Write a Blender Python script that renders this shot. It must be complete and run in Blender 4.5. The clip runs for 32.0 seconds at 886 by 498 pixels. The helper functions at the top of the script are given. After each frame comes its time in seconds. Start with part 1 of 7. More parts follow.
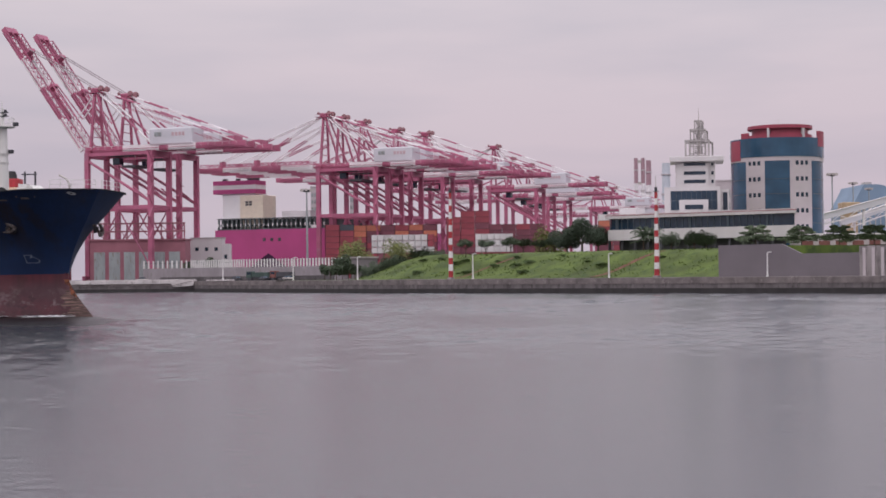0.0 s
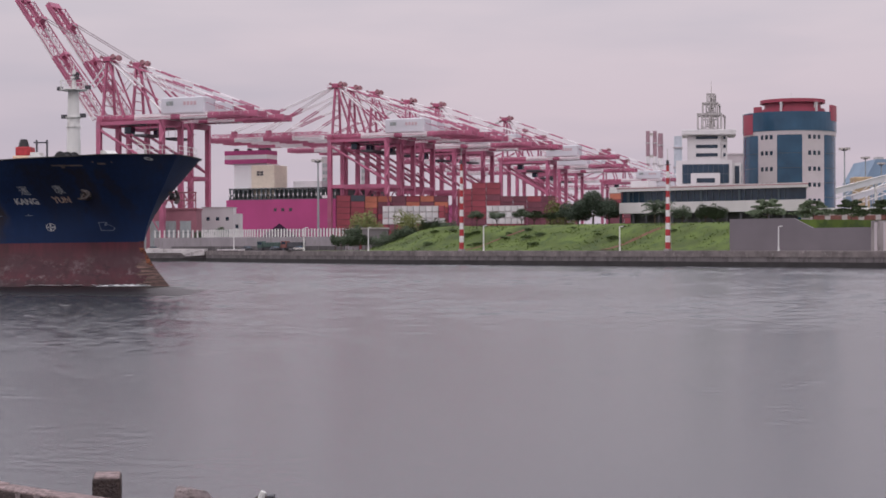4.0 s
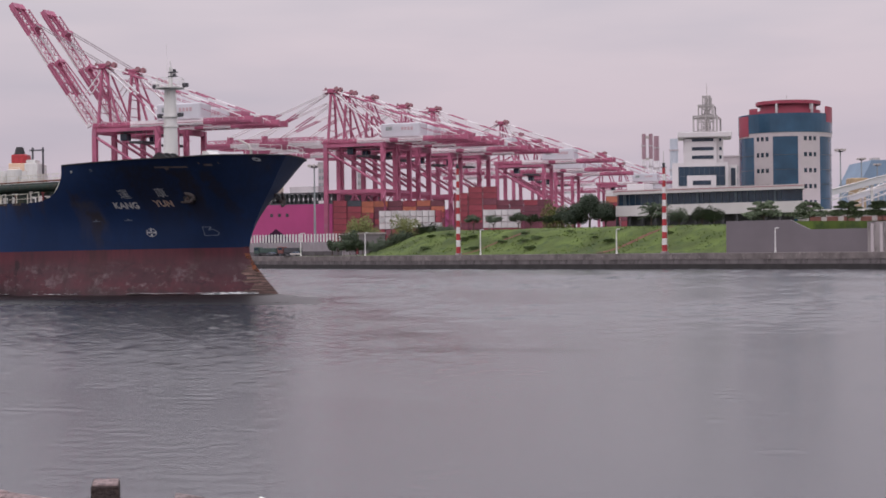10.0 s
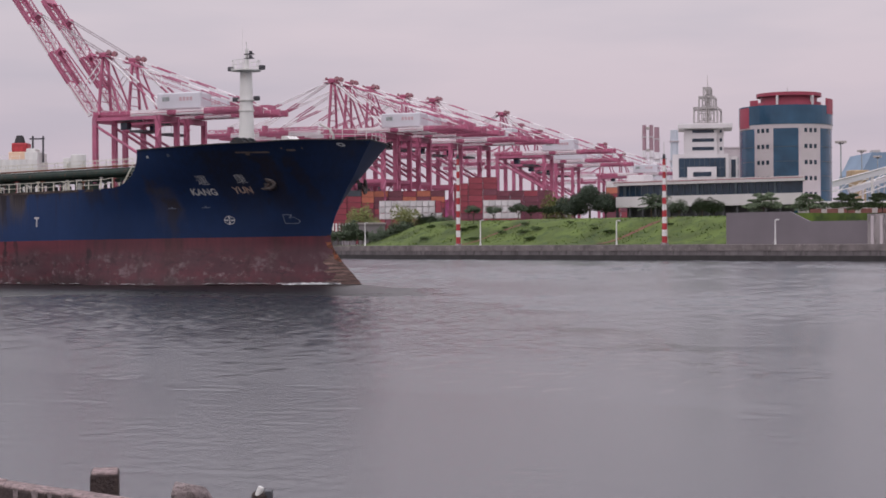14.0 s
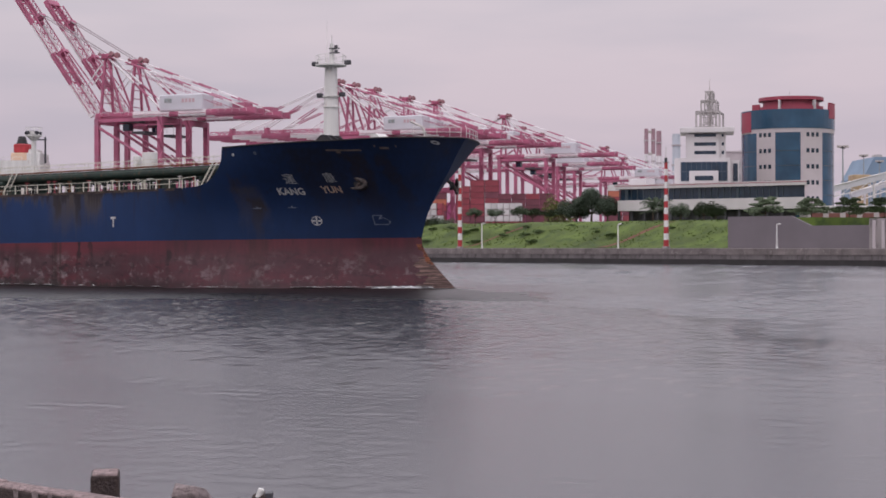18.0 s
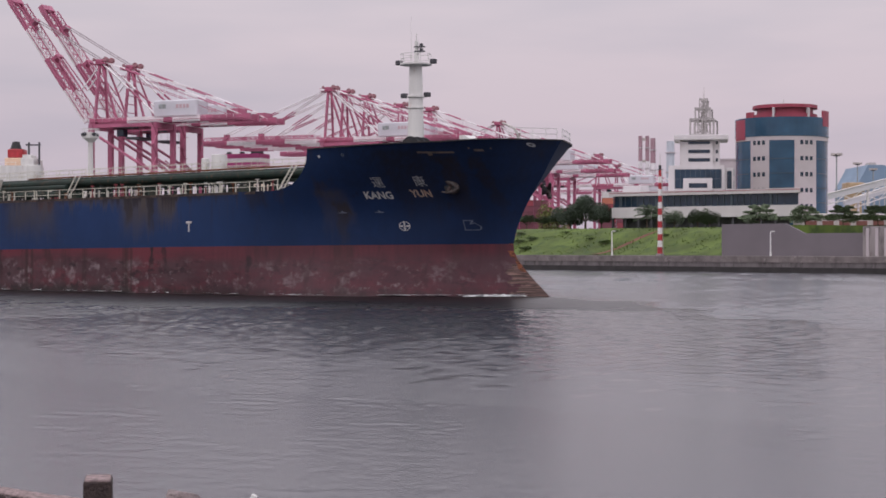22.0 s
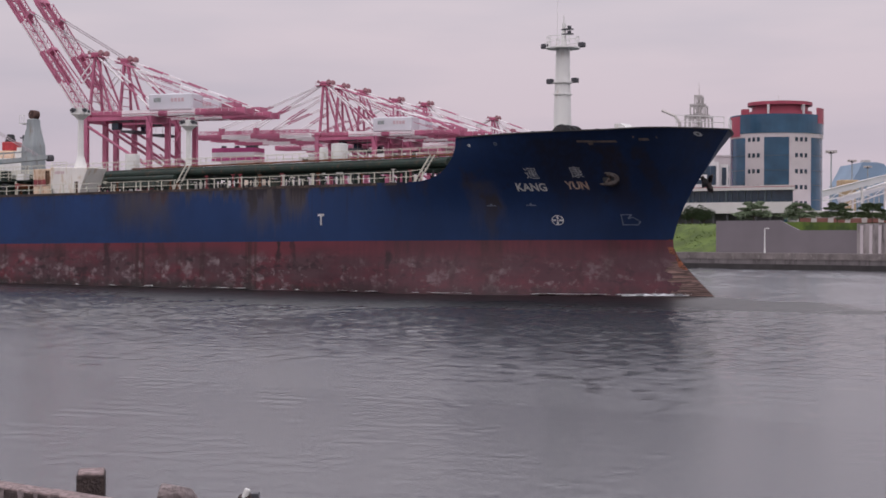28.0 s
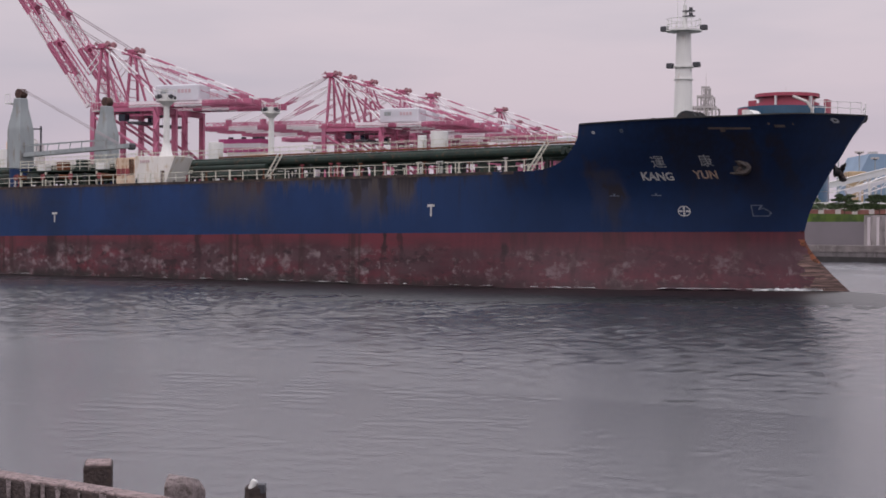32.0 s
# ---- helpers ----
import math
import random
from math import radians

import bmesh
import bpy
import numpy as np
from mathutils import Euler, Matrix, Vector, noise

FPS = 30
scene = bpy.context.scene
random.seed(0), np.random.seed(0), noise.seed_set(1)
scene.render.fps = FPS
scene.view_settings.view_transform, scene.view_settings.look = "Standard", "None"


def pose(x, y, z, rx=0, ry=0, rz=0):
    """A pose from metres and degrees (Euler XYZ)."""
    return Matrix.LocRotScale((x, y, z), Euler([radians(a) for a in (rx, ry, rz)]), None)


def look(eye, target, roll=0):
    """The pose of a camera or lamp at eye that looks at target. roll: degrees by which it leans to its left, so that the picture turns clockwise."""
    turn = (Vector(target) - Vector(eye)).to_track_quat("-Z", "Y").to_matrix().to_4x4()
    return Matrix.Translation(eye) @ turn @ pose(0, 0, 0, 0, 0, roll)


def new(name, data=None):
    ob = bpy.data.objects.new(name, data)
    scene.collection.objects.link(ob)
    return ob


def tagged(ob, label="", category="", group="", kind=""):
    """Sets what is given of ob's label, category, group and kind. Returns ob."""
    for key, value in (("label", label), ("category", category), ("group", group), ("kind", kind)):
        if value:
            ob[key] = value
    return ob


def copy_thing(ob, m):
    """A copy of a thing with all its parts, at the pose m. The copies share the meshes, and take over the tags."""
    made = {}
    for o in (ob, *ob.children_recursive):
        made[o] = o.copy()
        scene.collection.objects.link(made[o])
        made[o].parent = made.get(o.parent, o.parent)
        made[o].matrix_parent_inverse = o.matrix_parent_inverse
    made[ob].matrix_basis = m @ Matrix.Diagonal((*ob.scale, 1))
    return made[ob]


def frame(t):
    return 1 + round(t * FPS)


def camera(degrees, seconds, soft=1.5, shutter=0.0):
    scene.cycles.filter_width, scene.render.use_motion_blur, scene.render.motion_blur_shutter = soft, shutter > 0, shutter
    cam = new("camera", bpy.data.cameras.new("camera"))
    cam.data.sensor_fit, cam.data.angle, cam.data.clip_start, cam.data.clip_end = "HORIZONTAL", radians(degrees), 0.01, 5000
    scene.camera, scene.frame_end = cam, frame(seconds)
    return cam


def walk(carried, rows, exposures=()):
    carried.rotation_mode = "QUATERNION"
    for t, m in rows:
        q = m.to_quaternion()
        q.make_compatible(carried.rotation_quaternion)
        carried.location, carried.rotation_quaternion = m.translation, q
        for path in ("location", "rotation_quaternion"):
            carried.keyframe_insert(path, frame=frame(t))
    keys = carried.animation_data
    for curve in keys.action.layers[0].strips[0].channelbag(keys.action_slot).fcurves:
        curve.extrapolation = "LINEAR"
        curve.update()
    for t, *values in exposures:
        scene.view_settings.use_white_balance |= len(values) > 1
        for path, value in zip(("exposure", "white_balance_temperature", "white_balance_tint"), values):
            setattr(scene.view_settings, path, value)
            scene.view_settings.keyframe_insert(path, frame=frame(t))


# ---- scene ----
cam = camera(30.0, 32.0, soft=1.7)
EYE = Vector((0.0, 0.0, 4.88))
VIEW = [
    (0, 90.873, 0.674, -0.314), (0.5, 91.012, 1.147, 0.655), (1, 91.219, 0.919, 0.477), (1.5, 90.645, 0.611, 0.230),
    (2, 90.077, 0.292, 0.280), (2.5, 89.856, 0.184, 0.179), (3, 89.736, 0.133, 0.136), (3.5, 89.793, 0.152, 0.081),
    (5.5, 90.078, 0.349, 0.113), (6, 90.050, 0.321, 0.119), (6.5, 90.011, 0.235, 0.117), (7, 90.061, 0.294, 0.087),
    (7.5, 90.077, 0.480, 0.028), (8, 90.084, 0.572, -0.003), (8.5, 90.038, 0.583, -0.001), (9, 90.027, 0.600, 0.000),
    (9.5, 90.048, 0.541, -0.030), (10, 90.039, 0.673, -0.052), (10.5, 89.995, 0.640, -0.063), (11, 89.939, 0.562, -0.091),
    (11.5, 89.893, 0.535, -0.128), (12, 89.852, 0.565, -0.150), (12.5, 89.817, 0.619, -0.125), (13, 89.787, 0.608, -0.088),
    (13.5, 89.762, 0.517, -0.056), (14, 89.705, 0.427, -0.055), (14.5, 89.690, 0.381, -0.068), (16.5, 89.761, 0.233, 0.036),
    (17, 89.749, 0.167, 0.025), (17.5, 89.763, 0.113, -0.001), (18, 89.799, 0.172, -0.001), (18.5, 89.891, 0.253, -0.034),
    (19, 89.979, 0.273, -0.069), (19.5, 89.912, 0.141, -0.193), (20, 89.908, 0.067, -0.248), (20.5, 89.978, 0.092, -0.275),
    (21, 89.980, 0.060, -0.281), (21.5, 90.002, 0.025, -0.249), (22, 90.026, -0.006, -0.211), (22.5, 90.034, -0.020, -0.208),
    (23, 90.040, 0.038, -0.250), (23.5, 90.028, -0.042, -0.263), (24, 90.000, -0.091, -0.270), (24.5, 90.010, -0.069, -0.293),
    (25, 90.049, -0.015, -0.316), (25.5, 90.046, -0.067, -0.328), (27.5, 89.941, -0.274, -0.397), (28, 89.859, -0.302, -0.404),
    (28.5, 89.752, -0.375, -0.382), (29, 89.657, -0.497, -0.331), (29.5, 89.530, -0.396, -0.264), (30, 89.462, -0.289, -0.224),
    (30.5, 89.477, -0.233, -0.162), (31, 89.553, -0.447, -0.086), (31.5, 89.551, -0.450, -0.061), (32, 89.557, -0.347, -0.171),
]
walk(cam, [(t, pose(*EYE, rx, ry, rz)) for t, rx, ry, rz in VIEW],
     exposures=((0, 0.0, 6500, 10), (32, 0.0, 6500, 10)))

# ---- world and light: a high, even overcast with a thin pinkish veil ----
world = bpy.data.worlds.new("overcast")
scene.world = world
world.use_nodes = True
wn, wl = world.node_tree.nodes, world.node_tree.links
wn.clear()
w_out = wn.new("ShaderNodeOutputWorld")
w_bg = wn.new("ShaderNodeBackground")
w_sky = wn.new("ShaderNodeTexSky")
w_sky.sky_type = "NISHITA"
w_sky.sun_disc = False
w_sky.sun_elevation = radians(41)
w_sky.sun_rotation = radians(211)
w_sky.air_density, w_sky.dust_density = 2.0, 6.0
w_scale = wn.new("ShaderNodeVectorMath")
w_scale.operation = "SCALE"
w_scale.inputs["Scale"].default_value = 0.06
wl.new(w_sky.outputs[0], w_scale.inputs[0])
w_co = wn.new("ShaderNodeTexCoord")
w_sep = wn.new("ShaderNodeSeparateXYZ")
wl.new(w_co.outputs["Generated"], w_sep.inputs[0])
w_map = wn.new("ShaderNodeMapping")
w_map.inputs["Scale"].default_value = (3.0, 3.0, 16.0)
wl.new(w_co.outputs["Generated"], w_map.inputs[0])
w_noise = wn.new("ShaderNodeTexNoise")
w_noise.inputs["Scale"].default_value = 1.5
w_noise.inputs["Detail"].default_value = 4
wl.new(w_map.outputs[0], w_noise.inputs["Vector"])
w_ramp = wn.new("ShaderNodeValToRGB")
w_ramp.color_ramp.elements[0].position = 0.0
w_ramp.color_ramp.elements[0].color = (0.565, 0.490, 0.560, 1)
w_ramp.color_ramp.elements[1].position = 1.0
w_ramp.color_ramp.elements[1].color = (1.38, 1.34, 1.43, 1)
for at, colour in ((0.06, (0.580, 0.505, 0.570, 1)), (0.16, (0.625, 0.570, 0.625, 1)), (0.4, (1.03, 0.97, 1.04, 1))):
    w_ramp.color_ramp.elements.new(at).color = colour
wl.new(w_sep.outputs["Z"], w_ramp.inputs[0])
w_cl = wn.new("ShaderNodeValToRGB")
w_cl.color_ramp.elements[0].position = 0.35
w_cl.color_ramp.elements[0].color = (0.90, 0.92, 0.95, 1)
w_cl.color_ramp.elements[1].position = 0.68
w_cl.color_ramp.elements[1].color = (1.07, 1.04, 1.04, 1)
wl.new(w_noise.outputs["Fac"], w_cl.inputs[0])
w_mul = wn.new("ShaderNodeMix")
w_mul.data_type, w_mul.blend_type = "RGBA", "MULTIPLY"
w_mul.inputs[0].default_value = 1.0
wl.new(w_ramp.outputs[0], w_mul.inputs[6])
wl.new(w_cl.outputs[0], w_mul.inputs[7])
w_mix = wn.new("ShaderNodeMix")
w_mix.data_type = "RGBA"
w_mix.inputs[0].default_value = 0.94
wl.new(w_scale.outputs[0], w_mix.inputs[6])
wl.new(w_mul.outputs[2], w_mix.inputs[7])
wl.new(w_mix.outputs[2], w_bg.inputs[0])
w_bg.inputs[1].default_value = 1.05
wl.new(w_bg.outputs[0], w_out.inputs[0])

sun = new("sun", bpy.data.lights.new("sun", "SUN"))
sun.data.energy, sun.data.angle, sun.data.color = 0.4, radians(30), (1.0, 0.94, 0.96)
sun.matrix_world = look((-60, -40, 100), (0, 60, 0))


# ---- materials ----
def nodes_of(name):
    m = bpy.data.materials.new(name)
    m.use_nodes = True
    return m, m.node_tree.nodes, m.node_tree.links, m.node_tree.nodes["Principled BSDF"]


def tint(col, k):
    return tuple(min(1.0, c * k) for c in col) + (1,)


def surface(name, col, rough=0.6, metal=0.0, var=0.25, scale=0.6, stain=None, stain_at=0.62, streak=(1, 1, 1), bump=0.0, bump_scale=20.0, piece=0.0):
    """A painted or natural surface: two scales of noise, stains of another colour, fine relief, and a shift from piece to piece."""
    m, n, l, bsdf = nodes_of(name)
    co = n.new("ShaderNodeTexCoord")
    mp = n.new("ShaderNodeMapping")
    mp.inputs["Scale"].default_value = streak
    l.new(co.outputs["Object"], mp.inputs[0])
    big = n.new("ShaderNodeTexNoise")
    big.inputs["Scale"].default_value, big.inputs["Detail"].default_value = scale, 5
    l.new(mp.outputs[0], big.inputs["Vector"])
    ramp = n.new("ShaderNodeValToRGB")
    ramp.color_ramp.elements[0].position, ramp.color_ramp.elements[0].color = 0.3, tint(col, 1 - var)
    ramp.color_ramp.elements[1].position, ramp.color_ramp.elements[1].color = 0.7, tint(col, 1 + var)
    l.new(big.outputs["Fac"], ramp.inputs[0])
    out = ramp.outputs[0]
    if stain:
        st = n.new("ShaderNodeTexNoise")
        st.inputs["Scale"].default_value, st.inputs["Detail"].default_value, st.inputs["Roughness"].default_value = scale * 2.7, 8, 0.65
        l.new(mp.outputs[0], st.inputs["Vector"])
        sr = n.new("ShaderNodeValToRGB")
        sr.color_ramp.elements[0].position, sr.color_ramp.elements[1].position = stain_at - 0.08, stain_at + 0.08
        l.new(st.outputs["Fac"], sr.inputs[0])
        mx = n.new("ShaderNodeMix")
        mx.data_type = "RGBA"
        l.new(sr.outputs[0], mx.inputs[0])
        l.new(out, mx.inputs[6])
        mx.inputs[7].default_value = (*stain, 1)
        out = mx.outputs[2]
    if piece:
        info = n.new("ShaderNodeObjectInfo")
        hs = n.new("ShaderNodeHueSaturation")
        mr = n.new("ShaderNodeMapRange")
        mr.inputs[3].default_value, mr.inputs[4].default_value = 1 - piece, 1 + piece
        l.new(info.outputs["Random"], mr.inputs[0])
        l.new(mr.outputs[0], hs.inputs["Value"])
        l.new(out, hs.inputs["Color"])
        out = hs.outputs[0]
    l.new(out, bsdf.inputs["Base Color"])
    bsdf.inputs["Roughness"].default_value, bsdf.inputs["Metallic"].default_value = rough, metal
    if bump:
        fine = n.new("ShaderNodeTexNoise")
        fine.inputs["Scale"].default_value, fine.inputs["Detail"].default_value = bump_scale, 4
        l.new(co.outputs["Object"], fine.inputs["Vector"])
        bp = n.new("ShaderNodeBump")
        bp.inputs["Strength"].default_value, bp.inputs["Distance"].default_value = bump, 0.05
        l.new(fine.outputs["Fac"], bp.inputs["Height"])
        l.new(bp.outputs[0], bsdf.inputs["Normal"])
    return m


def water_material(name, col, rough, ripple):
    """Murky harbour water; fine wind ripples tilt the surface everywhere, in patches."""
    m, n, l, bsdf = nodes_of(name)
    co = n.new("ShaderNodeTexCoord")
    geo = n.new("ShaderNodeNewGeometry")

    def noise_at(sx, sy, detail):
        mp = n.new("ShaderNodeMapping")
        mp.inputs["Scale"].default_value = (sx, sy, 1)
        mp.inputs["Rotation"].default_value = (0, 0, radians(-12))
        l.new(co.outputs["Object"], mp.inputs[0])
        nz = n.new("ShaderNodeTexNoise")
        nz.inputs["Scale"].default_value, nz.inputs["Detail"].default_value = 1.0, detail
        l.new(mp.outputs[0], nz.inputs["Vector"])
        return nz

    def vec(op, u, v):
        k = n.new("ShaderNodeVectorMath")
        k.operation = op
        for i, val in enumerate((u, v)):
            if isinstance(val, tuple):
                k.inputs[i].default_value = val
            elif val is not None:
                l.new(val, k.inputs[i])
        return k.outputs[0]

    patch = n.new("ShaderNodeMapRange")
    patch.inputs[1].default_value, patch.inputs[2].default_value = 0.35, 0.65
    patch.inputs[3].default_value, patch.inputs[4].default_value = ripple * 0.7, ripple * 1.15
    l.new(noise_at(0.03, 0.07, 3).outputs["Fac"], patch.inputs[0])
    tilt = vec("MULTIPLY", vec("SUBTRACT", noise_at(9.0, 15.0, 1).outputs["Color"], (0.5, 0.5, 0.5)), (1, 1, 0))
    sc = n.new("ShaderNodeVectorMath")
    sc.operation = "SCALE"
    l.new(tilt, sc.inputs[0])
    l.new(patch.outputs[0], sc.inputs["Scale"])
    l.new(vec("NORMALIZE", vec("ADD", geo.outputs["Normal"], sc.outputs[0]), None), bsdf.inputs["Normal"])
    bsdf.inputs["Base Color"].default_value = (*col, 1)
    bsdf.inputs["Roughness"].default_value = rough
    bsdf.inputs["IOR"].default_value = 1.33
    return m


def hull_paint(name, col, layers, runs=()):
    """Ship's side paint; each layer of dirt has a noise mask, a colour and the heights between which it gathers."""
    m, n, l, bsdf = nodes_of(name)
    co = n.new("ShaderNodeTexCoord")
    sep = n.new("ShaderNodeSeparateXYZ")
    l.new(co.outputs["Object"], sep.inputs[0])

    def layer(scale_xyz, sc, detail, lo, hi, rough=0.6):
        mp = n.new("ShaderNodeMapping")
        mp.inputs["Scale"].default_value = scale_xyz
        l.new(co.outputs["Object"], mp.inputs[0])
        nz = n.new("ShaderNodeTexNoise")
        nz.inputs["Scale"].default_value, nz.inputs["Detail"].default_value, nz.inputs["Roughness"].default_value = sc, detail, rough
        l.new(mp.outputs[0], nz.inputs["Vector"])
        r = n.new("ShaderNodeValToRGB")
        r.color_ramp.elements[0].position, r.color_ramp.elements[1].position = lo, hi
        l.new(nz.outputs["Fac"], r.inputs[0])
        return r

    base = layer((1, 1, 0.6), 0.12, 4, 0.3, 0.75)
    base.color_ramp.elements[0].color, base.color_ramp.elements[1].color = tint(col, 0.75), tint(col, 1.25)
    out = base.outputs[0]
    for scale_xyz, sc, lo, hi, colour, z0, z1, most in layers:
        mask = layer(scale_xyz, sc, 8, lo, hi, 0.68)
        gather = n.new("ShaderNodeMapRange")
        gather.interpolation_type = "SMOOTHSTEP"
        gather.inputs[1].default_value, gather.inputs[2].default_value = z0, z1
        gather.inputs[4].default_value = most
        l.new(sep.outputs["Z"], gather.inputs[0])
        k = n.new("ShaderNodeMath")
        k.operation = "MULTIPLY"
        l.new(mask.outputs[0], k.inputs[0])
        l.new(gather.outputs[0], k.inputs[1])
        mx = n.new("ShaderNodeMix")
        mx.data_type = "RGBA"
        l.new(k.outputs[0], mx.inputs[0])
        l.new(out, mx.inputs[6])
        mx.inputs[7].default_value = (*colour, 1)
        out = mx.outputs[2]
    def calc(op, u, v, w=None, clamp=False):
        k = n.new("ShaderNodeMath")
        k.operation, k.use_clamp = op, clamp
        for i, val in enumerate((u, v, w)):
            if val is None:
                continue
            if isinstance(val, (int, float)):
                k.inputs[i].default_value = val
            else:
                l.new(val, k.inputs[i])
        return k.outputs[0]

    def soft_step(val, e0, e1):
        k = n.new("ShaderNodeMapRange")
        k.interpolation_type = "SMOOTHSTEP"
        k.inputs[1].default_value, k.inputs[2].default_value = e0, e1
        l.new(val, k.inputs[0])
        return k.outputs[0]

    if runs:  # dirt that has run down from one place, and the bow's painted shade
        wisp = layer((2.2, 2.2, 0.05), 1.0, 6, 0.36, 0.62).outputs[0]
        cloud = layer((0.8, 0.8, 0.5), 1.0, 5, 0.3, 0.7).outputs[0]
        x_bent = calc("MULTIPLY_ADD", cloud, 0.9, calc("SUBTRACT", sep.outputs["X"], 0.45))
        z_bent = calc("MULTIPLY_ADD", wisp, -1.6, calc("MULTIPLY_ADD", cloud, -0.6, calc("ADD", sep.outputs["Z"], 1.0)))
        thin = calc("MULTIPLY_ADD", wisp, 0.40, 0.60)
        for x0, x1, top, low, colour, most in runs:
            xc, hw = (x0 + x1) / 2, abs(x1 - x0) / 2
            away = calc("ABSOLUTE", calc("SUBTRACT", x_bent, xc), None)
            k = calc("MULTIPLY", soft_step(away, hw * 1.25, hw * 0.55), soft_step(z_bent, low, low + (top - low) * 0.75))
            k = calc("MULTIPLY", k, soft_step(sep.outputs["Z"], top + 0.3, top - 0.3))
            k = calc("MULTIPLY", calc("MULTIPLY", k, thin), most)
            mx = n.new("ShaderNodeMix")
            mx.data_type = "RGBA"
            l.new(k, mx.inputs[0])
            l.new(out, mx.inputs[6])
            mx.inputs[7].default_value = (*colour, 1)
            out = mx.outputs[2]
    l.new(out, bsdf.inputs["Base Color"])
    bsdf.inputs["Roughness"].default_value = 0.6
    bsdf.inputs["Specular IOR Level"].default_value = 0.28
    plate = n.new("ShaderNodeTexNoise")
    plate.inputs["Scale"].default_value = 0.9
    l.new(co.outputs["Object"], plate.inputs["Vector"])
    bp = n.new("ShaderNodeBump")
    bp.inputs["Strength"].default_value, bp.inputs["Distance"].default_value = 0.25, 0.06
    l.new(plate.outputs["Fac"], bp.inputs["Height"])
    l.new(bp.outputs[0], bsdf.inputs["Normal"])
    return m


WATER = water_material("harbour_water", (0.069, 0.072, 0.083), 0.225, 0.14)
# near-black colour stands in for the hull's dark reflection; chop is dimmed too
WATER_REFLECT = water_material("hull_reflection_water", (0.006, 0.007, 0.008), 0.33, 0.10)
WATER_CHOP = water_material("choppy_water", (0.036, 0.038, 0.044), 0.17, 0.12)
BROWN, DARK, RUSTY = (0.072, 0.056, 0.050), (0.018, 0.014, 0.016), (0.075, 0.036, 0.026)
HULL_BLUE = hull_paint("hull_blue", (0.0105, 0.034, 0.112), (
    ((0.22, 0.22, 0.4), 0.5, 0.50, 0.72, (0.014, 0.020, 0.046), -5, -4, 0.55),
    ((0.13, 0.13, 0.010), 0.9, 0.52, 0.66, (0.050, 0.042, 0.042), 7.2, 10.9, 0.5),
    ((0.55, 0.55, 0.02), 0.8, 0.57, 0.66, (0.042, 0.028, 0.024), 6.0, 10.6, 0.6),
    ((1.3, 1.3, 0.03), 0.8, 0.60, 0.68, (0.020, 0.012, 0.012), 4.5, 10.5, 0.6),
    ((0.5, 0.5, 0.6), 0.9, 0.62, 0.74, (0.022, 0.045, 0.105), -5, -4, 0.5)),
    # the first two entries paint the shade under the bow flare
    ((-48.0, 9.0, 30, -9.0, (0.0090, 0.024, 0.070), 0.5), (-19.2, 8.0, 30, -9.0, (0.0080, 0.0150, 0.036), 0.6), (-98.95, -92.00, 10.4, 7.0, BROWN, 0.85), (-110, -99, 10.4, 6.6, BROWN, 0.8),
     (-65.57, -56.76, 10.5, 5.2, BROWN, 0.75), (-60.30, -57.15, 10.5, 9.0, RUSTY, 0.9),
     (-56.37, -46.61, 10.6, 9.3, BROWN, 0.8),
     (-46.47, -41.06, 10.8, 5.4, BROWN, 1.0), (-45.89, -44.45, 10.8, 6.6, DARK, 0.85),
     (-42.18, -41.13, 10.8, 5.6, DARK, 0.95), (-40.78, -37.61, 10.8, 6.2, BROWN, 1.0),
     (-40.09, -37.89, 10.9, 8.4, DARK, 0.85), (-47.34, -36.66, 10.9, 9.9, DARK, 0.8),
     (-27.95, -25.44, 11.1, 8.6, DARK, 0.7), (-20.00, -16.93, 11.0, 5.0, BROWN, 0.45),
     (-18.69, -17.51, 9.8, 4.0, (0.034, 0.026, 0.022), 0.7), (-110, -25, 11.2, 9.75, DARK, 0.55),
     (-60, -26, 11.3, 10.3, DARK, 0.75), (-12.9, -7.9, 14.9, 5.2, (0.016, 0.016, 0.022), 0.6),
     (-7.76, -5.54, 14.4, 5.8, (0.022, 0.017, 0.017), 0.75), (-4.36, -3.24, 14.2, 6.0, (0.022, 0.017, 0.017), 0.6)))
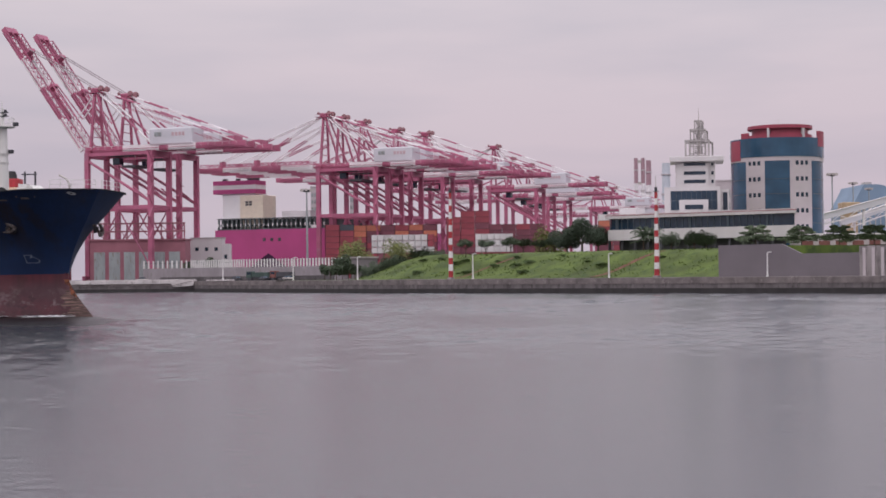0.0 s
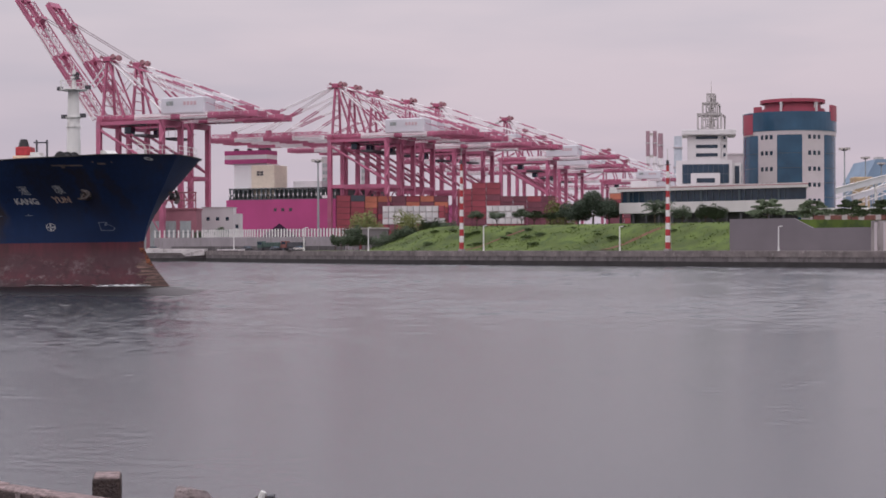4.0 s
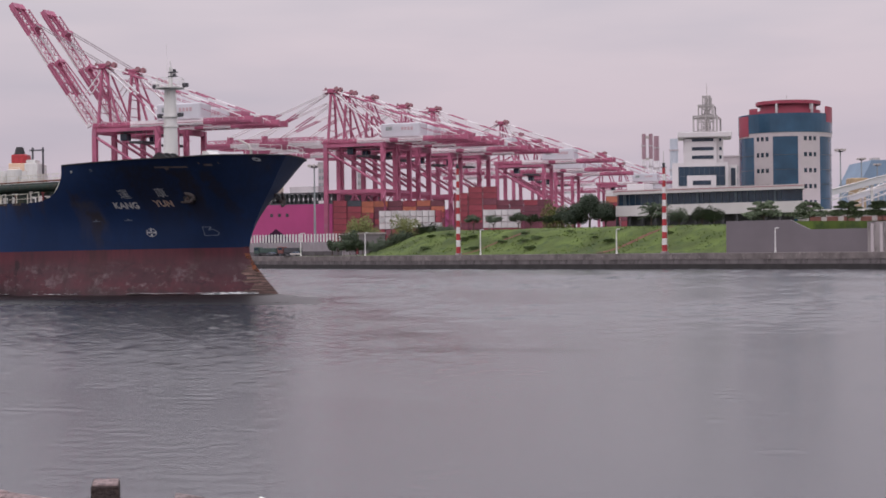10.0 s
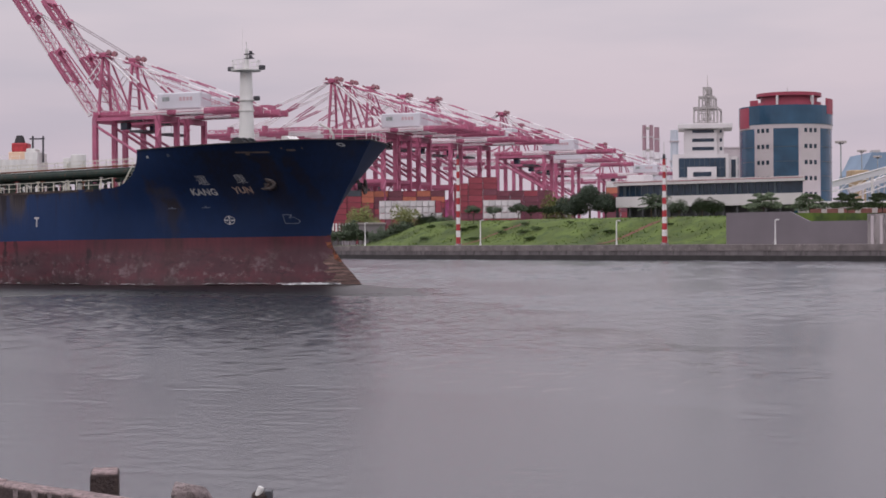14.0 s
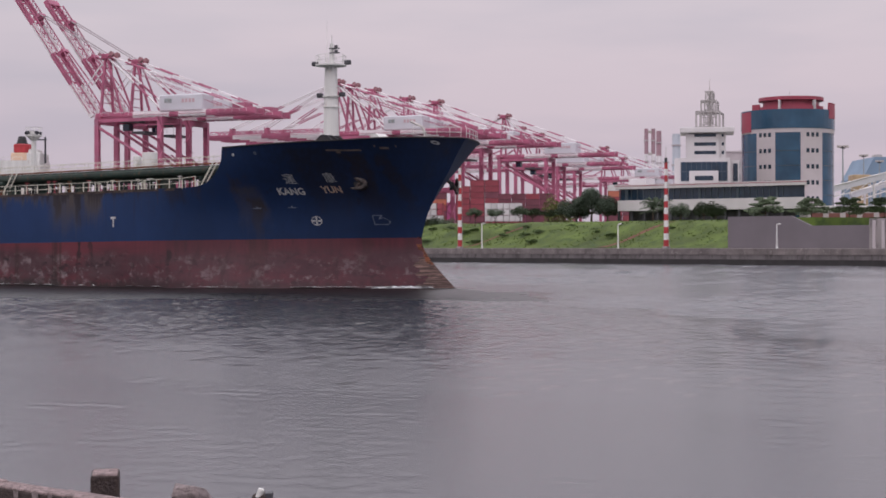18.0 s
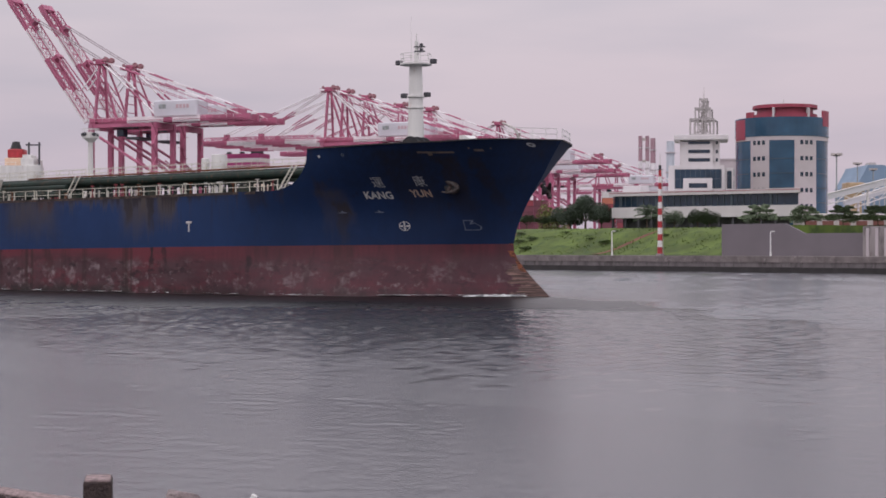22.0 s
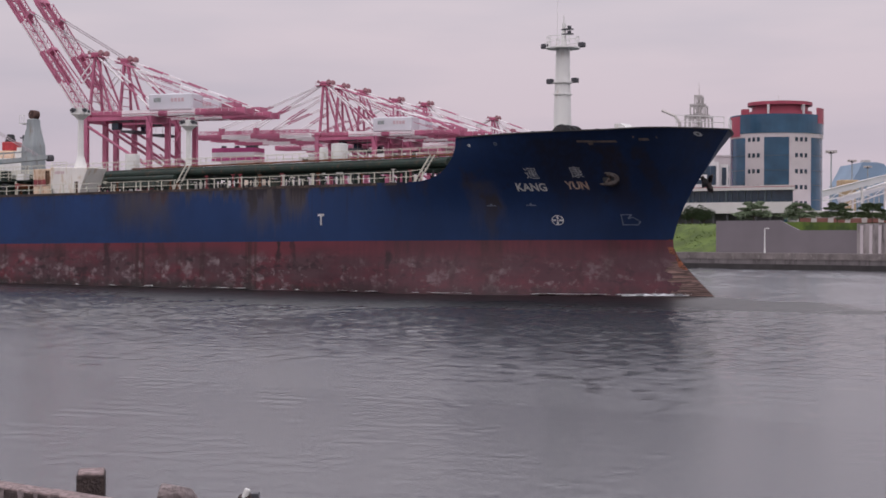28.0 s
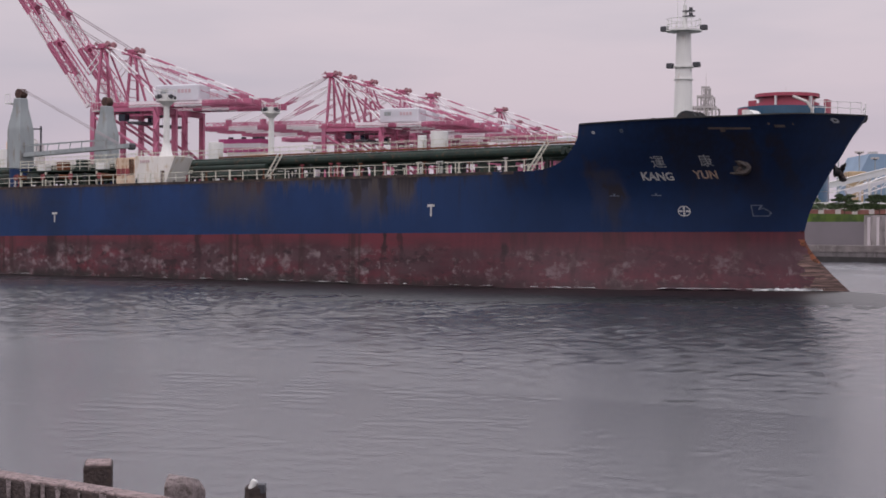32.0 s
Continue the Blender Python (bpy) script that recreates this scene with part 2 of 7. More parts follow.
HULL_RED = hull_paint("hull_red", (0.148, 0.032, 0.045), (
    ((0.16, 0.16, 0.5), 0.8, 0.42, 0.56, (0.062, 0.028, 0.036), 5.2, 3.6, 0.9),
    ((0.22, 0.22, 0.5), 0.9, 0.40, 0.58, (0.085, 0.048, 0.056), 4.8, 2.9, 0.85),
    ((0.55, 0.55, 0.8), 0.9, 0.53, 0.64, (0.25, 0.195, 0.205), 4.4, 2.6, 0.8),
    ((1.1, 1.1, 1.5), 0.9, 0.57, 0.66, (0.28, 0.23, 0.235), 4.0, 2.4, 0.8),
    ((0.7, 0.7, 1.2), 0.9, 0.54, 0.64, (0.030, 0.018, 0.021), 4.6, 3.2, 0.8),
    ((0.7, 0.7, 0.03), 0.7, 0.54, 0.64, (0.040, 0.020, 0.020), -5, -4, 0.7),
    ((0.8, 0.8, 0.5), 0.8, 0.34, 0.54, (0.030, 0.025, 0.025), 1.4, 0.2, 0.92)),
    # the first entry paints the same bow shade onto the red
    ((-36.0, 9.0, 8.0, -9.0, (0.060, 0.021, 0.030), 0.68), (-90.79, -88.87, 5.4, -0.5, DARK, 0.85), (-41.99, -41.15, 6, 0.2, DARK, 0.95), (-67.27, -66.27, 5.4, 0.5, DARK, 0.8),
     (-39.90, -39.21, 6, 1.6, DARK, 0.8), (-28.22, -27.45, 4.2, 1.0, DARK, 0.8), (-19.47, -17.23, 6, 0.0, (0.050, 0.022, 0.024), 0.7),
     (-58.99, -57.57, 5.4, 0.8, (0.050, 0.022, 0.024), 0.8), (-75.66, -73.56, 5.4, 1.0, (0.055, 0.022, 0.024), 0.7), (-8.74, -7.82, 5.6, 0.8, (0.050, 0.024, 0.026), 0.6)))


def dirt(name, col, most, scale=(1.6, 1.6, 0.10), lo=0.36, hi=0.60):
    """A thin film of dirt that lets the paint show through in vertical wisps."""
    m, n, l, bsdf = nodes_of(name)
    bsdf.inputs["Base Color"].default_value = (*col, 1)
    bsdf.inputs["Roughness"].default_value = 0.85
    co = n.new("ShaderNodeTexCoord")
    mp = n.new("ShaderNodeMapping")
    mp.inputs["Scale"].default_value = scale
    l.new(co.outputs["Object"], mp.inputs[0])
    nz = n.new("ShaderNodeTexNoise")
    nz.inputs["Scale"].default_value, nz.inputs["Detail"].default_value = 1.0, 6
    l.new(mp.outputs[0], nz.inputs["Vector"])
    rg = n.new("ShaderNodeMapRange")
    rg.inputs[1].default_value, rg.inputs[2].default_value = lo, hi
    rg.inputs[3].default_value, rg.inputs[4].default_value = most * 0.35, most
    l.new(nz.outputs["Fac"], rg.inputs[0])
    l.new(rg.outputs[0], bsdf.inputs["Alpha"])
    return m


EDGE_RUST = dirt("edge_rust", (0.22, 0.075, 0.035), 0.85, scale=(1.5, 1.5, 1.2), lo=0.3, hi=0.62)
DIRT_RUST = dirt("dirt_rust", (0.115, 0.050, 0.028), 0.6, lo=0.3)
RUST = surface("rust", (0.16, 0.055, 0.022), 0.85, var=0.5, scale=1.5, stain=(0.05, 0.02, 0.012), bump=0.3)
HOUSE_STAINED = surface("house_stained", (0.70, 0.665, 0.63), 0.55, var=0.10, scale=0.5, stain=(0.50, 0.36, 0.22), stain_at=0.60, streak=(1, 1, 0.3))
HOUSE_CREAM = surface("cream_rusty", (0.64, 0.49, 0.36), 0.6, var=0.25, scale=0.8, stain=(0.32, 0.12, 0.05), stain_at=0.58, streak=(1, 1, 0.35))
PANEL_RED = surface("panel_red", (0.24, 0.04, 0.055), 0.7, var=0.4, scale=1.5, stain=(0.30, 0.14, 0.08), stain_at=0.6)
HEAD_RUST = surface("head_rust", (0.075, 0.038, 0.03), 0.85, var=0.5, scale=2.0, stain=(0.03, 0.02, 0.018))
EDGE_DARK = surface("edge_dark", (0.040, 0.028, 0.026), 0.8, var=0.5, scale=0.5, stain=(0.10, 0.065, 0.05), stain_at=0.55)
ANCHOR_PALE = surface("anchor_worn", (0.105, 0.095, 0.095), 0.8, var=0.5, scale=2, stain=(0.06, 0.04, 0.035), stain_at=0.52)
ANCHOR = surface("anchor_steel", (0.045, 0.03, 0.028), 0.8, var=0.5, scale=2, stain=(0.16, 0.13, 0.12), stain_at=0.55)
FOOT_RUST = surface("foot_rust", (0.17, 0.105, 0.092), 0.85, var=0.6, scale=0.8, stain=(0.042, 0.026, 0.024), stain_at=0.51, streak=(0.28, 0.28, 4.0), bump=0.3)
SCUPPER_RUST = surface("scupper_rust", (0.13, 0.105, 0.095), 0.85, var=0.5, scale=1.5, stain=(0.16, 0.11, 0.09), stain_at=0.6)
MARK_FAINT = surface("mark_faint", (0.13, 0.15, 0.20), 0.6, var=0.3, scale=2.0)
HULL_DARK = surface("dark_steel", (0.018, 0.02, 0.024), 0.6, var=0.4, scale=1.5, stain=(0.07, 0.03, 0.018))
DECK_PAINT = surface("deck_paint", (0.05, 0.075, 0.065), 0.8, var=0.4, scale=0.3, stain=(0.10, 0.05, 0.03))
SHIP_WHITE = surface("ship_white", (0.72, 0.71, 0.69), 0.5, var=0.10, scale=0.6, stain=(0.34, 0.19, 0.10), stain_at=0.70, streak=(1, 1, 0.2))
RAIL_WHITE = surface("rail_white", (0.62, 0.60, 0.51), 0.5, var=0.2, scale=1.5, stain=(0.30, 0.18, 0.10), stain_at=0.68)
MARK_WHITE = surface("mark_white", (0.50, 0.50, 0.50), 0.6, var=0.25, scale=2.0, stain=(0.20, 0.18, 0.18), stain_at=0.60)
MARK_GREY = surface("mark_grey", (0.42, 0.43, 0.45), 0.6, var=0.2, scale=2.5, stain=(0.22, 0.22, 0.24), stain_at=0.62)
MARK_RUSTY = surface("mark_rusty", (0.46, 0.36, 0.30), 0.6, var=0.3, scale=2.0, stain=(0.28, 0.10, 0.05), stain_at=0.56)
PIPE_GREEN = surface("pipe_green", (0.012, 0.027, 0.020), 0.75, var=0.35, scale=0.6, stain=(0.09, 0.05, 0.03))
SHIP_GREY = surface("crane_grey", (0.30, 0.33, 0.34), 0.5, var=0.15, scale=0.5, stain=(0.2, 0.16, 0.13), streak=(1, 1, 0.25))
BAND_RED = surface("band_red", (0.42, 0.035, 0.045), 0.5, var=0.2, scale=0.8)
CRANE_RED = surface("crane_red", (0.42, 0.115, 0.20), 0.55, var=0.25, scale=0.12, stain=(0.36, 0.16, 0.23), stain_at=0.62)
SHEAVE = surface("sheave_red", (0.28, 0.13, 0.15), 0.6, var=0.3, scale=0.8)
BRIGHT_WHITE = surface("bright_white", (0.84, 0.81, 0.83), 0.6, var=0.04, scale=0.1)
CRANE_FADED = surface("crane_faded", (0.58, 0.40, 0.44), 0.6, var=0.1)
CRANE_WHITE = surface("crane_white", (0.80, 0.76, 0.78), 0.55, var=0.12, scale=0.12)
HOUSE_WHITE = surface("house_white", (0.62, 0.61, 0.66), 0.5, var=0.08, scale=0.15)
DARK_GREY = surface("dark_grey", (0.06, 0.06, 0.07), 0.6, var=0.3, scale=0.5)
CABLE = surface("cable_grey", (0.35, 0.30, 0.32), 0.5, var=0.1)
MAGENTA = surface("magenta_hull", (0.47, 0.065, 0.22), 0.5, var=0.12, scale=0.06)
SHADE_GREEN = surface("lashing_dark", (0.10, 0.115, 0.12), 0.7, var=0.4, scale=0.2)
CONCRETE = surface("quay_concrete", (0.29, 0.26, 0.26), 0.9, var=0.25, scale=0.25, stain=(0.09, 0.08, 0.08), stain_at=0.6, streak=(1, 1, 0.3), bump=0.4, bump_scale=4, piece=0.10)
CONCRETE_WET = surface("wet_concrete", (0.034, 0.030, 0.031), 0.7, var=0.35, scale=0.4, stain=(0.03, 0.03, 0.028), streak=(1, 1, 0.4), bump=0.4, bump_scale=4)
APRON = surface("pale_apron", (0.60, 0.56, 0.56), 0.9, var=0.15, scale=0.3, stain=(0.25, 0.22, 0.21), stain_at=0.62, bump=0.3, bump_scale=4, piece=0.12)
PLINTH = surface("plinth_grey", (0.30, 0.27, 0.29), 0.9, var=0.12, scale=0.3, stain=(0.22, 0.20, 0.20), stain_at=0.62, streak=(1, 1, 0.3))
PAVING = surface("quay_paving", (0.135, 0.127, 0.128), 0.95, var=0.2, scale=0.1, stain=(0.13, 0.12, 0.12))
GREY_WALL = surface("grey_wall", (0.185, 0.163, 0.18), 0.9, var=0.08, scale=0.15, bump=0.2, bump_scale=3)
GRASS = surface("grass_bank", (0.090, 0.130, 0.027), 0.95, var=0.45, scale=0.11, stain=(0.046, 0.076, 0.023), stain_at=0.58, bump=0.8, bump_scale=3)
BLADES = surface("grass_blades", (0.094, 0.136, 0.030), 0.9, var=0.4, scale=0.3)
SOIL = surface("worn_path", (0.17, 0.075, 0.055), 0.95, var=0.3, scale=1.0)
LEAF_LOW = surface("leaf_low", (0.068, 0.106, 0.032), 0.9, var=0.4, scale=0.7)
LEAF_TIER = surface("leaf_tier", (0.105, 0.14, 0.08), 0.8, var=0.5, scale=0.9)
LEAF = surface("leaf_dark", (0.058, 0.084, 0.046), 0.8, var=0.5, scale=0.9)
LEAF_OAK = surface("leaf_oak", (0.040, 0.060, 0.036), 0.8, var=0.5, scale=0.9)
LEAF_YELLOW = surface("leaf_yellow", (0.17, 0.19, 0.06), 0.8, var=0.4, scale=0.9)
BARK = surface("bark", (0.09, 0.065, 0.05), 0.95, var=0.3, scale=2.0)
WALL_WHITE = surface("stucco_white", (0.62, 0.59, 0.60), 0.75, var=0.06, scale=0.2, stain=(0.5, 0.47, 0.46), stain_at=0.72, streak=(1, 1, 0.2))
WALL_PALE = surface("tile_pale", (0.51, 0.455, 0.475), 0.7, var=0.06, scale=0.3)
GLASS_DARK = surface("glass_dark", (0.018, 0.034, 0.055), 0.08, var=0.3, scale=0.4)
GLASS_TOWER = surface("glass_tower", (0.022, 0.045, 0.075), 0.14, var=0.3, scale=0.3)
POLE_WHITE = surface("pole_white", (0.74, 0.73, 0.72), 0.6, var=0.12, scale=1.0)
COPING = surface("quay_coping", (0.185, 0.160, 0.158), 0.9, var=0.3, scale=0.4, stain=(0.30, 0.265, 0.26), stain_at=0.63, bump=0.4, bump_scale=4, piece=0.10)
QUAY_FACE = surface("quay_face", (0.155, 0.138, 0.142), 0.9, var=0.3, scale=0.35, stain=(0.08, 0.07, 0.07), stain_at=0.58, streak=(1, 1, 0.3), bump=0.4, bump_scale=4)
GLASS_BLUE = surface("glass_blue", (0.028, 0.082, 0.145), 0.16, var=0.25, scale=0.15)
FRAME_DARK = surface("frame_dark", (0.05, 0.07, 0.09), 0.5)
BARRIER = surface("barrier_grey", (0.11, 0.10, 0.105), 0.9, var=0.25, scale=0.5, piece=0.2)
SHED_RED = surface("shed_red", (0.30, 0.115, 0.15), 0.7, var=0.15, scale=0.2)
BRICK_RED = surface("brick_red", (0.22, 0.09, 0.08), 0.8, var=0.2)
CROWN_RED = surface("crown_red", (0.33, 0.05, 0.085), 0.5, var=0.12, scale=0.2)
FRAME_PALE = surface("frame_pale", (0.42, 0.39, 0.39), 0.6, var=0.12, scale=0.6)
CHIMNEY_RED = surface("chimney_red", (0.40, 0.25, 0.29), 0.8, var=0.1, scale=0.05)
CHIMNEY_BLUE = surface("chimney_blue", (0.56, 0.60, 0.66), 0.8, var=0.06, scale=0.05)
STEEL_PALE = surface("steel_pale", (0.50, 0.46, 0.44), 0.5, var=0.15, scale=0.6)
ROOF_BLUE = surface("roof_blue", (0.20, 0.29, 0.40), 0.6, var=0.12, scale=0.05)
TIMBER = surface("old_concrete_post", (0.050, 0.036, 0.035), 0.95, var=0.3, scale=5, stain=(0.07, 0.05, 0.045), stain_at=0.55, bump=0.6, bump_scale=30)
POST_MID = surface("post_grey", (0.24, 0.195, 0.195), 0.95, var=0.25, scale=7, stain=(0.10, 0.08, 0.075), stain_at=0.56, bump=0.6, bump_scale=30)
POST_TOP = surface("post_top", (0.30, 0.225, 0.222), 0.95, var=0.3, scale=8, stain=(0.12, 0.09, 0.088), stain_at=0.54, bump=0.4, bump_scale=40)
FOAM = surface("foam", (0.75, 0.76, 0.78), 0.8, var=0.1)
BOX_COLOURS = {c: surface("container_" + c, col, 0.55, var=0.15, scale=0.3, piece=0.15) for c, col in
               (("red", (0.30, 0.056, 0.078)), ("maroon", (0.19, 0.060, 0.085)), ("orange", (0.46, 0.15, 0.095)), ("white", (0.62, 0.60, 0.60)), ("dark", (0.05, 0.06, 0.075)))}

FRAME_COLOURS = {c: surface("container_edge_" + c, col, 0.6, var=0.2, scale=0.5) for c, col in
                 (("red", (0.16, 0.034, 0.045)), ("maroon", (0.10, 0.034, 0.048)), ("orange", (0.27, 0.09, 0.06)), ("white", (0.53, 0.51, 0.515)), ("dark", (0.03, 0.035, 0.045)))}


# ---- building blocks ----
def B():
    return bmesh.new()


def box(bm, x0, x1, y0, y1, z0, z1):
    v = [bm.verts.new(p) for p in ((x0, y0, z0), (x1, y0, z0), (x1, y1, z0), (x0, y1, z0), (x0, y0, z1), (x1, y0, z1), (x1, y1, z1), (x0, y1, z1))]
    for f in ((0, 3, 2, 1), (4, 5, 6, 7), (0, 1, 5, 4), (1, 2, 6, 5), (2, 3, 7, 6), (3, 0, 4, 7)):
        bm.faces.new([v[i] for i in f])
    return bm


def beam(bm, p, q, w, h=None):
    """A box beam from p to q, w wide and h high."""
    p, q, h = Vector(p), Vector(q), h or w
    d = (q - p).normalized()
    side = d.cross(Vector((0, 0, 1)))
    side = Vector((0, 1, 0)) if side.length < 1e-3 else side.normalized()
    up = side.cross(d)
    v = [bm.verts.new(c + side * a * w / 2 + up * b * h / 2) for c in (p, q) for a, b in ((-1, -1), (1, -1), (1, 1), (-1, 1))]
    for f in ((3, 2, 1, 0), (4, 5, 6, 7), (0, 1, 5, 4), (1, 2, 6, 5), (2, 3, 7, 6), (3, 0, 4, 7)):
        bm.faces.new([v[i] for i in f])
    return bm


def tube(bm, p, q, r, r2=None, n=8):
    p, q, r2 = Vector(p), Vector(q), r if r2 is None else r2
    d = (q - p).normalized()
    a = d.orthogonal().normalized()
    b = d.cross(a)
    rings = [[bm.verts.new(c + (a * math.cos(2 * math.pi * i / n) + b * math.sin(2 * math.pi * i / n)) * s) for i in range(n)] for c, s in ((p, r), (q, max(r2, 1e-3)))]
    for i in range(n):
        bm.faces.new((rings[0][i], rings[0][(i + 1) % n], rings[1][(i + 1) % n], rings[1][i]))
    bm.faces.new(rings[0][::-1])
    bm.faces.new(rings[1])
    return bm


def prism(bm, pts, z0, z1):
    """An upright prism on a plan outline (counter-clockwise)."""
    lo = [bm.verts.new((x, y, z0)) for x, y in pts]
    hi = [bm.verts.new((x, y, z1)) for x, y in pts]
    bm.faces.new(lo[::-1])
    bm.faces.new(hi)
    for i in range(len(pts)):
        j = (i + 1) % len(pts)
        bm.faces.new((lo[i], lo[j], hi[j], hi[i]))
    return bm


def bevelled(bm, w, seg=1):
    bmesh.ops.bevel(bm, geom=list(bm.edges), offset=w, segments=seg, affect="EDGES", profile=0.5)
    return bm


def mesh_of(name, bm, material, smooth=False):
    me = bpy.data.meshes.new(name)
    bm.normal_update()
    bm.to_mesh(me)
    bm.free()
    for m in material if isinstance(material, (list, tuple)) else (material,):
        me.materials.append(m)
    if smooth:
        me.polygons.foreach_set("use_smooth", [True] * len(me.polygons))
    return me


def part(name, bm, material, parent, label="", smooth=False):
    """One mesh object under a thing or a part."""
    ob = new(name, mesh_of(name, bm, material, smooth))
    ob.parent = parent
    return tagged(ob, label)


def thing(name, label, category, m=None, group="", kind=""):
    ob = new(name)
    ob.matrix_world = m or Matrix()
    return tagged(ob, label, category, group, kind)


def solid(name, bm, material, label, category="", group="", kind="", m=None, smooth=False):
    ob = new(name, mesh_of(name, bm, material, smooth))
    if m:
        ob.matrix_world = m
    return tagged(ob, label, category, group, kind)


def sweep(bm, pts, w, h, closed=False):
    """A box bar of width w and height h carried along points, in one piece."""
    pts = [Vector(p) for p in pts]
    rings = []
    for i, p in enumerate(pts):
        d = (pts[min(i + 1, len(pts) - 1)] - pts[max(i - 1, 0)]).normalized()
        s = d.cross(Vector((0, 0, 1)))
        s = s.normalized() if s.length > 1e-3 else Vector((0, 1, 0))
        u = s.cross(d)
        rings.append([bm.verts.new(p + s * a * w / 2 + u * b * h / 2) for a, b in ((-1, -1), (1, -1), (1, 1), (-1, 1))])
    for p, q in zip(rings, rings[1:]):
        for i in range(4):
            bm.faces.new((p[i], p[(i + 1) % 4], q[(i + 1) % 4], q[i]))
    bm.faces.new(rings[0][::-1])
    bm.faces.new(rings[-1])
    return bm


def sheet(bm, rows):
    """A sheet through rows of points."""
    grid = [[bm.verts.new(p) for p in r] for r in rows]
    for a, b in zip(grid, grid[1:]):
        for i in range(len(a) - 1):
            bm.faces.new((a[i], a[i + 1], b[i + 1], b[i]))
    return bm


# ---- the large setting: water, far bank, quay ----
Z_BANK = 3.5
Z_TOP = 10.5


def harbour_water():
    """One sheet of water to the horizon, finely divided and rippled over the channel, flat beyond it."""
    rng = np.random.default_rng(7)
    dense = np.radians(np.linspace(-19, 19, 340))
    rest = np.radians(np.linspace(19, 341, 30))[1:-1]
    ang = np.concatenate([dense, rest])
    radii = [0.6, 6, 12, 18, 23]
    while radii[-1] < 4850:
        r = radii[-1]
        radii.append(r + (0.13 + r * 0.0008 if r < 220 else 0.306 + (r - 220) * 0.0032 if r < 700 else r * 0.12))
    rad = np.array(radii)
    A, Rr = np.meshgrid(ang, rad)
    X, Y = Rr * np.sin(A), Rr * np.cos(A)
    step = np.gradient(rad)[:, None]
    Z = np.zeros_like(X)
    n = 72
    lam = np.exp(rng.uniform(np.log(0.36), np.log(1.7), n))
    way = np.radians(255) + rng.normal(0, 1.0, n)
    ph = rng.uniform(0, 6.283, n)
    share = (1.0 / lam) ** 0.30
    slopes = 0.062 * np.sqrt(2) * share / np.sqrt((share ** 2).sum())
    for L, w, p, slope in zip(lam, way, ph, slopes):
        k = 2 * np.pi / L
        fade = np.clip((L / step - 2.2) / 1.5, 0, 1)
        Z += fade * slope / k * np.sin(k * (X * np.cos(w) + Y * np.sin(w)) + p)
    # ripples that stay to be seen in the middle of the channel
    mid_in = np.clip((Rr - 70) / 60, 0, 1)
    for L, w, p in zip(np.exp(rng.uniform(np.log(1.8), np.log(5.0), 30)), np.radians(250) + rng.normal(0, 0.9, 30), rng.uniform(0, 6.283, 30)):
        k = 2 * np.pi / L
        Z += mid_in * 0.080 * np.sqrt(2 / 30) / k * np.sin(k * (X * np.cos(w) + Y * np.sin(w)) + p)
    # longer waves over the far half of the channel
    far_in = np.clip((Rr - 170) / 120, 0, 1)
    for L, w, p in zip(np.exp(rng.uniform(np.log(3.0), np.log(11.0), 24)), np.radians(255) + rng.normal(0, 0.6, 24), rng.uniform(0, 6.283, 24)):
        k = 2 * np.pi / L
        Z += far_in * np.clip((L / step - 2.0) / 1.0, 0, 1) * 0.055 * np.sqrt(2 / 24) / k * np.sin(k * (X * np.cos(w) + Y * np.sin(w)) + p)
    # wind patches, and calm towards the rim of the rippled part
    patch = np.zeros_like(X)
    for L in (22, 31, 47, 64, 90):
        w, p = rng.uniform(0, 6.283), rng.uniform(0, 6.283)
        patch += np.sin(2 * np.pi / L * (X * np.cos(w) + Y * np.sin(w) * 0.6) + p)
    # the ripples come in short broken groups
    group = np.zeros_like(X)
    for L, w, p in zip(rng.uniform(2.5, 10, 10), rng.uniform(0, 6.283, 10), rng.uniform(0, 6.283, 10)):
        group += np.sin(2 * np.pi / L * (X * np.cos(w) + Y * np.sin(w) * 0.8) + p)
    Z *= np.clip(0.55 + 0.09 * group ** 2, 0.5, 1.35)
    Z *= np.clip(0.85 + 0.18 * patch, 0.25, 1.5) * np.clip(0.30 + (Rr - 45) / 120, 0.30, 1.0)
    Z *= np.clip((np.radians(18.9) - np.abs(np.where(A > np.pi, A - 2 * np.pi, A))) / np.radians(0.8), 0, 1) * np.clip((Rr - 18) / 6, 0, 1)
    rows, cols = X.shape
    me = bpy.data.meshes.new("water")
    me.vertices.add(rows * cols)
    me.vertices.foreach_set("co", np.stack([X, Y, Z], -1).astype(np.float32).ravel())
    i, j = np.meshgrid(np.arange(rows - 1), np.arange(cols), indexing="ij")
    j2 = (j + 1) % cols
    quads = np.stack([i * cols + j, (i + 1) * cols + j, (i + 1) * cols + j2, i * cols + j2], -1).reshape(-1, 4)[:, ::-1]
    me.loops.add(quads.size)
    me.loops.foreach_set("vertex_index", np.ascontiguousarray(quads).astype(np.int32).ravel())
    me.polygons.add(len(quads))
    me.polygons.foreach_set("loop_start", np.arange(0, quads.size, 4, dtype=np.int32))
    me.polygons.foreach_set("use_smooth", np.ones(len(quads), dtype=bool))
    me.update(calc_edges=True)
    me.materials.append(WATER)
    return tagged(new("water", me), "grey rippled harbour water under an overcast sky", "water", kind="structure")


water = harbour_water()

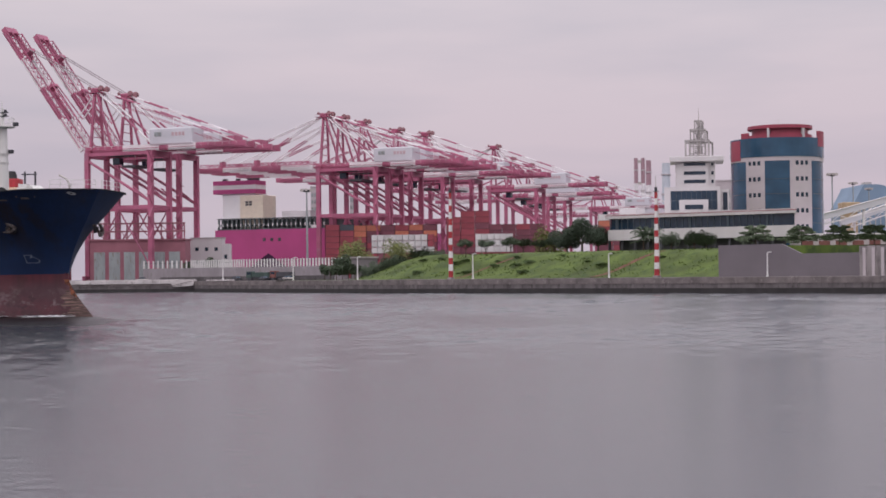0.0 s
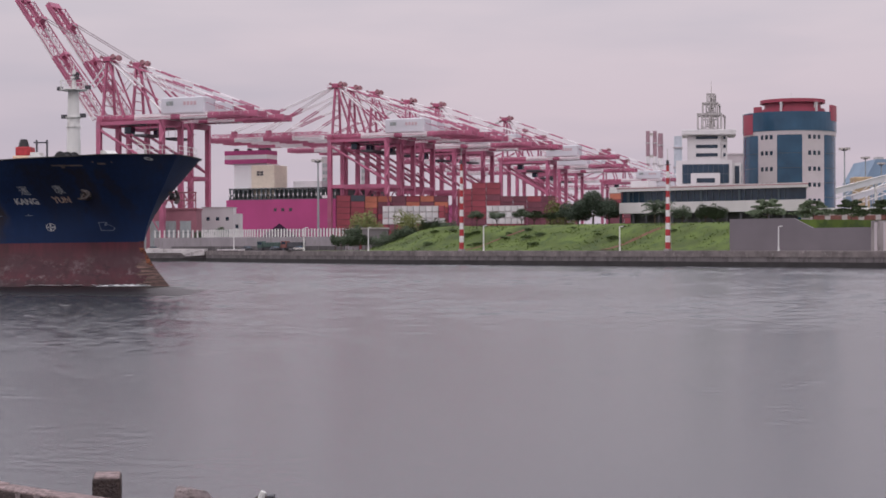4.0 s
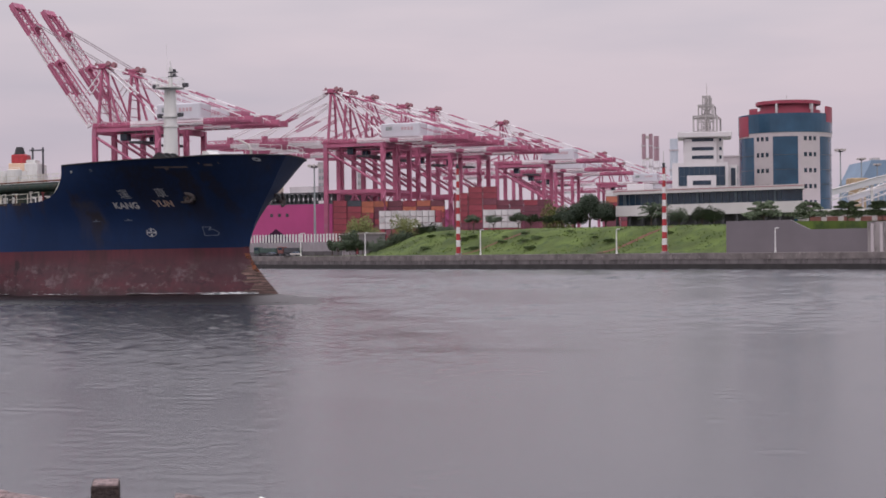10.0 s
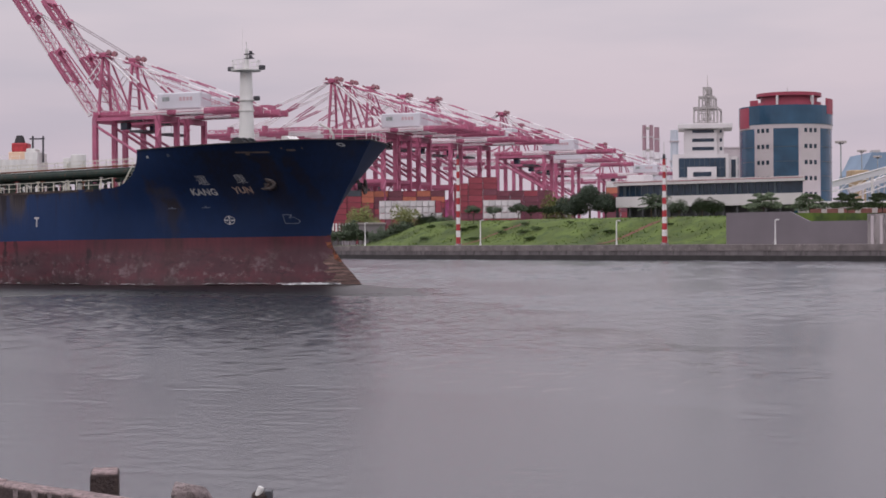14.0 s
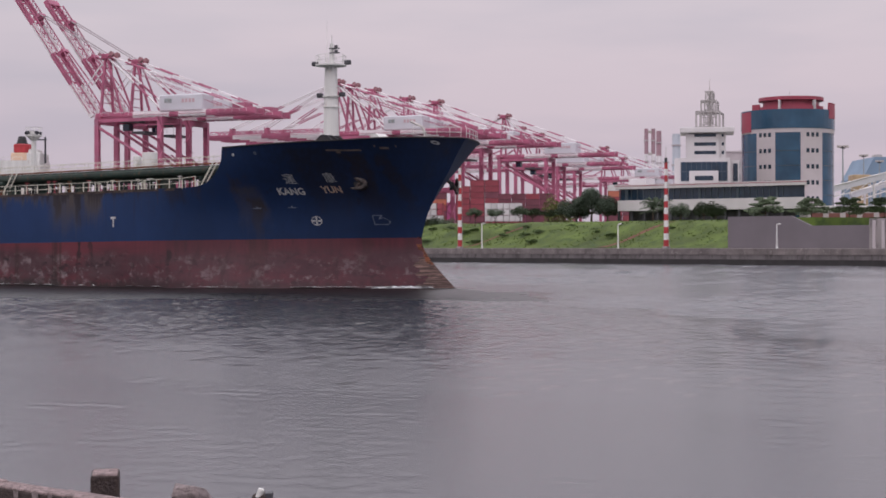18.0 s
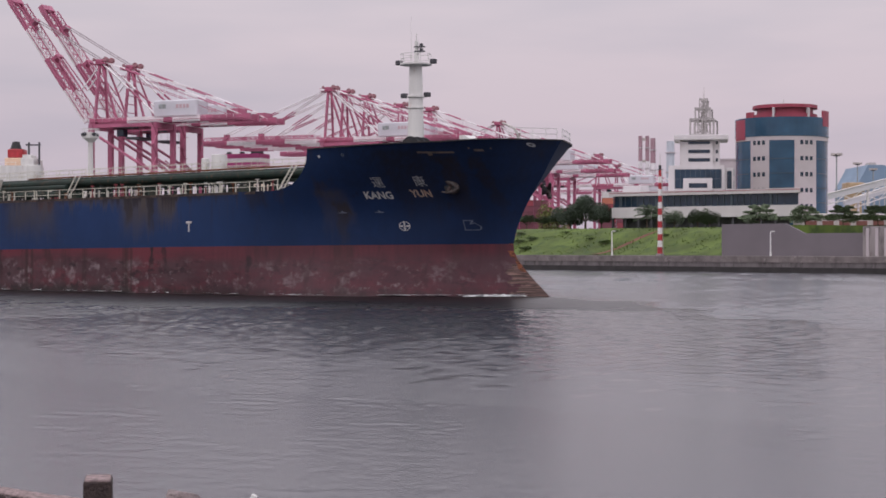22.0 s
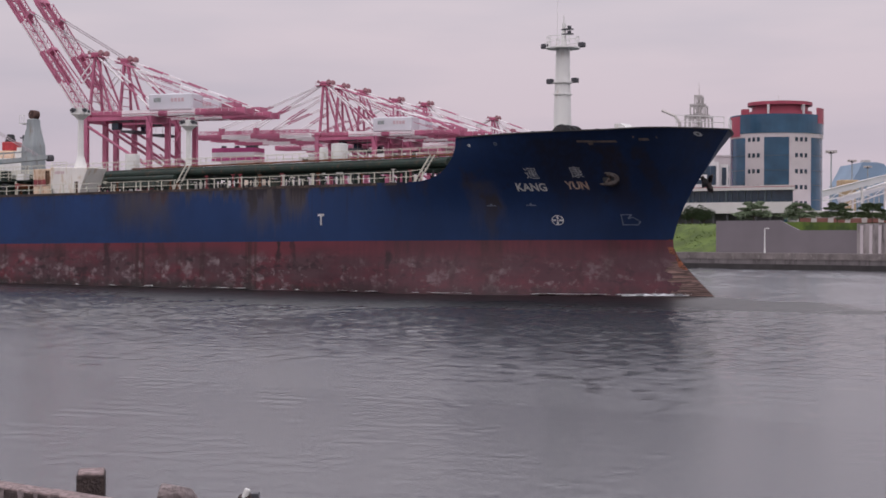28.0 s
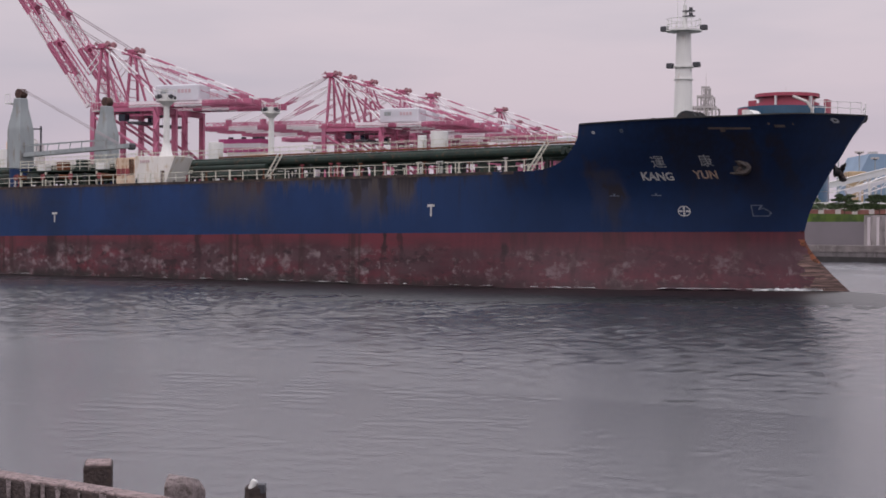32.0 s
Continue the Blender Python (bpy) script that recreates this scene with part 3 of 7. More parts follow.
QUAY = [(-330, 588), (-81, 560), (-74, 545), (-13, 452), (38, 401), (92, 340), (170, 252), (330, 72)]
outline = QUAY + [(4900, -600), (4900, 4900), (1680, 4900), (-54, 735), (-66, 706), (-103, 706), (-142, 612), (-300, 700)]
bm = B()
ground = bm.faces.new([bm.verts.new((x, y, Z_BANK)) for x, y in outline])
bmesh.ops.triangulate(bm, faces=[ground])
solid("ground", bm, PAVING, "pale worn concrete ground of the container port", "ground", kind="structure")

# near shore under the camera
bm = box(B(), -60, 60, -120, 3.0, 1.5, 3.25)
solid("shore", bm, PAVING, "concrete promenade on the near shore", "ground", kind="structure")
bm = box(B(), -400, 400, -800, -118, -1, 3.2)
solid("near_land", bm, PAVING, "flat land behind the near promenade", "ground", kind="structure")


def quay_wall():
    """The quay face: a wet lower wall, coping blocks cast one by one, and a low ledge behind."""
    wall = thing("quay_wall", "weathered grey concrete quay wall with dark wet foot", "quay wall", kind="structure")
    rnd = random.Random(3)
    for i, (a, b) in enumerate(zip(QUAY, QUAY[1:])):
        a, b = Vector((*a, 0)), Vector((*b, 0))
        d = (b - a).normalized()
        n = Vector((-d.y, d.x, 0))
        top = Z_BANK
        bm = B()
        for s0, s1, z0, z1 in ((-0.2, 1.2, -4.0, 1.05),):
            v = [bm.verts.new(p + n * s + Vector((0, 0, z))) for p in (a, b) for s, z in ((s0, z0), (s0, z1), (s1, z1), (s1, z0))]
            for f in ((0, 1, 5, 4), (1, 2, 6, 5), (2, 3, 7, 6)):
                bm.faces.new([v[k] for k in f])
        part("wall_foot", bm, CONCRETE_WET, wall, "dark wet tidal band")
        bm = B()
        v = [bm.verts.new(p + n * s + Vector((0, 0, z))) for p in (a, b) for s, z in ((0, 1.05), (0, 2.2), (1.2, 2.2), (1.2, 1.05))]
        for f in ((0, 1, 5, 4), (1, 2, 6, 5), (2, 3, 7, 6)):
            bm.faces.new([v[k] for k in f])
        part("wall_face", bm, QUAY_FACE, wall)
        length = (b - a).length
        count = max(2, round(length / 7.5))
        for k in range(count):
            p = a + d * (length * k / count + 0.02)
            q = a + d * (length * (k + 1) / count - 0.02)
            bm = B()
            out = 0.12 + 0.06 * rnd.random()
            t = top + 0.05 * rnd.random()
            v = [bm.verts.new(c + n * s + Vector((0, 0, z))) for c in (p, q) for s, z in ((-out, 2.1), (-out, t - 0.08), (-out + 0.08, t), (1.6, t), (1.6, 2.1))]
            for f in ((0, 1, 6, 5), (1, 2, 7, 6), (2, 3, 8, 7), (3, 4, 9, 8), (4, 0, 5, 9), (0, 4, 3, 2, 1), (5, 6, 7, 8, 9)):
                bm.faces.new([v[x] for x in f])
            part("coping_block", bm, COPING, wall)


quay_wall()

def landing_stage():
    """Pale concrete apron on the western quay, with a sloping landing and a lower ledge beyond the corner."""
    a, b = Vector((-330, 588, 0)), Vector((-81, 560, 0))
    d = (b - a).normalized()
    t = thing("quay_apron", "pale concrete apron slabs along the quay edge", "quay", Matrix.Translation((b.x, b.y, Z_BANK)) @ Matrix.Rotation(math.atan2(d.y, d.x), 4, "Z"), kind="structure")
    for k in range(13):
        part("apron_slab", bevelled(box(B(), -6.0 * (k + 1) + 0.05, -6.0 * k - 0.05, -0.55, 3.0, -0.75, 0.62 + 0.04 * (k % 3)), 0.06), APRON, t)
    bm = B()
    f = [bm.verts.new((x, -1.1, z)) for x, z in ((-9.0, 0.42), (-0.3, 0.42), (-0.3, -1.5), (-7.0, -1.9))]
    g = [bm.verts.new((x, 1.5, z)) for x, z in ((-9.0, 0.42), (-0.3, 0.42), (-0.3, -1.5), (-7.0, -1.9))]
    bm.faces.new(f[::-1])
    bm.faces.new(g)
    for i in range(4):
        bm.faces.new((f[i], f[(i + 1) % 4], g[(i + 1) % 4], g[i]))
    part("landing_block", bm, APRON, t, "pale sloping landing block")
    for k in range(5):
        part("landing_step", box(B(), -7.6 + 1.4 * k, -6.4 + 1.4 * k, -1.35, -1.1, -1.6 + 0.35 * k, -1.35 + 0.35 * k), CONCRETE, t)
    a, b = Vector((-74, 545, 0)), Vector((-13, 452, 0))
    d = (b - a).normalized()
    t = thing("quay_ledge", "low pale concrete ledge along the quay edge", "quay", Matrix.Translation((a.x, a.y, Z_BANK)) @ Matrix.Rotation(math.atan2(d.y, d.x), 4, "Z"), kind="structure")
    for k in range(4):
        part("ledge_block", bevelled(box(B(), -1.5 + 4.0 * k, 2.4 + 4.0 * k, -0.4, 2.0, 0.06, 0.48), 0.06), APRON, t)


landing_stage()

# ---- raised ground behind the quay: grass bank, grey retaining wall, terrace ----
QD = Vector((0.684, -0.73, 0))
QN = Vector((0.73, 0.684, 0))
BANK_A = Vector((-24, 465, 0))
BANK_L = 138.0
BANK_S = -46.0


def bank_profile(p, k):
    """Height of the bank at the plan point p, k (0..1) of the way up; it runs out at its western end."""
    rise = min(1.0, max(0.0, (p.x + 23.4) / 20)) ** 0.8
    return Z_BANK + 0.06 + (Z_TOP - Z_BANK - 0.06) * rise * (3 * k * k - 2 * k ** 3) ** 0.8


def quay_at(s):
    p = BANK_A + QD * s
    return p


bm = B()
rows = []
for j in range(15):
    k = j / 14
    rows.append([])
    for i in range(90):
        s = BANK_S + (BANK_L - BANK_S) * i / 89
        p = quay_at(s) + QN * (9 + 22 * k)
        z = bank_profile(p, k) + 0.45 * (noise.noise((p.x * 0.12, p.y * 0.12, 0)) if 0 < j < 14 else 0) * min(1, max(0, p.x + 23) / 20)
        rows[-1].append((p.x, p.y, z))
sheet(bm, rows)
solid("grass_bank", bm, GRASS, "bright green mown grass bank above the quay", "grass", kind="structure", smooth=True)

bm = B()
pts = []
for s in (BANK_S, -34, -20, -10, 0, 12, 40, 80, 110, BANK_L):
    p = quay_at(s) + QN * 31
    pts.append((p.x, p.y, bank_profile(p, 1)))
far = [quay_at(BANK_L + 90) + QN * 31, quay_at(BANK_L + 90) + QN * 190, quay_at(40) + QN * 190, quay_at(-20) + QN * 60]
pts += [(p.x, p.y, z) for p, z in zip(far, (Z_TOP, Z_TOP, Z_TOP - 2, Z_BANK + 0.06))]
terrace = bm.faces.new([bm.verts.new(p) for p in pts])
bmesh.ops.triangulate(bm, faces=[terrace])
solid("terrace", bm, GRASS, "flat grass terrace round the harbour buildings", "grass", kind="structure")

bm = B()
rnd = random.Random(5)
for _ in range(3000):
    s, k = rnd.uniform(-25, BANK_L), rnd.random()
    p = quay_at(s) + QN * (9 + 22 * k)
    z = bank_profile(p, k) - 0.1
    if z < Z_BANK + 0.1:
        continue
    h, w, a = rnd.uniform(0.2, 0.5), rnd.uniform(0.15, 0.4), rnd.uniform(0, 3.14)
    c, q = math.cos(a) * w, math.sin(a) * w
    bm.faces.new([bm.verts.new((p.x - c, p.y - q, z)), bm.verts.new((p.x + c, p.y + q, z)), bm.verts.new((p.x + c * 0.3 + rnd.uniform(-.2, .2), p.y + q * 0.3, z + h))])
solid("grass_tufts", bm, BLADES, "uneven tufts of grass on the bank", "grass", kind="stuff")


def retaining_wall():
    """Plain grey wall at the end of the bank, stepped down in the middle, with a pale end pier."""
    w = thing("retaining_wall", "plain dark grey retaining wall beside the grass bank", "wall", kind="structure")
    a = quay_at(124.83) + QN * 5.0
    la = (quay_at(142.08) + QN * 5.0 - a).length
    lb = (quay_at(147.23) + QN * 5.0 - a).length
    lc = (quay_at(162.08) + QN * 5.0 - a).length
    top, low = 10.70, 8.48
    bm = B()
    prof = [(0, 1.9), (lc, 1.9), (lc, low), (lb, low), (la, top), (0, top)]
    for off in (0.0,):
        f = [bm.verts.new((x, 0, z)) for x, z in prof]
        g = [bm.verts.new((x, 0.6, z)) for x, z in prof]
        bm.faces.new(f)
        bm.faces.new(g[::-1])
        for i in range(6):
            bm.faces.new((f[i], g[i], g[(i + 1) % 6], f[(i + 1) % 6]))
    ang = math.atan2(QD.y, QD.x)
    w.matrix_world = Matrix.Translation(a) @ Matrix.Rotation(ang, 4, "Z")
    part("wall_panel", bm, GREY_WALL, w)
    part("end_pier", box(B(), lc + 0.1, lc + 14, -0.6, 3, 1.9, 9.86), CONCRETE, w, "paler concrete pier with vertical ribs")
    for i in range(6):
        part("rib", box(B(), lc + 1 + i * 2.2, lc + 1.7 + i * 2.2, -0.8, -0.6, 1.9, 9.86 - 0.4), WALL_PALE, w)
    # fill behind the wall up to the terrace
    bm = B()
    prism(bm, [(0, 0.62), (lc + 60, 0.62), (lc + 60, 30), (0, 30)], 2, low - 0.25)
    prism(bm, [(0, 0.62), (la, 0.62), (lb, 14), (lb, 30), (0, 30)], low - 0.25, top - 0.3)
    part("fill", bm, GRASS, w, "grass strip behind the wall")


retaining_wall()


def footpath(s0, s1, width, k1, label):
    bm = B()
    p0, p1 = quay_at(s0) + QN * 9, quay_at(s1) + QN * 31
    n = 24
    rnd = random.Random(int(s0 * 10))
    rows = []
    for i in range(int(n * k1) + 1):
        k = i / n
        p = p0.lerp(p1, k)
        w = width * rnd.uniform(0.75, 1.15)
        row = []
        for o in (-w, -w * 0.3, w * 0.3, w):
            q = p + QD * o
            row.append((q.x, q.y, bank_profile(q, k) + 0.45 * noise.noise((q.x * 0.12, q.y * 0.12, 0)) * min(1, max(0, q.x + 23) / 20) + 0.07))
        rows.append(row)
    solid("footpath", sheet(bm, rows), SOIL, label, "path", kind="structure")


footpath(82.24, 91.80, 0.75, 0.9, "worn reddish earth path climbing the grass bank")
footpath(32.25, 45.70, 0.5, 0.75, "faint worn path climbing the grass bank")


# ---- the tanker that sails past: built in its own space, x ahead from the stem, y to port, z up from the water ----
HALF = 14.9
STEM = ((-4.0, -3.5), (-1.2, 1.3), (0.0, 0.6), (1.7, -1.3), (2.76, -2.41), (3.95, -3.41), (5.0, -3.98), (6.05, -3.76), (7.6, -3.28), (9.2, -2.46), (11.0, -1.38), (12.5, -0.3), (14.3, 0.76), (16.1, 1.98), (17.0, 2.5))


def stem_x(z):
    for (z0, x0), (z1, x1) in zip(STEM, STEM[1:]):
        if z <= z1:
            return x0 + (x1 - x0) * max(0, (z - z0)) / (z1 - z0)
    return STEM[-1][1]


def half_breadth(x, z):
    """Half the tanker's beam at x metres from the stem and z above the water."""
    run = max(0.0, stem_x(z) - x) / 28.0
    fine = 1.62 + 1.9 * max(0.0, (z - 8.0) / 8.0) ** 2
    b = HALF * (1 - (1 - min(1.0, run)) ** fine) if run > 0 else 0.0
    s = run * 28.0
    if 0 < s < 7 and z > 4:  # the bow is rounder towards the deck
        b += min(2.25, 0.235 * (z - 4)) * math.sin(math.pi * s / 7)
    if z < 4.2 and x > -7:  # the narrow foot of the stem
        b *= 1 - 0.45 * min(1, (4.2 - z) / 3) * min(1, (x + 7) / 4)
    if x < -140:  # the run aft
        b *= max(0.0, 1 - ((-140 - x) / 44) ** 2.2 * (0.35 if z > 5 else 0.8))
    return b


def main_deck(x):
    return 11.05 + 0.0088 * (x + 20)


def boot_line(x):
    return 5.33 + 0.0095 * (x + 20.8)


SWEEP = ((-19.57, 15.15), (-19.8, 14.13), (-20.02, 13.68), (-20.27, 13.30), (-20.55, 12.95), (-20.86, 12.61), (-21.3, 12.20), (-21.76, 11.86), (-22.3, 11.57), (-22.98, 11.31), (-23.7, 11.14), (-24.51, 11.04), (-26.6, 10.99))


def rail_top(x):
    """Top edge of the side plating: forecastle bulwark, swept down to the main deck."""
    fc = 15.15 + 0.91 * (x + 19.6) / 21.5
    for (x0, z0), (x1, z1) in zip(SWEEP, SWEEP[1:]):
        if x1 <= x <= x0:
            return z1 + (z0 - z1) * (x - x1) / (x0 - x1)
    return fc if x > -20 else main_deck(x)


def side_point(x, z, side=-1, off=0.0):
    return Vector((x, side * (half_breadth(x, z) + off), z))


STATIONS = [0.0, 0.35, 0.8, 1.4, 2.2, 3.2, 4.5, 6, 8, 10, 12, 14, 16, 17.5, 18.8, 19.56, 19.8, 20.02, 20.27, 20.55, 20.86, 21.3, 21.76, 22.3, 22.98, 23.7, 24.51, 26.6, 28.5, 31, 36, 44, 56, 70, 90, 110, 140, 150, 160, 168, 174, 178]


def hull_side(bm, side, levels, z_of):
    """Plating between two level functions; each station lies aft of the stem at its own height."""
    rows = []
    for j in range(levels + 1):
        k = j / levels
        row = []
        for s in STATIONS:
            x = -s
            for _ in range(8):
                z = z_of(x, k)
                x = stem_x(z) * max(0.0, 1 - s / 17.0) - s
            z = z_of(x, k)
            row.append((x, side * half_breadth(x, z), z))
        rows.append(row if side < 0 else row[::-1])
    return sheet(bm, rows[::-1] if side > 0 else rows[::-1])


tanker = thing("tanker", "blue and rust-streaked red oil tanker sailing with high bow", "ship")
for side in (-1, 1):
    bm = hull_side(B(), side, 12, lambda x, k: boot_line(x) + (rail_top(x) - boot_line(x)) * k)
    part("topside_plating", bm, HULL_BLUE, tanker, "dark blue side plating with rust runs, darkened at the bow for shade", smooth=True)
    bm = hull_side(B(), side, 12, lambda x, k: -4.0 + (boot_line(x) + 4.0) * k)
    part("bottom_plating", bm, HULL_RED, tanker, "scuffed red antifouling plating, darkened at the bow for shade", smooth=True)
bm = B()
end = [side_point(-178, z, s) for s in (-1, 1) for z in (-4, 2, 5, 9.6)]
bm.faces.new([bm.verts.new(p) for p in end[:4] + end[:3:-1]])
part("transom", bm, HULL_BLUE, tanker)

bm = B()
xs = [-18.5 - 1.0 * i for i in range(160)]
sheet(bm, [[tuple(Vector((x, y * (half_breadth(x, 10.5) - 0.05), main_deck(x) - 0.12 + 0.25 * (1 - y * y)))) for y in (1, 0.6, 0, -0.6, -1)] for x in xs])
part("main_deck", bm, DECK_PAINT, tanker, "dull green steel deck")
bm = B()
xs = [1.2 - 0.8 * i for i in range(27)]
sheet(bm, [[(x, y * (half_breadth(x, 13.6) - 0.05), 14.1 + 0.03 * (x + 20)) for y in (1, 0.5, 0, -0.5, -1)] for x in xs])
part("forecastle_deck", bm, DECK_PAINT, tanker)
bm = B()
edge = [side_point(-19.9, z, s, -0.1) for s, zs in ((-1, (10.9, 12.5, 14.1)), (1, (14.1, 12.5, 10.9))) for z in zs]
bm.faces.new([bm.verts.new(p) for p in edge])
part("forecastle_bulkhead", bm, SHIP_WHITE, tanker, "white end wall of the forecastle")
# worn dark edge of the main deck
for side in (-1, 1):
    pts = [side_point(x, main_deck(x) - 0.13, side, 0.0) for x in (-26.6, -30, -36, -44, -56, -70, -90, -110, -138)]
    part("deck_edge", sweep(B(), pts, 0.09, 0.27), EDGE_DARK, tanker, "dark rusty edge of the deck")
# bulwark inside face and cap rail
for side in (-1, 1):
    bm = B()
    pts = [Vector((stem_x(16) - s, 0, 0)) for s in (0.02, 0.35, 0.8, 1.4, 2.2, 3.2, 4.5, 6, 8, 10, 12, 14, 16, 18, 20, 21.35)]
    sweep(bm, [side_point(p.x, rail_top(p.x), side) for p in pts], 0.28, 0.12)
    part("cap_rail", bm, HULL_DARK, tanker)
    rows = [[tuple(side_point(min(p.x, stem_x(z) - 0.3), z, side, -0.12)) for z in (14.2, rail_top(p.x))] for p in pts[1:-1]]
    part("bulwark_lining", sheet(B(), rows), HULL_BLUE, tanker)
# rusted edge and foot of the stem
for side in (-1, 1):
    rows = []
    for i in range(10):
        z = 2.6 + i * 0.33
        reach = 0.34 + 0.16 * math.sin(i * 1.3) + 0.12 * math.sin(i * 2.9)
        rows.append([tuple(side_point(stem_x(z) - 0.01 - reach * q / 3, z, side, 0.032)) for q in range(4)])
    part("stem_edge_rust", sheet(B(), rows if side < 0 else [r[::-1] for r in rows]), EDGE_RUST, tanker, "orange rust on the edge of the stem", smooth=True)
for side in (-1, 1):
    rows = []
    for i in range(12):
        z = 0.05 + i * 0.30
        reach = 3.4 - 0.22 * i + 0.35 * math.sin(i * 1.7)
        rows.append([tuple(side_point(stem_x(z) - 0.01 - reach * q / 6, z, side, 0.025)) for q in range(7)])
    part("stem_rust", sheet(B(), rows if side < 0 else [r[::-1] for r in rows]), FOOT_RUST, tanker, "brown rust streaks on the stem foot", smooth=True)


def on_hull(bm, shapes, x0, z0, side=-1, off=0.04):
    """Lays flat shapes (lists of (u ahead, v up)) on the ship's side."""
    for pts in shapes:
        vs = [bm.verts.new(side_point(x0 + u, z0 + v, side, off)) for u, v in pts]
        bm.faces.new(vs)
    return bm


def ring_shape(r0, r1, n=20):
    out = []
    for i in range(n):
        a, b = 2 * math.pi * i / n, 2 * math.pi * (i + 1) / n
        out.append([(r0 * math.cos(a), r0 * math.sin(a)), (r1 * math.cos(a), r1 * math.sin(a)), (r1 * math.cos(b), r1 * math.sin(b)), (r0 * math.cos(b), r0 * math.sin(b))])
    return out


def bar(u0, u1, v0, v1):
    return [(u0, v0), (u1, v0), (u1, v1), (u0, v1)]


def word(name, text, x0, x1, z0, z1, material, label):
    """Painted lettering between x0 and x1, z0 and z1, following the side."""
    cu = bpy.data.curves.new(name, "FONT")
    cu.body = text
    cu.resolution_u = 3
    cu.offset = 0.03 if text.isascii() else 0.0
    ob = bpy.data.objects.new(name, cu)
    scene.collection.objects.link(ob)
    bpy.context.view_layer.update()
    me = bpy.data.meshes.new_from_object(ob.evaluated_get(bpy.context.evaluated_depsgraph_get()))
    bpy.data.objects.remove(ob)
    co = [v.co.copy() for v in me.vertices]
    if not co:
        return None
    lo = [min(c[i] for c in co) for i in (0, 1)]
    hi = [max(c[i] for c in co) for i in (0, 1)]
    for v in me.vertices:
        u = (v.co.x - lo[0]) / max(1e-6, hi[0] - lo[0])
        w = (v.co.y - lo[1]) / max(1e-6, hi[1] - lo[1])
        v.co = side_point(x0 + (x1 - x0) * u, z0 + (z1 - z0) * w, -1, 0.05)
    me.materials.clear()
    me.materials.append(material)
    o = new(name, me)
    o.parent = tanker
    return tagged(o, label)


word("lettering", "KANG", -15.33, -12.86, 10.10, 10.86, MARK_WHITE, "white painted ship's name")
word("lettering", "YUN", -11.27, -9.50, 10.28, 11.03, MARK_RUSTY, "white painted ship's name with rust")
word("lettering", "\u904b", -14.12, -13.06, 11.26, 12.25, MARK_GREY, "white painted characters of the ship's name")
word("lettering", "\u5eb7", -10.41, -9.45, 11.38, 12.41, MARK_GREY, "white painted characters of the ship's name")
bm = on_hull(B(), ring_shape(0.42, 0.49) + [bar(-0.40, -0.12, -0.08, 0.08), bar(0.12, 0.40, -0.08, 0.08), bar(-0.08, 0.08, -0.40, -0.12), bar(-0.08, 0.08, 0.12, 0.40), bar(-0.07, 0.07, -0.07, 0.07)], -12.66, 7.33)
part("thruster_mark", bm, MARK_WHITE, tanker, "white circle with a cross")
x, z = -6.70, 7.38
bm = on_hull(B(), [bar(-0.62, -0.54, -0.5, 0.55), bar(-0.54, 0.55, -0.5, -0.42), bar(-0.54, 0.25, 0.47, 0.55), [(0.12, 0.47), (0.25, 0.47), (-0.05, 0.12), (-0.16, 0.14)],
                    [(-0.16, 0.14), (-0.05, 0.12), (0.30, 0.22), (0.32, 0.30)], [(0.30, 0.22), (0.68, -0.12), (0.77, -0.12), (0.32, 0.30)], [(0.55, -0.5), (0.77, -0.22), (0.77, -0.12), (0.68, -0.12)]], x, z)
part("bulb_mark", bm, MARK_FAINT, tanker, "thin white outline mark")
for px, pz in ((-35.90, 7.96), (-89.37, 7.37)):
    bm = on_hull(B(), [bar(-0.42, 0.42, -0.24, 0.0), bar(-0.10, 0.10, -1.15, -0.24)], px, pz)
    part("tug_mark", bm, MARK_WHITE, tanker, "white T painted on the side")
for u, v in ((-17.97, 8.66), (-14.63, 8.72)):
    bm = on_hull(B(), [bar(-0.4, 0.4, 0, 0.08), bar(-0.08, 0.08, 0.08, 0.22)], u, v)
    part("draught_mark", bm, MARK_FAINT, tanker)
for u, v, w in ((-7.01, 14.65, 1.6), (-2.90, 15.02, 0.9)):
    bm = on_hull(B(), [bar(-w, w, -0.08, 0.10), bar(-w * 0.5, w * 0.3, -0.3, -0.08)], u, v)
    part("scupper_stain", bm, SCUPPER_RUST, tanker, "rusty stain under a scupper")
# bow openings
for u, v, size, rim in ((-18.25, 14.37, 0.14, SHIP_WHITE), (-15.64, 14.48, 0.17, MARK_FAINT), (0.32, 15.48, 0.20, MARK_GREY)):
    bm = on_hull(B(), ring_shape(size * 0.45, size, 14), u, v)
    part("fairlead_rim", bm, rim, tanker, "steel rim of a mooring hole")
    bm = on_hull(B(), [[(size * 0.5 * math.cos(a * 0.6283), size * 0.5 * math.sin(a * 0.6283)) for a in range(10)]], u, v, off=0.02)
    part("fairlead_hole", bm, HULL_DARK, tanker)


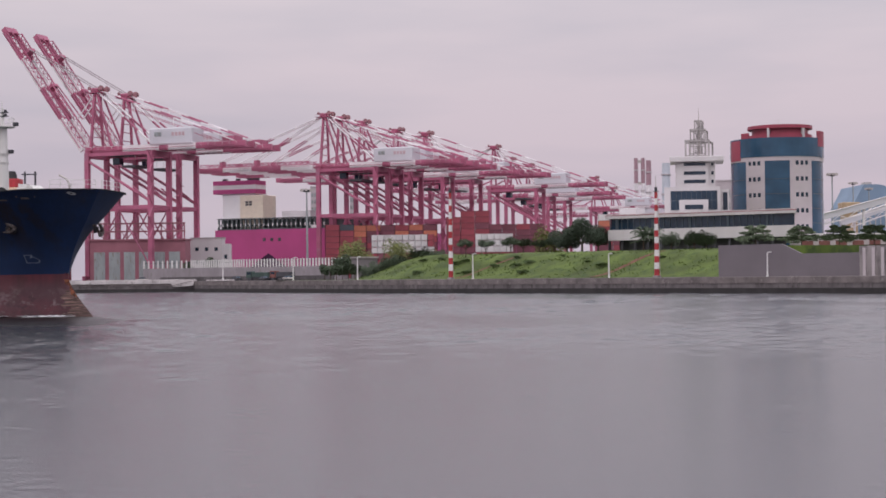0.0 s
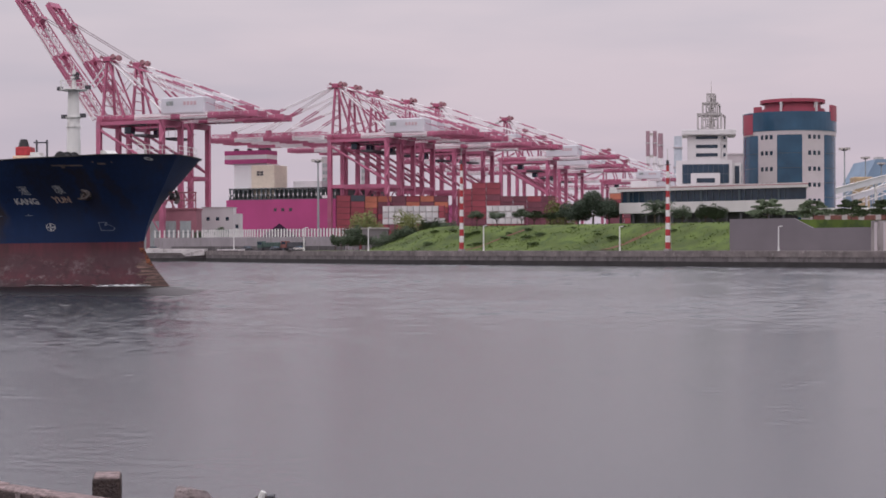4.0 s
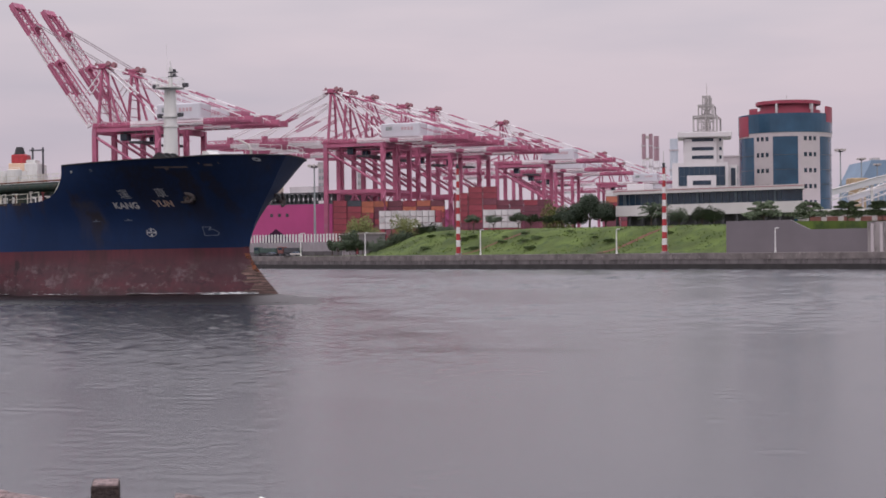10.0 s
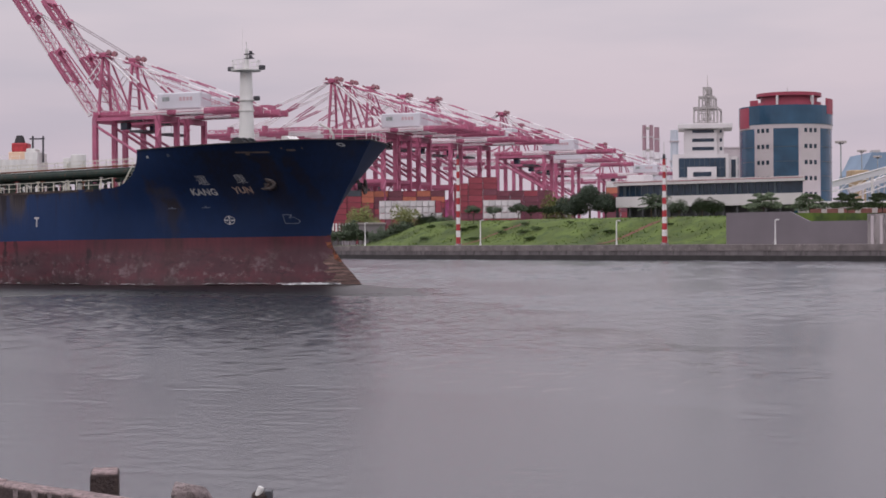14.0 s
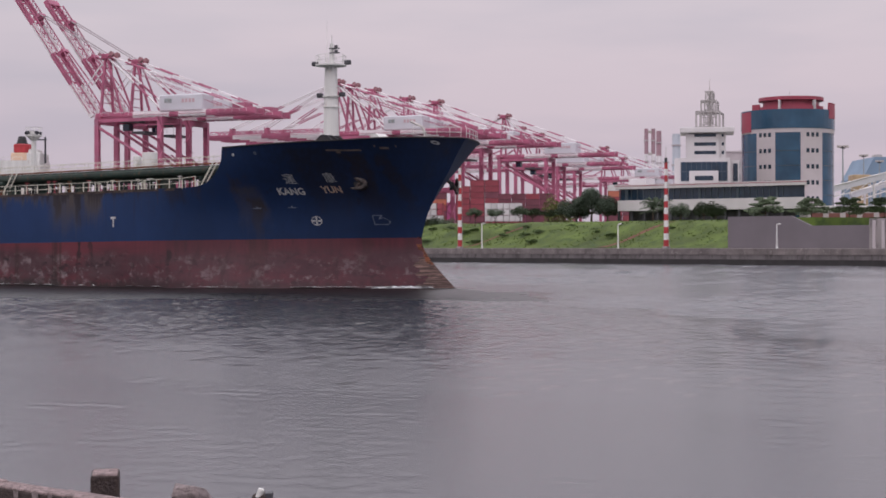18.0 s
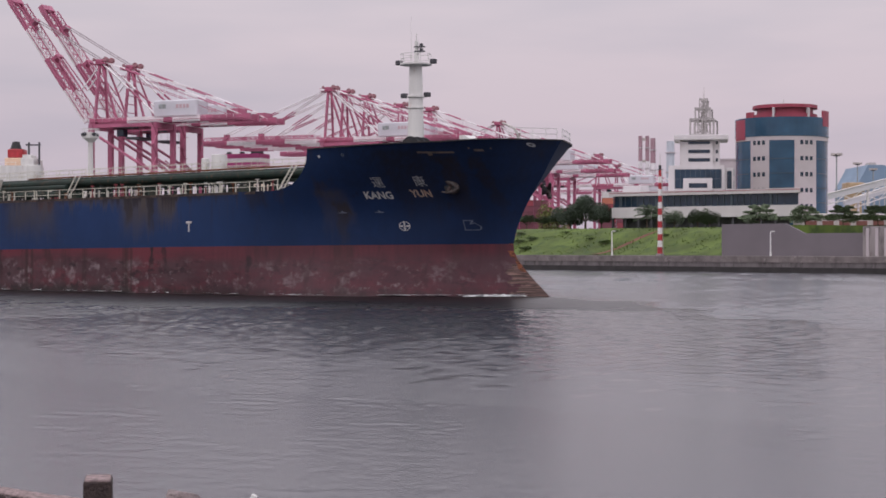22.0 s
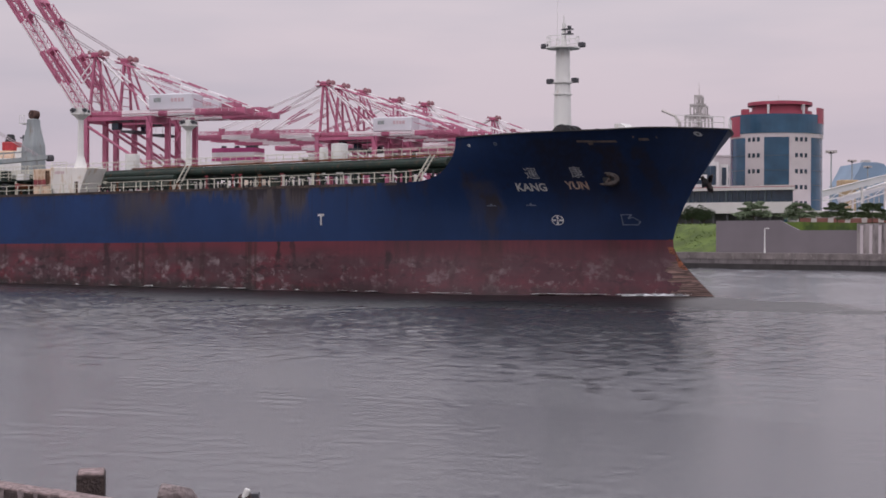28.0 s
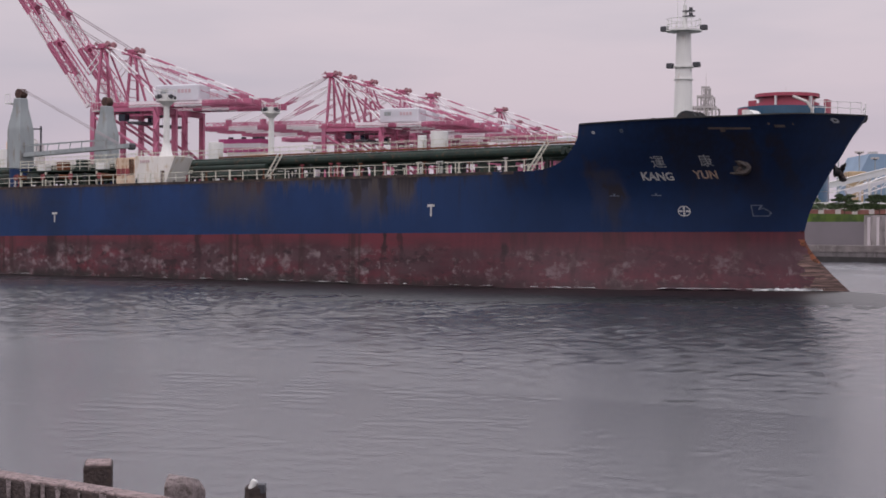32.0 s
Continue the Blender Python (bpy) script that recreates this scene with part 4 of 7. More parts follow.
def anchor(side, x, z, place=None):
    """A stockless anchor stowed in its pipe on the bow."""
    an = new("anchor")
    an.parent = tanker
    p = side_point(x, z, side)
    q = side_point(x + 0.4, z, side)
    out = Vector((q.y - p.y, p.x - q.x, 0)).normalized() * (1 if side < 0 else 1)
    if out.y * side < 0:
        out = -out
    an.location = Vector(place) if place else p + out * 0.35
    an.rotation_euler = (0, 0, math.atan2(out.y, out.x))
    bm = B()
    tube(bm, (-0.6, 0.1, 0.55), (0.15, -0.3, -0.4), 0.17, n=8)
    part("shank", bm, ANCHOR, an)
    bm = B()
    arc = [(-0.75, 0.68), (-0.15, 0.52), (0.55, 0.28), (0.85, -0.08), (0.45, -0.42), (-0.35, -0.52), (-1.0, -0.48)]
    for (y0, z0), (y1, z1), r0, r1 in zip(arc, arc[1:], (0.08, 0.17, 0.2, 0.22, 0.2, 0.17), (0.17, 0.2, 0.22, 0.2, 0.17, 0.06)):
        tube(bm, (0.1, y0, z0), (0.1, y1, z1), r0, r1, 7)
    part("crown_piece", bm, ANCHOR_PALE, an, "pale worn crown and flukes")
    for s in (-1, 1):
        bm = B()
        tube(bm, (0.12, 0.3, -0.05 + s * 0.3), (0.15, -0.35, -0.05 + s * 0.38), 0.16, 0.05, 6)
        part("fluke", bm, ANCHOR, an)
    bm = B()
    tube(bm, (-0.95 if side < 0 else -0.55, 0, 0.1), (-0.12, 0, 0.1), 0.85 if side < 0 else 0.4, 0.8 if side < 0 else 0.3, n=16)
    part("hawse_pipe", bm, HULL_DARK, an, "dark rusty hawse pipe rim")
    if side > 0:
        an.scale = (1.25, 1.25, 1.25)
    return tagged(an, "rusty stockless anchor in its hawse pipe")


anchor(-1, -7.27, 11.26)
anchor(1, -3.6, 10.4, (-1.6, 3.2, 11.0))


def mast():
    """White foremast with two lamp platforms."""
    m = new("foremast")
    m.parent = tanker
    m.location = (-16.5, 0, 14.2)
    bm = B()
    tube(bm, (0, 0, 0), (0, 0, 10.9), 0.98, 0.68, 20)
    part("column", bm, SHIP_WHITE, m, smooth=False)
    for z, r in ((10.7, 1.75), (6.0, 0.95), (7.2, 1.0)):
        part("platform", tube(B(), (0, 0, z), (0, 0, z + 0.14), r, n=16), SHIP_WHITE, m)
    for i in range(10):
        a, b = 2 * math.pi * i / 10, 2 * math.pi * (i + 1) / 10
        part("guard_post", tube(B(), (1.65 * math.cos(a), 1.65 * math.sin(a), 10.8), (1.65 * math.cos(a), 1.65 * math.sin(a), 11.9), 0.035, n=5), SHIP_WHITE, m)
    for z in (11.35, 11.9):
        ring = [Vector((1.65 * math.cos(2 * math.pi * i / 10), 1.65 * math.sin(2 * math.pi * i / 10), z)) for i in range(10)]
        part("guard_bar", sweep(B(), ring, 0.06, 0.06, True), SHIP_WHITE, m)
    for dx, dy, z in ((1.7, 0.9, 11.1), (-1.75, -0.7, 11.0), (1.1, 0.6, 7.5), (-1.2, -0.5, 7.4)):
        part("floodlight", bevelled(box(B(), dx - 0.32, dx + 0.32, dy - 0.28, dy + 0.28, z - 0.25, z + 0.25), 0.06), DARK_GREY, m, "dark floodlight")
    bm = B()
    tube(bm, (0.1, 0, 10.8), (0.1, 0, 13.3), 0.28, 0.2, 10)
    tube(bm, (0.1, 0, 13.3), (0.1, 0, 14.1), 0.06, n=6)
    tube(bm, (-0.9, 0.4, 10.8), (-0.9, 0.4, 16.2), 0.035, 0.015, 5)
    part("topmast", bm, SHIP_WHITE, m)
    for z in (12.1, 12.6):
        part("lamp_bracket", box(B(), -0.05, 1.1, -0.25, 0.25, z, z + 0.12), DARK_GREY, m)
        part("masthead_light", tube(B(), (0.75, 0, z + 0.12), (0.75, 0, z + 0.4), 0.2, n=10), DARK_GREY, m)


mast()


def bow_gear():
    """Windlasses, bitts, hatch, davit and the bow rail on the forecastle."""
    for x, y, s in ((-13.8, -3.5, 1.25), (-13.8, 3.5, 1.25), (-18.0, -2.5, 0.8), (-19.0, 2.5, 0.8)):
        w = new("windlass")
        w.parent = tanker
        w.location = (x, y, 14.2)
        bm = B()
        tube(bm, (0, -0.9 * s, 1.4), (0, 0.9 * s, 1.4), 0.75 * s, n=14)
        for k in (-0.9, 0, 0.9):
            tube(bm, (0, k * s - 0.06, 1.4), (0, k * s + 0.06, 1.4), 1.0 * s, n=16)
        part("drum", bm, HULL_DARK, w)
        part("winch_bed", box(B(), -0.9 * s, 0.9 * s, -1.2 * s, 1.2 * s, 0, 0.7), DECK_PAINT, w)
    ht = new("vent_box")
    ht.parent = tanker
    ht.location = (-8.2, -1.2, 14.3)
    bm = B()
    prism_pts = [(-1.1, 0), (1.1, 0), (1.1, 1.5), (-0.4, 2.6), (-1.1, 2.6)]
    a = [bm.verts.new((u, -0.9, v)) for u, v in prism_pts]
    b = [bm.verts.new((u, 0.9, v)) for u, v in prism_pts]
    bm.faces.new(a)
    bm.faces.new(b[::-1])
    for i in range(5):
        bm.faces.new((a[i], b[i], b[(i + 1) % 5], a[(i + 1) % 5]))
    part("casing", bm, SHIP_WHITE, ht, "white slanted hatch casing")
    dv = new("davit")
    dv.parent = tanker
    dv.location = (-3.0, -0.5, 14.5)
    bm = B()
    tube(bm, (0, 0, 0), (0, 0, 2.3), 0.16, n=8)
    tube(bm, (0, 0, 2.3), (-0.5, 0, 3.0), 0.15, n=8)
    tube(bm, (-0.5, 0, 3.0), (-1.9, 0, 3.6), 0.13, n=8)
    part("arm", bm, STEEL_PALE, dv)
    rl = new("bow_rail")
    rl.parent = tanker
    xs = [-0.6, 0.0, 0.6, 1.2, 1.7]
    for sd in (-1, 1):
        pts = [side_point(x, rail_top(x), sd, -0.2) for x in xs]
        for p in pts:
            part("rail_post", tube(B(), p, p + Vector((0, 0, 1.15)), 0.035, n=5), SHIP_WHITE, rl)
        for h in (0.6, 1.15):
            part("rail_bar", sweep(B(), [p + Vector((0, 0, h)) for p in pts], 0.06, 0.06), SHIP_WHITE, rl)


bow_gear()


def deck_rails():
    """White rails along both sides of the main deck, post by post."""
    post_mesh = None
    for side in (-1, 1):
        rail = new("deck_rail")
        rail.parent = tanker
        tagged(rail, "white steel guard rail along the deck edge")
        x = -23.5
        prev = None
        count = 0
        while x > -128:
            base = Vector((x, side * (HALF - 0.25), main_deck(x) - 0.1 + (max(0, rail_top(x) - main_deck(x)))))
            if post_mesh is None:
                post_mesh = mesh_of("stanchion", tube(B(), (0, 0, 0), (0, 0, 1.15), 0.06, 0.05, 6), RAIL_WHITE)
            o = new("stanchion", post_mesh)
            o.parent, o.location = rail, base
            x -= 1.95
        for h in (0.58, 1.13):
            bm = B()
            pts = [Vector((xx, side * (HALF - 0.25), main_deck(xx) - 0.1 + h + max(0, rail_top(xx) - main_deck(xx)))) for xx in (-23.5, -25, -27, -60, -95, -127)]
            sweep(bm, pts, 0.06, 0.06)
            part("rail_bar", bm, RAIL_WHITE, rail)


deck_rails()


def deck_gear():
    """Cargo pipes on their supports, catwalk, valves, vents and ladders amidships."""
    run = new("cargo_pipes")
    run.parent = tanker
    tagged(run, "dark green cargo pipes along the tank deck")
    for y, z, r in ((-6.0, 13.25, 0.42), (-5.1, 13.3, 0.30), (-3.6, 13.2, 0.34), (-2.6, 13.15, 0.30), (-4.4, 13.75, 0.2), (2.4, 13.1, 0.34), (3.4, 13.1, 0.3)):
        part("pipe", tube(B(), (-26.5, y, z + 0.1), (-128, y, z - 0.75), r, n=10), PIPE_GREEN, run)
    for y, z in ((-7.0, 12.55), (-6.6, 12.0), (-8.0, 11.7)):
        part("pipe", tube(B(), (-64, y, z - 0.1), (-128, y, z - 0.75), 0.34, n=10), PIPE_GREEN, run)
    sup = None
    for i in range(38):
        x = -28 - 2.6 * i
        if sup is None:
            sup = (mesh_of("support_post", box(B(), -0.09, 0.09, -0.09, 0.09, -0.2, 1.5), HULL_DARK),
                   mesh_of("support_beam", box(B(), -0.1, 0.1, -2.4, 2.4, 1.35, 1.5), PIPE_GREEN))
        for y in (-6.5, -5.5, -1.9, 1.6, 4.2):
            o = new("support_post", sup[0])
            o.parent, o.location = run, (x, y, main_deck(x) + 0.1)
        o = new("support_beam", sup[1])
        o.parent, o.location = run, (x, -4.2, main_deck(x) + 0.1)
    cw = new("catwalk")
    cw.parent = tanker
    tagged(cw, "raised steel catwalk with white hand rails")
    bm = B()
    beam(bm, (-21, 0.2, 14.2), (-128, 0.2, 13.3), 1.6, 0.22)
    part("walkway", bm, PIPE_GREEN, cw)
    rail_post = mesh_of("catwalk_post", tube(B(), (0, 0, 0), (0, 0, 1.15), 0.04, n=5), RAIL_WHITE)
    leg = mesh_of("catwalk_leg", box(B(), -0.12, 0.12, -0.5, 0.5, -2.9, 0), PIPE_GREEN)
    for i in range(44):
        x = -22 - 2.4 * i
        z = 14.3 + 0.0084 * (x + 21)
        for y in (-0.6, 1.0):
            o = new("catwalk_post", rail_post)
            o.parent, o.location = cw, (x, y, z)
        if i % 3 == 0:
            o = new("catwalk_leg", leg)
            o.parent, o.location = cw, (x, 0.2, z)
    for y in (-0.6, 1.0):
        for h in (0.6, 1.12):
            part("hand_rail", tube(B(), (-22, y, 14.3 + h), (-126, y, 13.43 + h), 0.03, n=5), RAIL_WHITE, cw)
    # rusty dark guard bar over the pipes
    part("guard_bar", tube(B(), (-22, -6.0, 14.15), (-72, -6.0, 13.65), 0.10, n=6), RUST, run)
    rnd = random.Random(11)
    for i in range(190):
        x, y = rnd.uniform(-122, -27), rnd.choice((-8.5, -7.4, -6.3, -9.5, -10.5, 6.5, 8.0))
        v = new("deck_valve")
        v.parent = tanker
        v.location = (x, y, main_deck(x) + 0.1)
        h = rnd.uniform(0.7, 1.6)
        bm = B()
        tube(bm, (0, 0, 0), (0, 0, h), 0.085, n=8)
        tube(bm, (0, 0, h), (0, 0, h + 0.10), 0.24, n=10)
        tube(bm, (0, 0, 0.2), (0, 0, 0.3), 0.20, n=8)
        part("valve_body", bm, rnd.choice((RAIL_WHITE, RAIL_WHITE, STEEL_PALE, PIPE_GREEN, PIPE_GREEN, PIPE_GREEN, HULL_DARK, HULL_DARK, RUST, PANEL_RED)), v)
    for x, y in ((-34, -8), (-47, -9), (-61, -8), (-90, -9), (-110, -8.5), (-41, 7), (-72, 8)):
        v = new("tank_hatch")
        v.parent = tanker
        v.location = (x, y, main_deck(x) + 0.05)
        bm = B()
        tube(bm, (0, 0, 0), (0, 0, 0.9), 0.75, n=14)
        tube(bm, (0, 0, 0.9), (0, 0, 1.02), 0.9, n=14)
        part("coaming", bm, PIPE_GREEN, v)
    for x, y in ((-29.8, -7.2), (-64.4, -6.8)):
        v = new("stairs")
        v.parent = tanker
        v.location = (x, y, main_deck(x))
        for sgn in (-0.35, 0.35):
            part("stringer", beam(B(), (0, sgn, 0.1), (2.2, sgn, 3.1), 0.07, 0.15), RAIL_WHITE, v)
        for k in range(8):
            part("tread", box(B(), 0.2 + k * 0.25, 0.5 + k * 0.25, -0.35, 0.35, 0.35 + k * 0.345, 0.39 + k * 0.345), STEEL_PALE, v)
    for x, y, r, h in ((-46.2, 0.9, 0.95, 2.2), (-48.9, 1.4, 0.5, 1.9), (-79.0, 0.9, 0.9, 2.2)):
        vb = new("vent_house")
        vb.parent = tanker
        vb.location = (x, y, 14.0 + 0.0084 * (x + 46))
        part("housing", bevelled(tube(B(), (0, 0, 0), (0, 0, h), r, n=18), 0.05), SHIP_WHITE, vb, "white cylindrical vent")
        part("vent_stem", tube(B(), (0, 0, -2.8), (0, 0, 0), r * 0.42, n=10), SHIP_WHITE, vb)


deck_gear()


def manifold_platform():
    """Railed pipe platform between the deck house and the cranes, with drip trays and valves."""
    m = new("manifold_platform")
    m.parent = tanker
    m.location = (-92, -8.6, main_deck(-92))
    tagged(m, "railed manifold platform with pipes and valves")
    part("platform_deck", box(B(), -9, 9, -1.6, 1.6, 1.9, 2.05), PIPE_GREEN, m)
    for x in (-8.8, -4.4, 0, 4.4, 8.8):
        for y in (-1.5, 1.5):
            part("platform_leg", box(B(), x - 0.1, x + 0.1, y - 0.1, y + 0.1, 0, 1.9), RAIL_WHITE, m)
    for k in range(13):
        for y in (-1.5, 1.5):
            part("platform_post", tube(B(), (-9 + 1.5 * k, y, 2.05), (-9 + 1.5 * k, y, 3.2), 0.045, n=5), RAIL_WHITE, m)
    for y in (-1.5, 1.5):
        for z in (2.45, 2.85, 3.2):
            part("platform_rail", tube(B(), (-9, y, z), (9, y, z), 0.045, n=5), RAIL_WHITE, m)
    for k in range(7):
        x = -7.5 + 2.4 * k
        part("manifold_pipe", tube(B(), (x, 6, 1.2), (x, -3.4, 1.2), 0.28, n=10), PIPE_GREEN if k % 3 else RUST, m)
        part("flange", tube(B(), (x, -3.4, 1.2), (x, -3.55, 1.2), 0.36, n=12), HULL_DARK if k % 2 else PANEL_RED, m)
    for k in range(5):
        part("locker", bevelled(box(B(), -8 + 3.4 * k, -6.6 + 3.4 * k, 0.3, 1.3, 2.05, 2.9 + 0.25 * (k % 3)), 0.04), (SHIP_WHITE, RUST, PIPE_GREEN)[k % 3], m)
    part("stair", beam(B(), (9.2, -0.8, 2.0), (11.6, -0.8, 0.1), 0.7, 0.12), RAIL_WHITE, m)


manifold_platform()


def side_house(side):
    """White rusty deck house with a lamp mast, one on each side amidships."""
    h = new("manifold_house")
    h.parent = tanker
    h.location = (-78.2 if side < 0 else -80.4, side * 10.2, main_deck(-78) - 0.1)
    tagged(h, "white deck house with rust stains and lamp mast")
    bm = B()
    prof = [(-1.5, 0), (3.3, 0), (3.9, 1.4), (4.8, 3.2), (-1.5, 3.35)]
    f = [bm.verts.new((u, -1.5, v)) for u, v in prof]
    g = [bm.verts.new((u, 1.5, v)) for u, v in prof]
    bm.faces.new(f)
    bm.faces.new(g[::-1])
    for i in range(5):
        bm.faces.new((f[i], g[i], g[(i + 1) % 5], f[(i + 1) % 5]))
    bevelled(bm, 0.06)
    part("house_wall", bm, HOUSE_STAINED, h, "white wall with cream rust wash")
    part("corner_rust", box(B(), 2.6, 3.2, -1.53, -1.505, 0.0, 1.6), DIRT_RUST, h, "brown rust stain")
    part("rusty_locker", bevelled(box(B(), -4.6, -1.55, -1.4, 1.4, 0.0, 3.2), 0.05), RUST if side > 0 else HOUSE_CREAM, h, "rust-stained cream locker")
    for k in range(3):
        part("locker_door", bevelled(box(B(), -4.45 + k * 0.72, -3.83 + k * 0.72, -1.47, -1.41, 1.15 + 0.12 * (k % 2), 1.95), 0.02), PANEL_RED, h, "faded red locker door")
    part("rust_patch", box(B(), -2.5, -1.75, -1.43, -1.402, 1.2, 3.0), DIRT_RUST, h, "brown rust stain")
    part("roof_rail", beam(B(), (-1.4, -1.4, 3.9), (1.2, -1.4, 3.9), 0.05), RAIL_WHITE, h)
    for k in range(4):
        part("rail_post", beam(B(), (-1.4 + k * 0.86, -1.4, 3.3), (-1.4 + k * 0.86, -1.4, 3.9), 0.05), RAIL_WHITE, h)
    part("bollard", tube(B(), (-0.9, -1.8, 0), (-0.9, -1.8, 0.8), 0.12, n=8), DARK_GREY, h)
    bm = B()
    tube(bm, (2.0, 0, 3.3), (2.0, 0, 9.3), 0.40, 0.32, 12)
    part("lamp_column", bm, SHIP_WHITE, h)
    part("column_foot", tube(B(), (2.0, 0, 3.3), (2.0, 0, 4.6), 0.75 if side < 0 else 0.5, 0.42, 12), SHIP_WHITE, h)
    part("platform_bracket", tube(B(), (2.0, 0, 8.9), (2.0, 0, 9.5), 0.35, 0.95, 14), SHIP_WHITE, h)
    part("lamp_platform", tube(B(), (2.0, 0, 9.5), (2.0, 0, 9.7), 1.15, 1.15, 16), SHIP_WHITE, h, "round white lamp platform")
    part("lamp_drum", tube(B(), (2.0, 0, 9.75), (2.0, 0, 10.3), 0.75, 0.7, 12), SHIP_WHITE, h)
    for i in range(8):
        a = 2 * math.pi * i / 8
        part("rail_post", tube(B(), (2.0 + 1.1 * math.cos(a), 1.1 * math.sin(a), 9.75), (2.0 + 1.1 * math.cos(a), 1.1 * math.sin(a), 10.75), 0.03, n=5), SHIP_WHITE, h)
    part("platform_rail", sweep(B(), [(2.0 + 1.1 * math.cos(math.pi * i / 4), 1.1 * math.sin(math.pi * i / 4), 10.75) for i in range(9)], 0.06, 0.06), SHIP_WHITE, h)
    for a in (200, 270, 340, 90):
        u, v = math.cos(radians(a)), math.sin(radians(a))
        part("lamp", tube(B(), (2.0 + 0.9 * u, 0.9 * v, 10.05), (2.0 + 1.3 * u, 1.3 * v, 9.95), 0.22, 0.26, 10), DARK_GREY, h, "dark round floodlight")
    bm = B()
    for k in range(5):
        box(bm, -0.6 + k * 0.32, -0.44 + k * 0.32, -1.57, -1.53, 2.55, 2.85)
    part("notice_bars", bm, CRANE_FADED, h, "row of small faded red marks")


side_house(-1)
side_house(1)


def hose_crane(y, jib):
    """Grey hydraulic hose crane with its jib stowed forward."""
    c = new("hose_crane")
    c.parent = tanker
    c.location = (-104.4, y, main_deck(-104))
    tagged(c, "grey pedestal deck crane with stowed jib")
    part("pedestal", tube(B(), (0, 0, 0), (0, 0, 2.6), 1.35, n=18), HULL_BLUE, c, "dark blue pedestal")
    bm = B()
    prev = None
    for z, w, d in ((2.6, 1.25, 1.2), (7.6, 1.2, 1.15), (10.2, 0.75, 0.7), (11.4, 0.65, 0.65)):
        ring = [bm.verts.new((sx * w, sy * d, z)) for sx, sy in ((-1, -1), (1, -1), (1, 1), (-1, 1))]
        if prev:
            for i in range(4):
                bm.faces.new((prev[i], prev[(i + 1) % 4], ring[(i + 1) % 4], ring[i]))
        else:
            bm.faces.new(ring[::-1])
        prev = ring
    bm.faces.new(prev)
    bevelled(bm, 0.12)
    part("crane_house", bm, SHIP_GREY, c)
    part("head", tube(B(), (0.1, -0.5, 11.95), (0.1, 0.5, 11.95), 0.62, n=12), HEAD_RUST, c, "rusty red sheave head")
    part("service_platform", box(B(), -1.9, -0.8, -0.9, 0.9, 10.7, 10.82), SHIP_WHITE, c)
    bm = B()
    for sx in (-1.85, -1.3, -0.85):
        for sy in (-0.85, 0.85):
            tube(bm, (sx, sy, 10.8), (sx, sy, 11.9), 0.03, n=5)
    tube(bm, (-1.85, -0.85, 11.9), (-0.85, -0.85, 11.9), 0.03, n=5)
    part("platform_rail", bm, SHIP_WHITE, c)
    if jib:
        x1 = 19.5
        for sy in (-0.55, 0.55):
            part("jib_chord", beam(B(), (1.2, sy, 4.3), (x1, sy * 0.5, 5.0), 0.35, 0.5), SHIP_GREY, c)
            part("jib_rail", beam(B(), (1.2, sy, 5.5), (x1 - 4, sy * 0.6, 5.8), 0.1, 0.1), SHIP_GREY, c)
        for k in range(9):
            u = k / 9
            p = Vector((1.4 + (x1 - 1.4) * u, -0.5, 4.5 + 0.7 * u))
            part("jib_tie", beam(B(), p, p + Vector((0, 1.0, 0)), 0.12), SHIP_GREY, c)
            part("jib_strut", beam(B(), p, p + Vector((0.2, 0, 0.9)), 0.08), SHIP_GREY, c)
        for dy in (-0.3, 0.3):
            part("luffing_wire", tube(B(), (0.5, dy, 12.4), (x1 - 1.5, dy, 5.0), 0.05, n=5), CABLE, c)
        part("hook_block", bevelled(box(B(), x1 - 0.5, x1 + 0.6, -0.35, 0.35, 4.5, 5.3), 0.2), DARK_GREY, c)


hose_crane(-7.2, True)
hose_crane(7.2, False)
# foam along the waterline
rnd = random.Random(21)
bm = B()
for _ in range(80):
    s = rnd.choice((rnd.uniform(2, 14), rnd.uniform(2, 120)))
    x = -s
    y = -half_breadth(x, 0.0) - rnd.uniform(0.05, 0.5)
    l, w = rnd.uniform(0.3, 1.3), rnd.uniform(0.08, 0.22)
    n = 7
    vs = [bm.verts.new((x + l * math.cos(2 * math.pi * i / n) * rnd.uniform(0.7, 1), y + w * math.sin(2 * math.pi * i / n), 0.22 + 0.06 * rnd.random())) for i in range(n)]
    bm.faces.new(vs)
tagged(part("bow_foam", bm, FOAM, tanker), "broken white foam along the waterline", kind="stuff")
# water stirred up along the side: calm close to the plating, choppy further out, sinking into the channel at its rim;
# the close band is coloured near-black for the hull's reflection
rng = np.random.default_rng(17)
xs = np.arange(112.0, -134.0, -0.3)
ds = np.concatenate([np.linspace(0, 20, 36), np.arange(20.4, 112, 0.33)])
side_at = np.array([half_breadth(float(x), 0.0) if x < 0 else 0.0 for x in xs]) - 0.3
X, D = np.meshgrid(xs, ds, indexing="ij")
Y = -(side_at[:, None] + D)
chop = np.zeros_like(X)
for L, w, p in zip(np.exp(rng.uniform(np.log(0.7), np.log(2.0), 60)), np.radians(250) + rng.normal(0, 0.85, 60), rng.uniform(0, 6.283, 60)):
    k = 2 * np.pi / L
    chop += np.sqrt(2 / 60) / k * np.sin(k * (X * np.cos(w) + Y * np.sin(w)) + p)
calm = np.clip((D - 8 - 7 * np.sin(X * 0.11) * np.sin(X * 0.043 + 1)) / 20, 0.45, 1) * np.clip((112 - D) / 70, 0, 1) * np.clip((D * 0.95 + 22 - X) / 18, 0.25, 1)
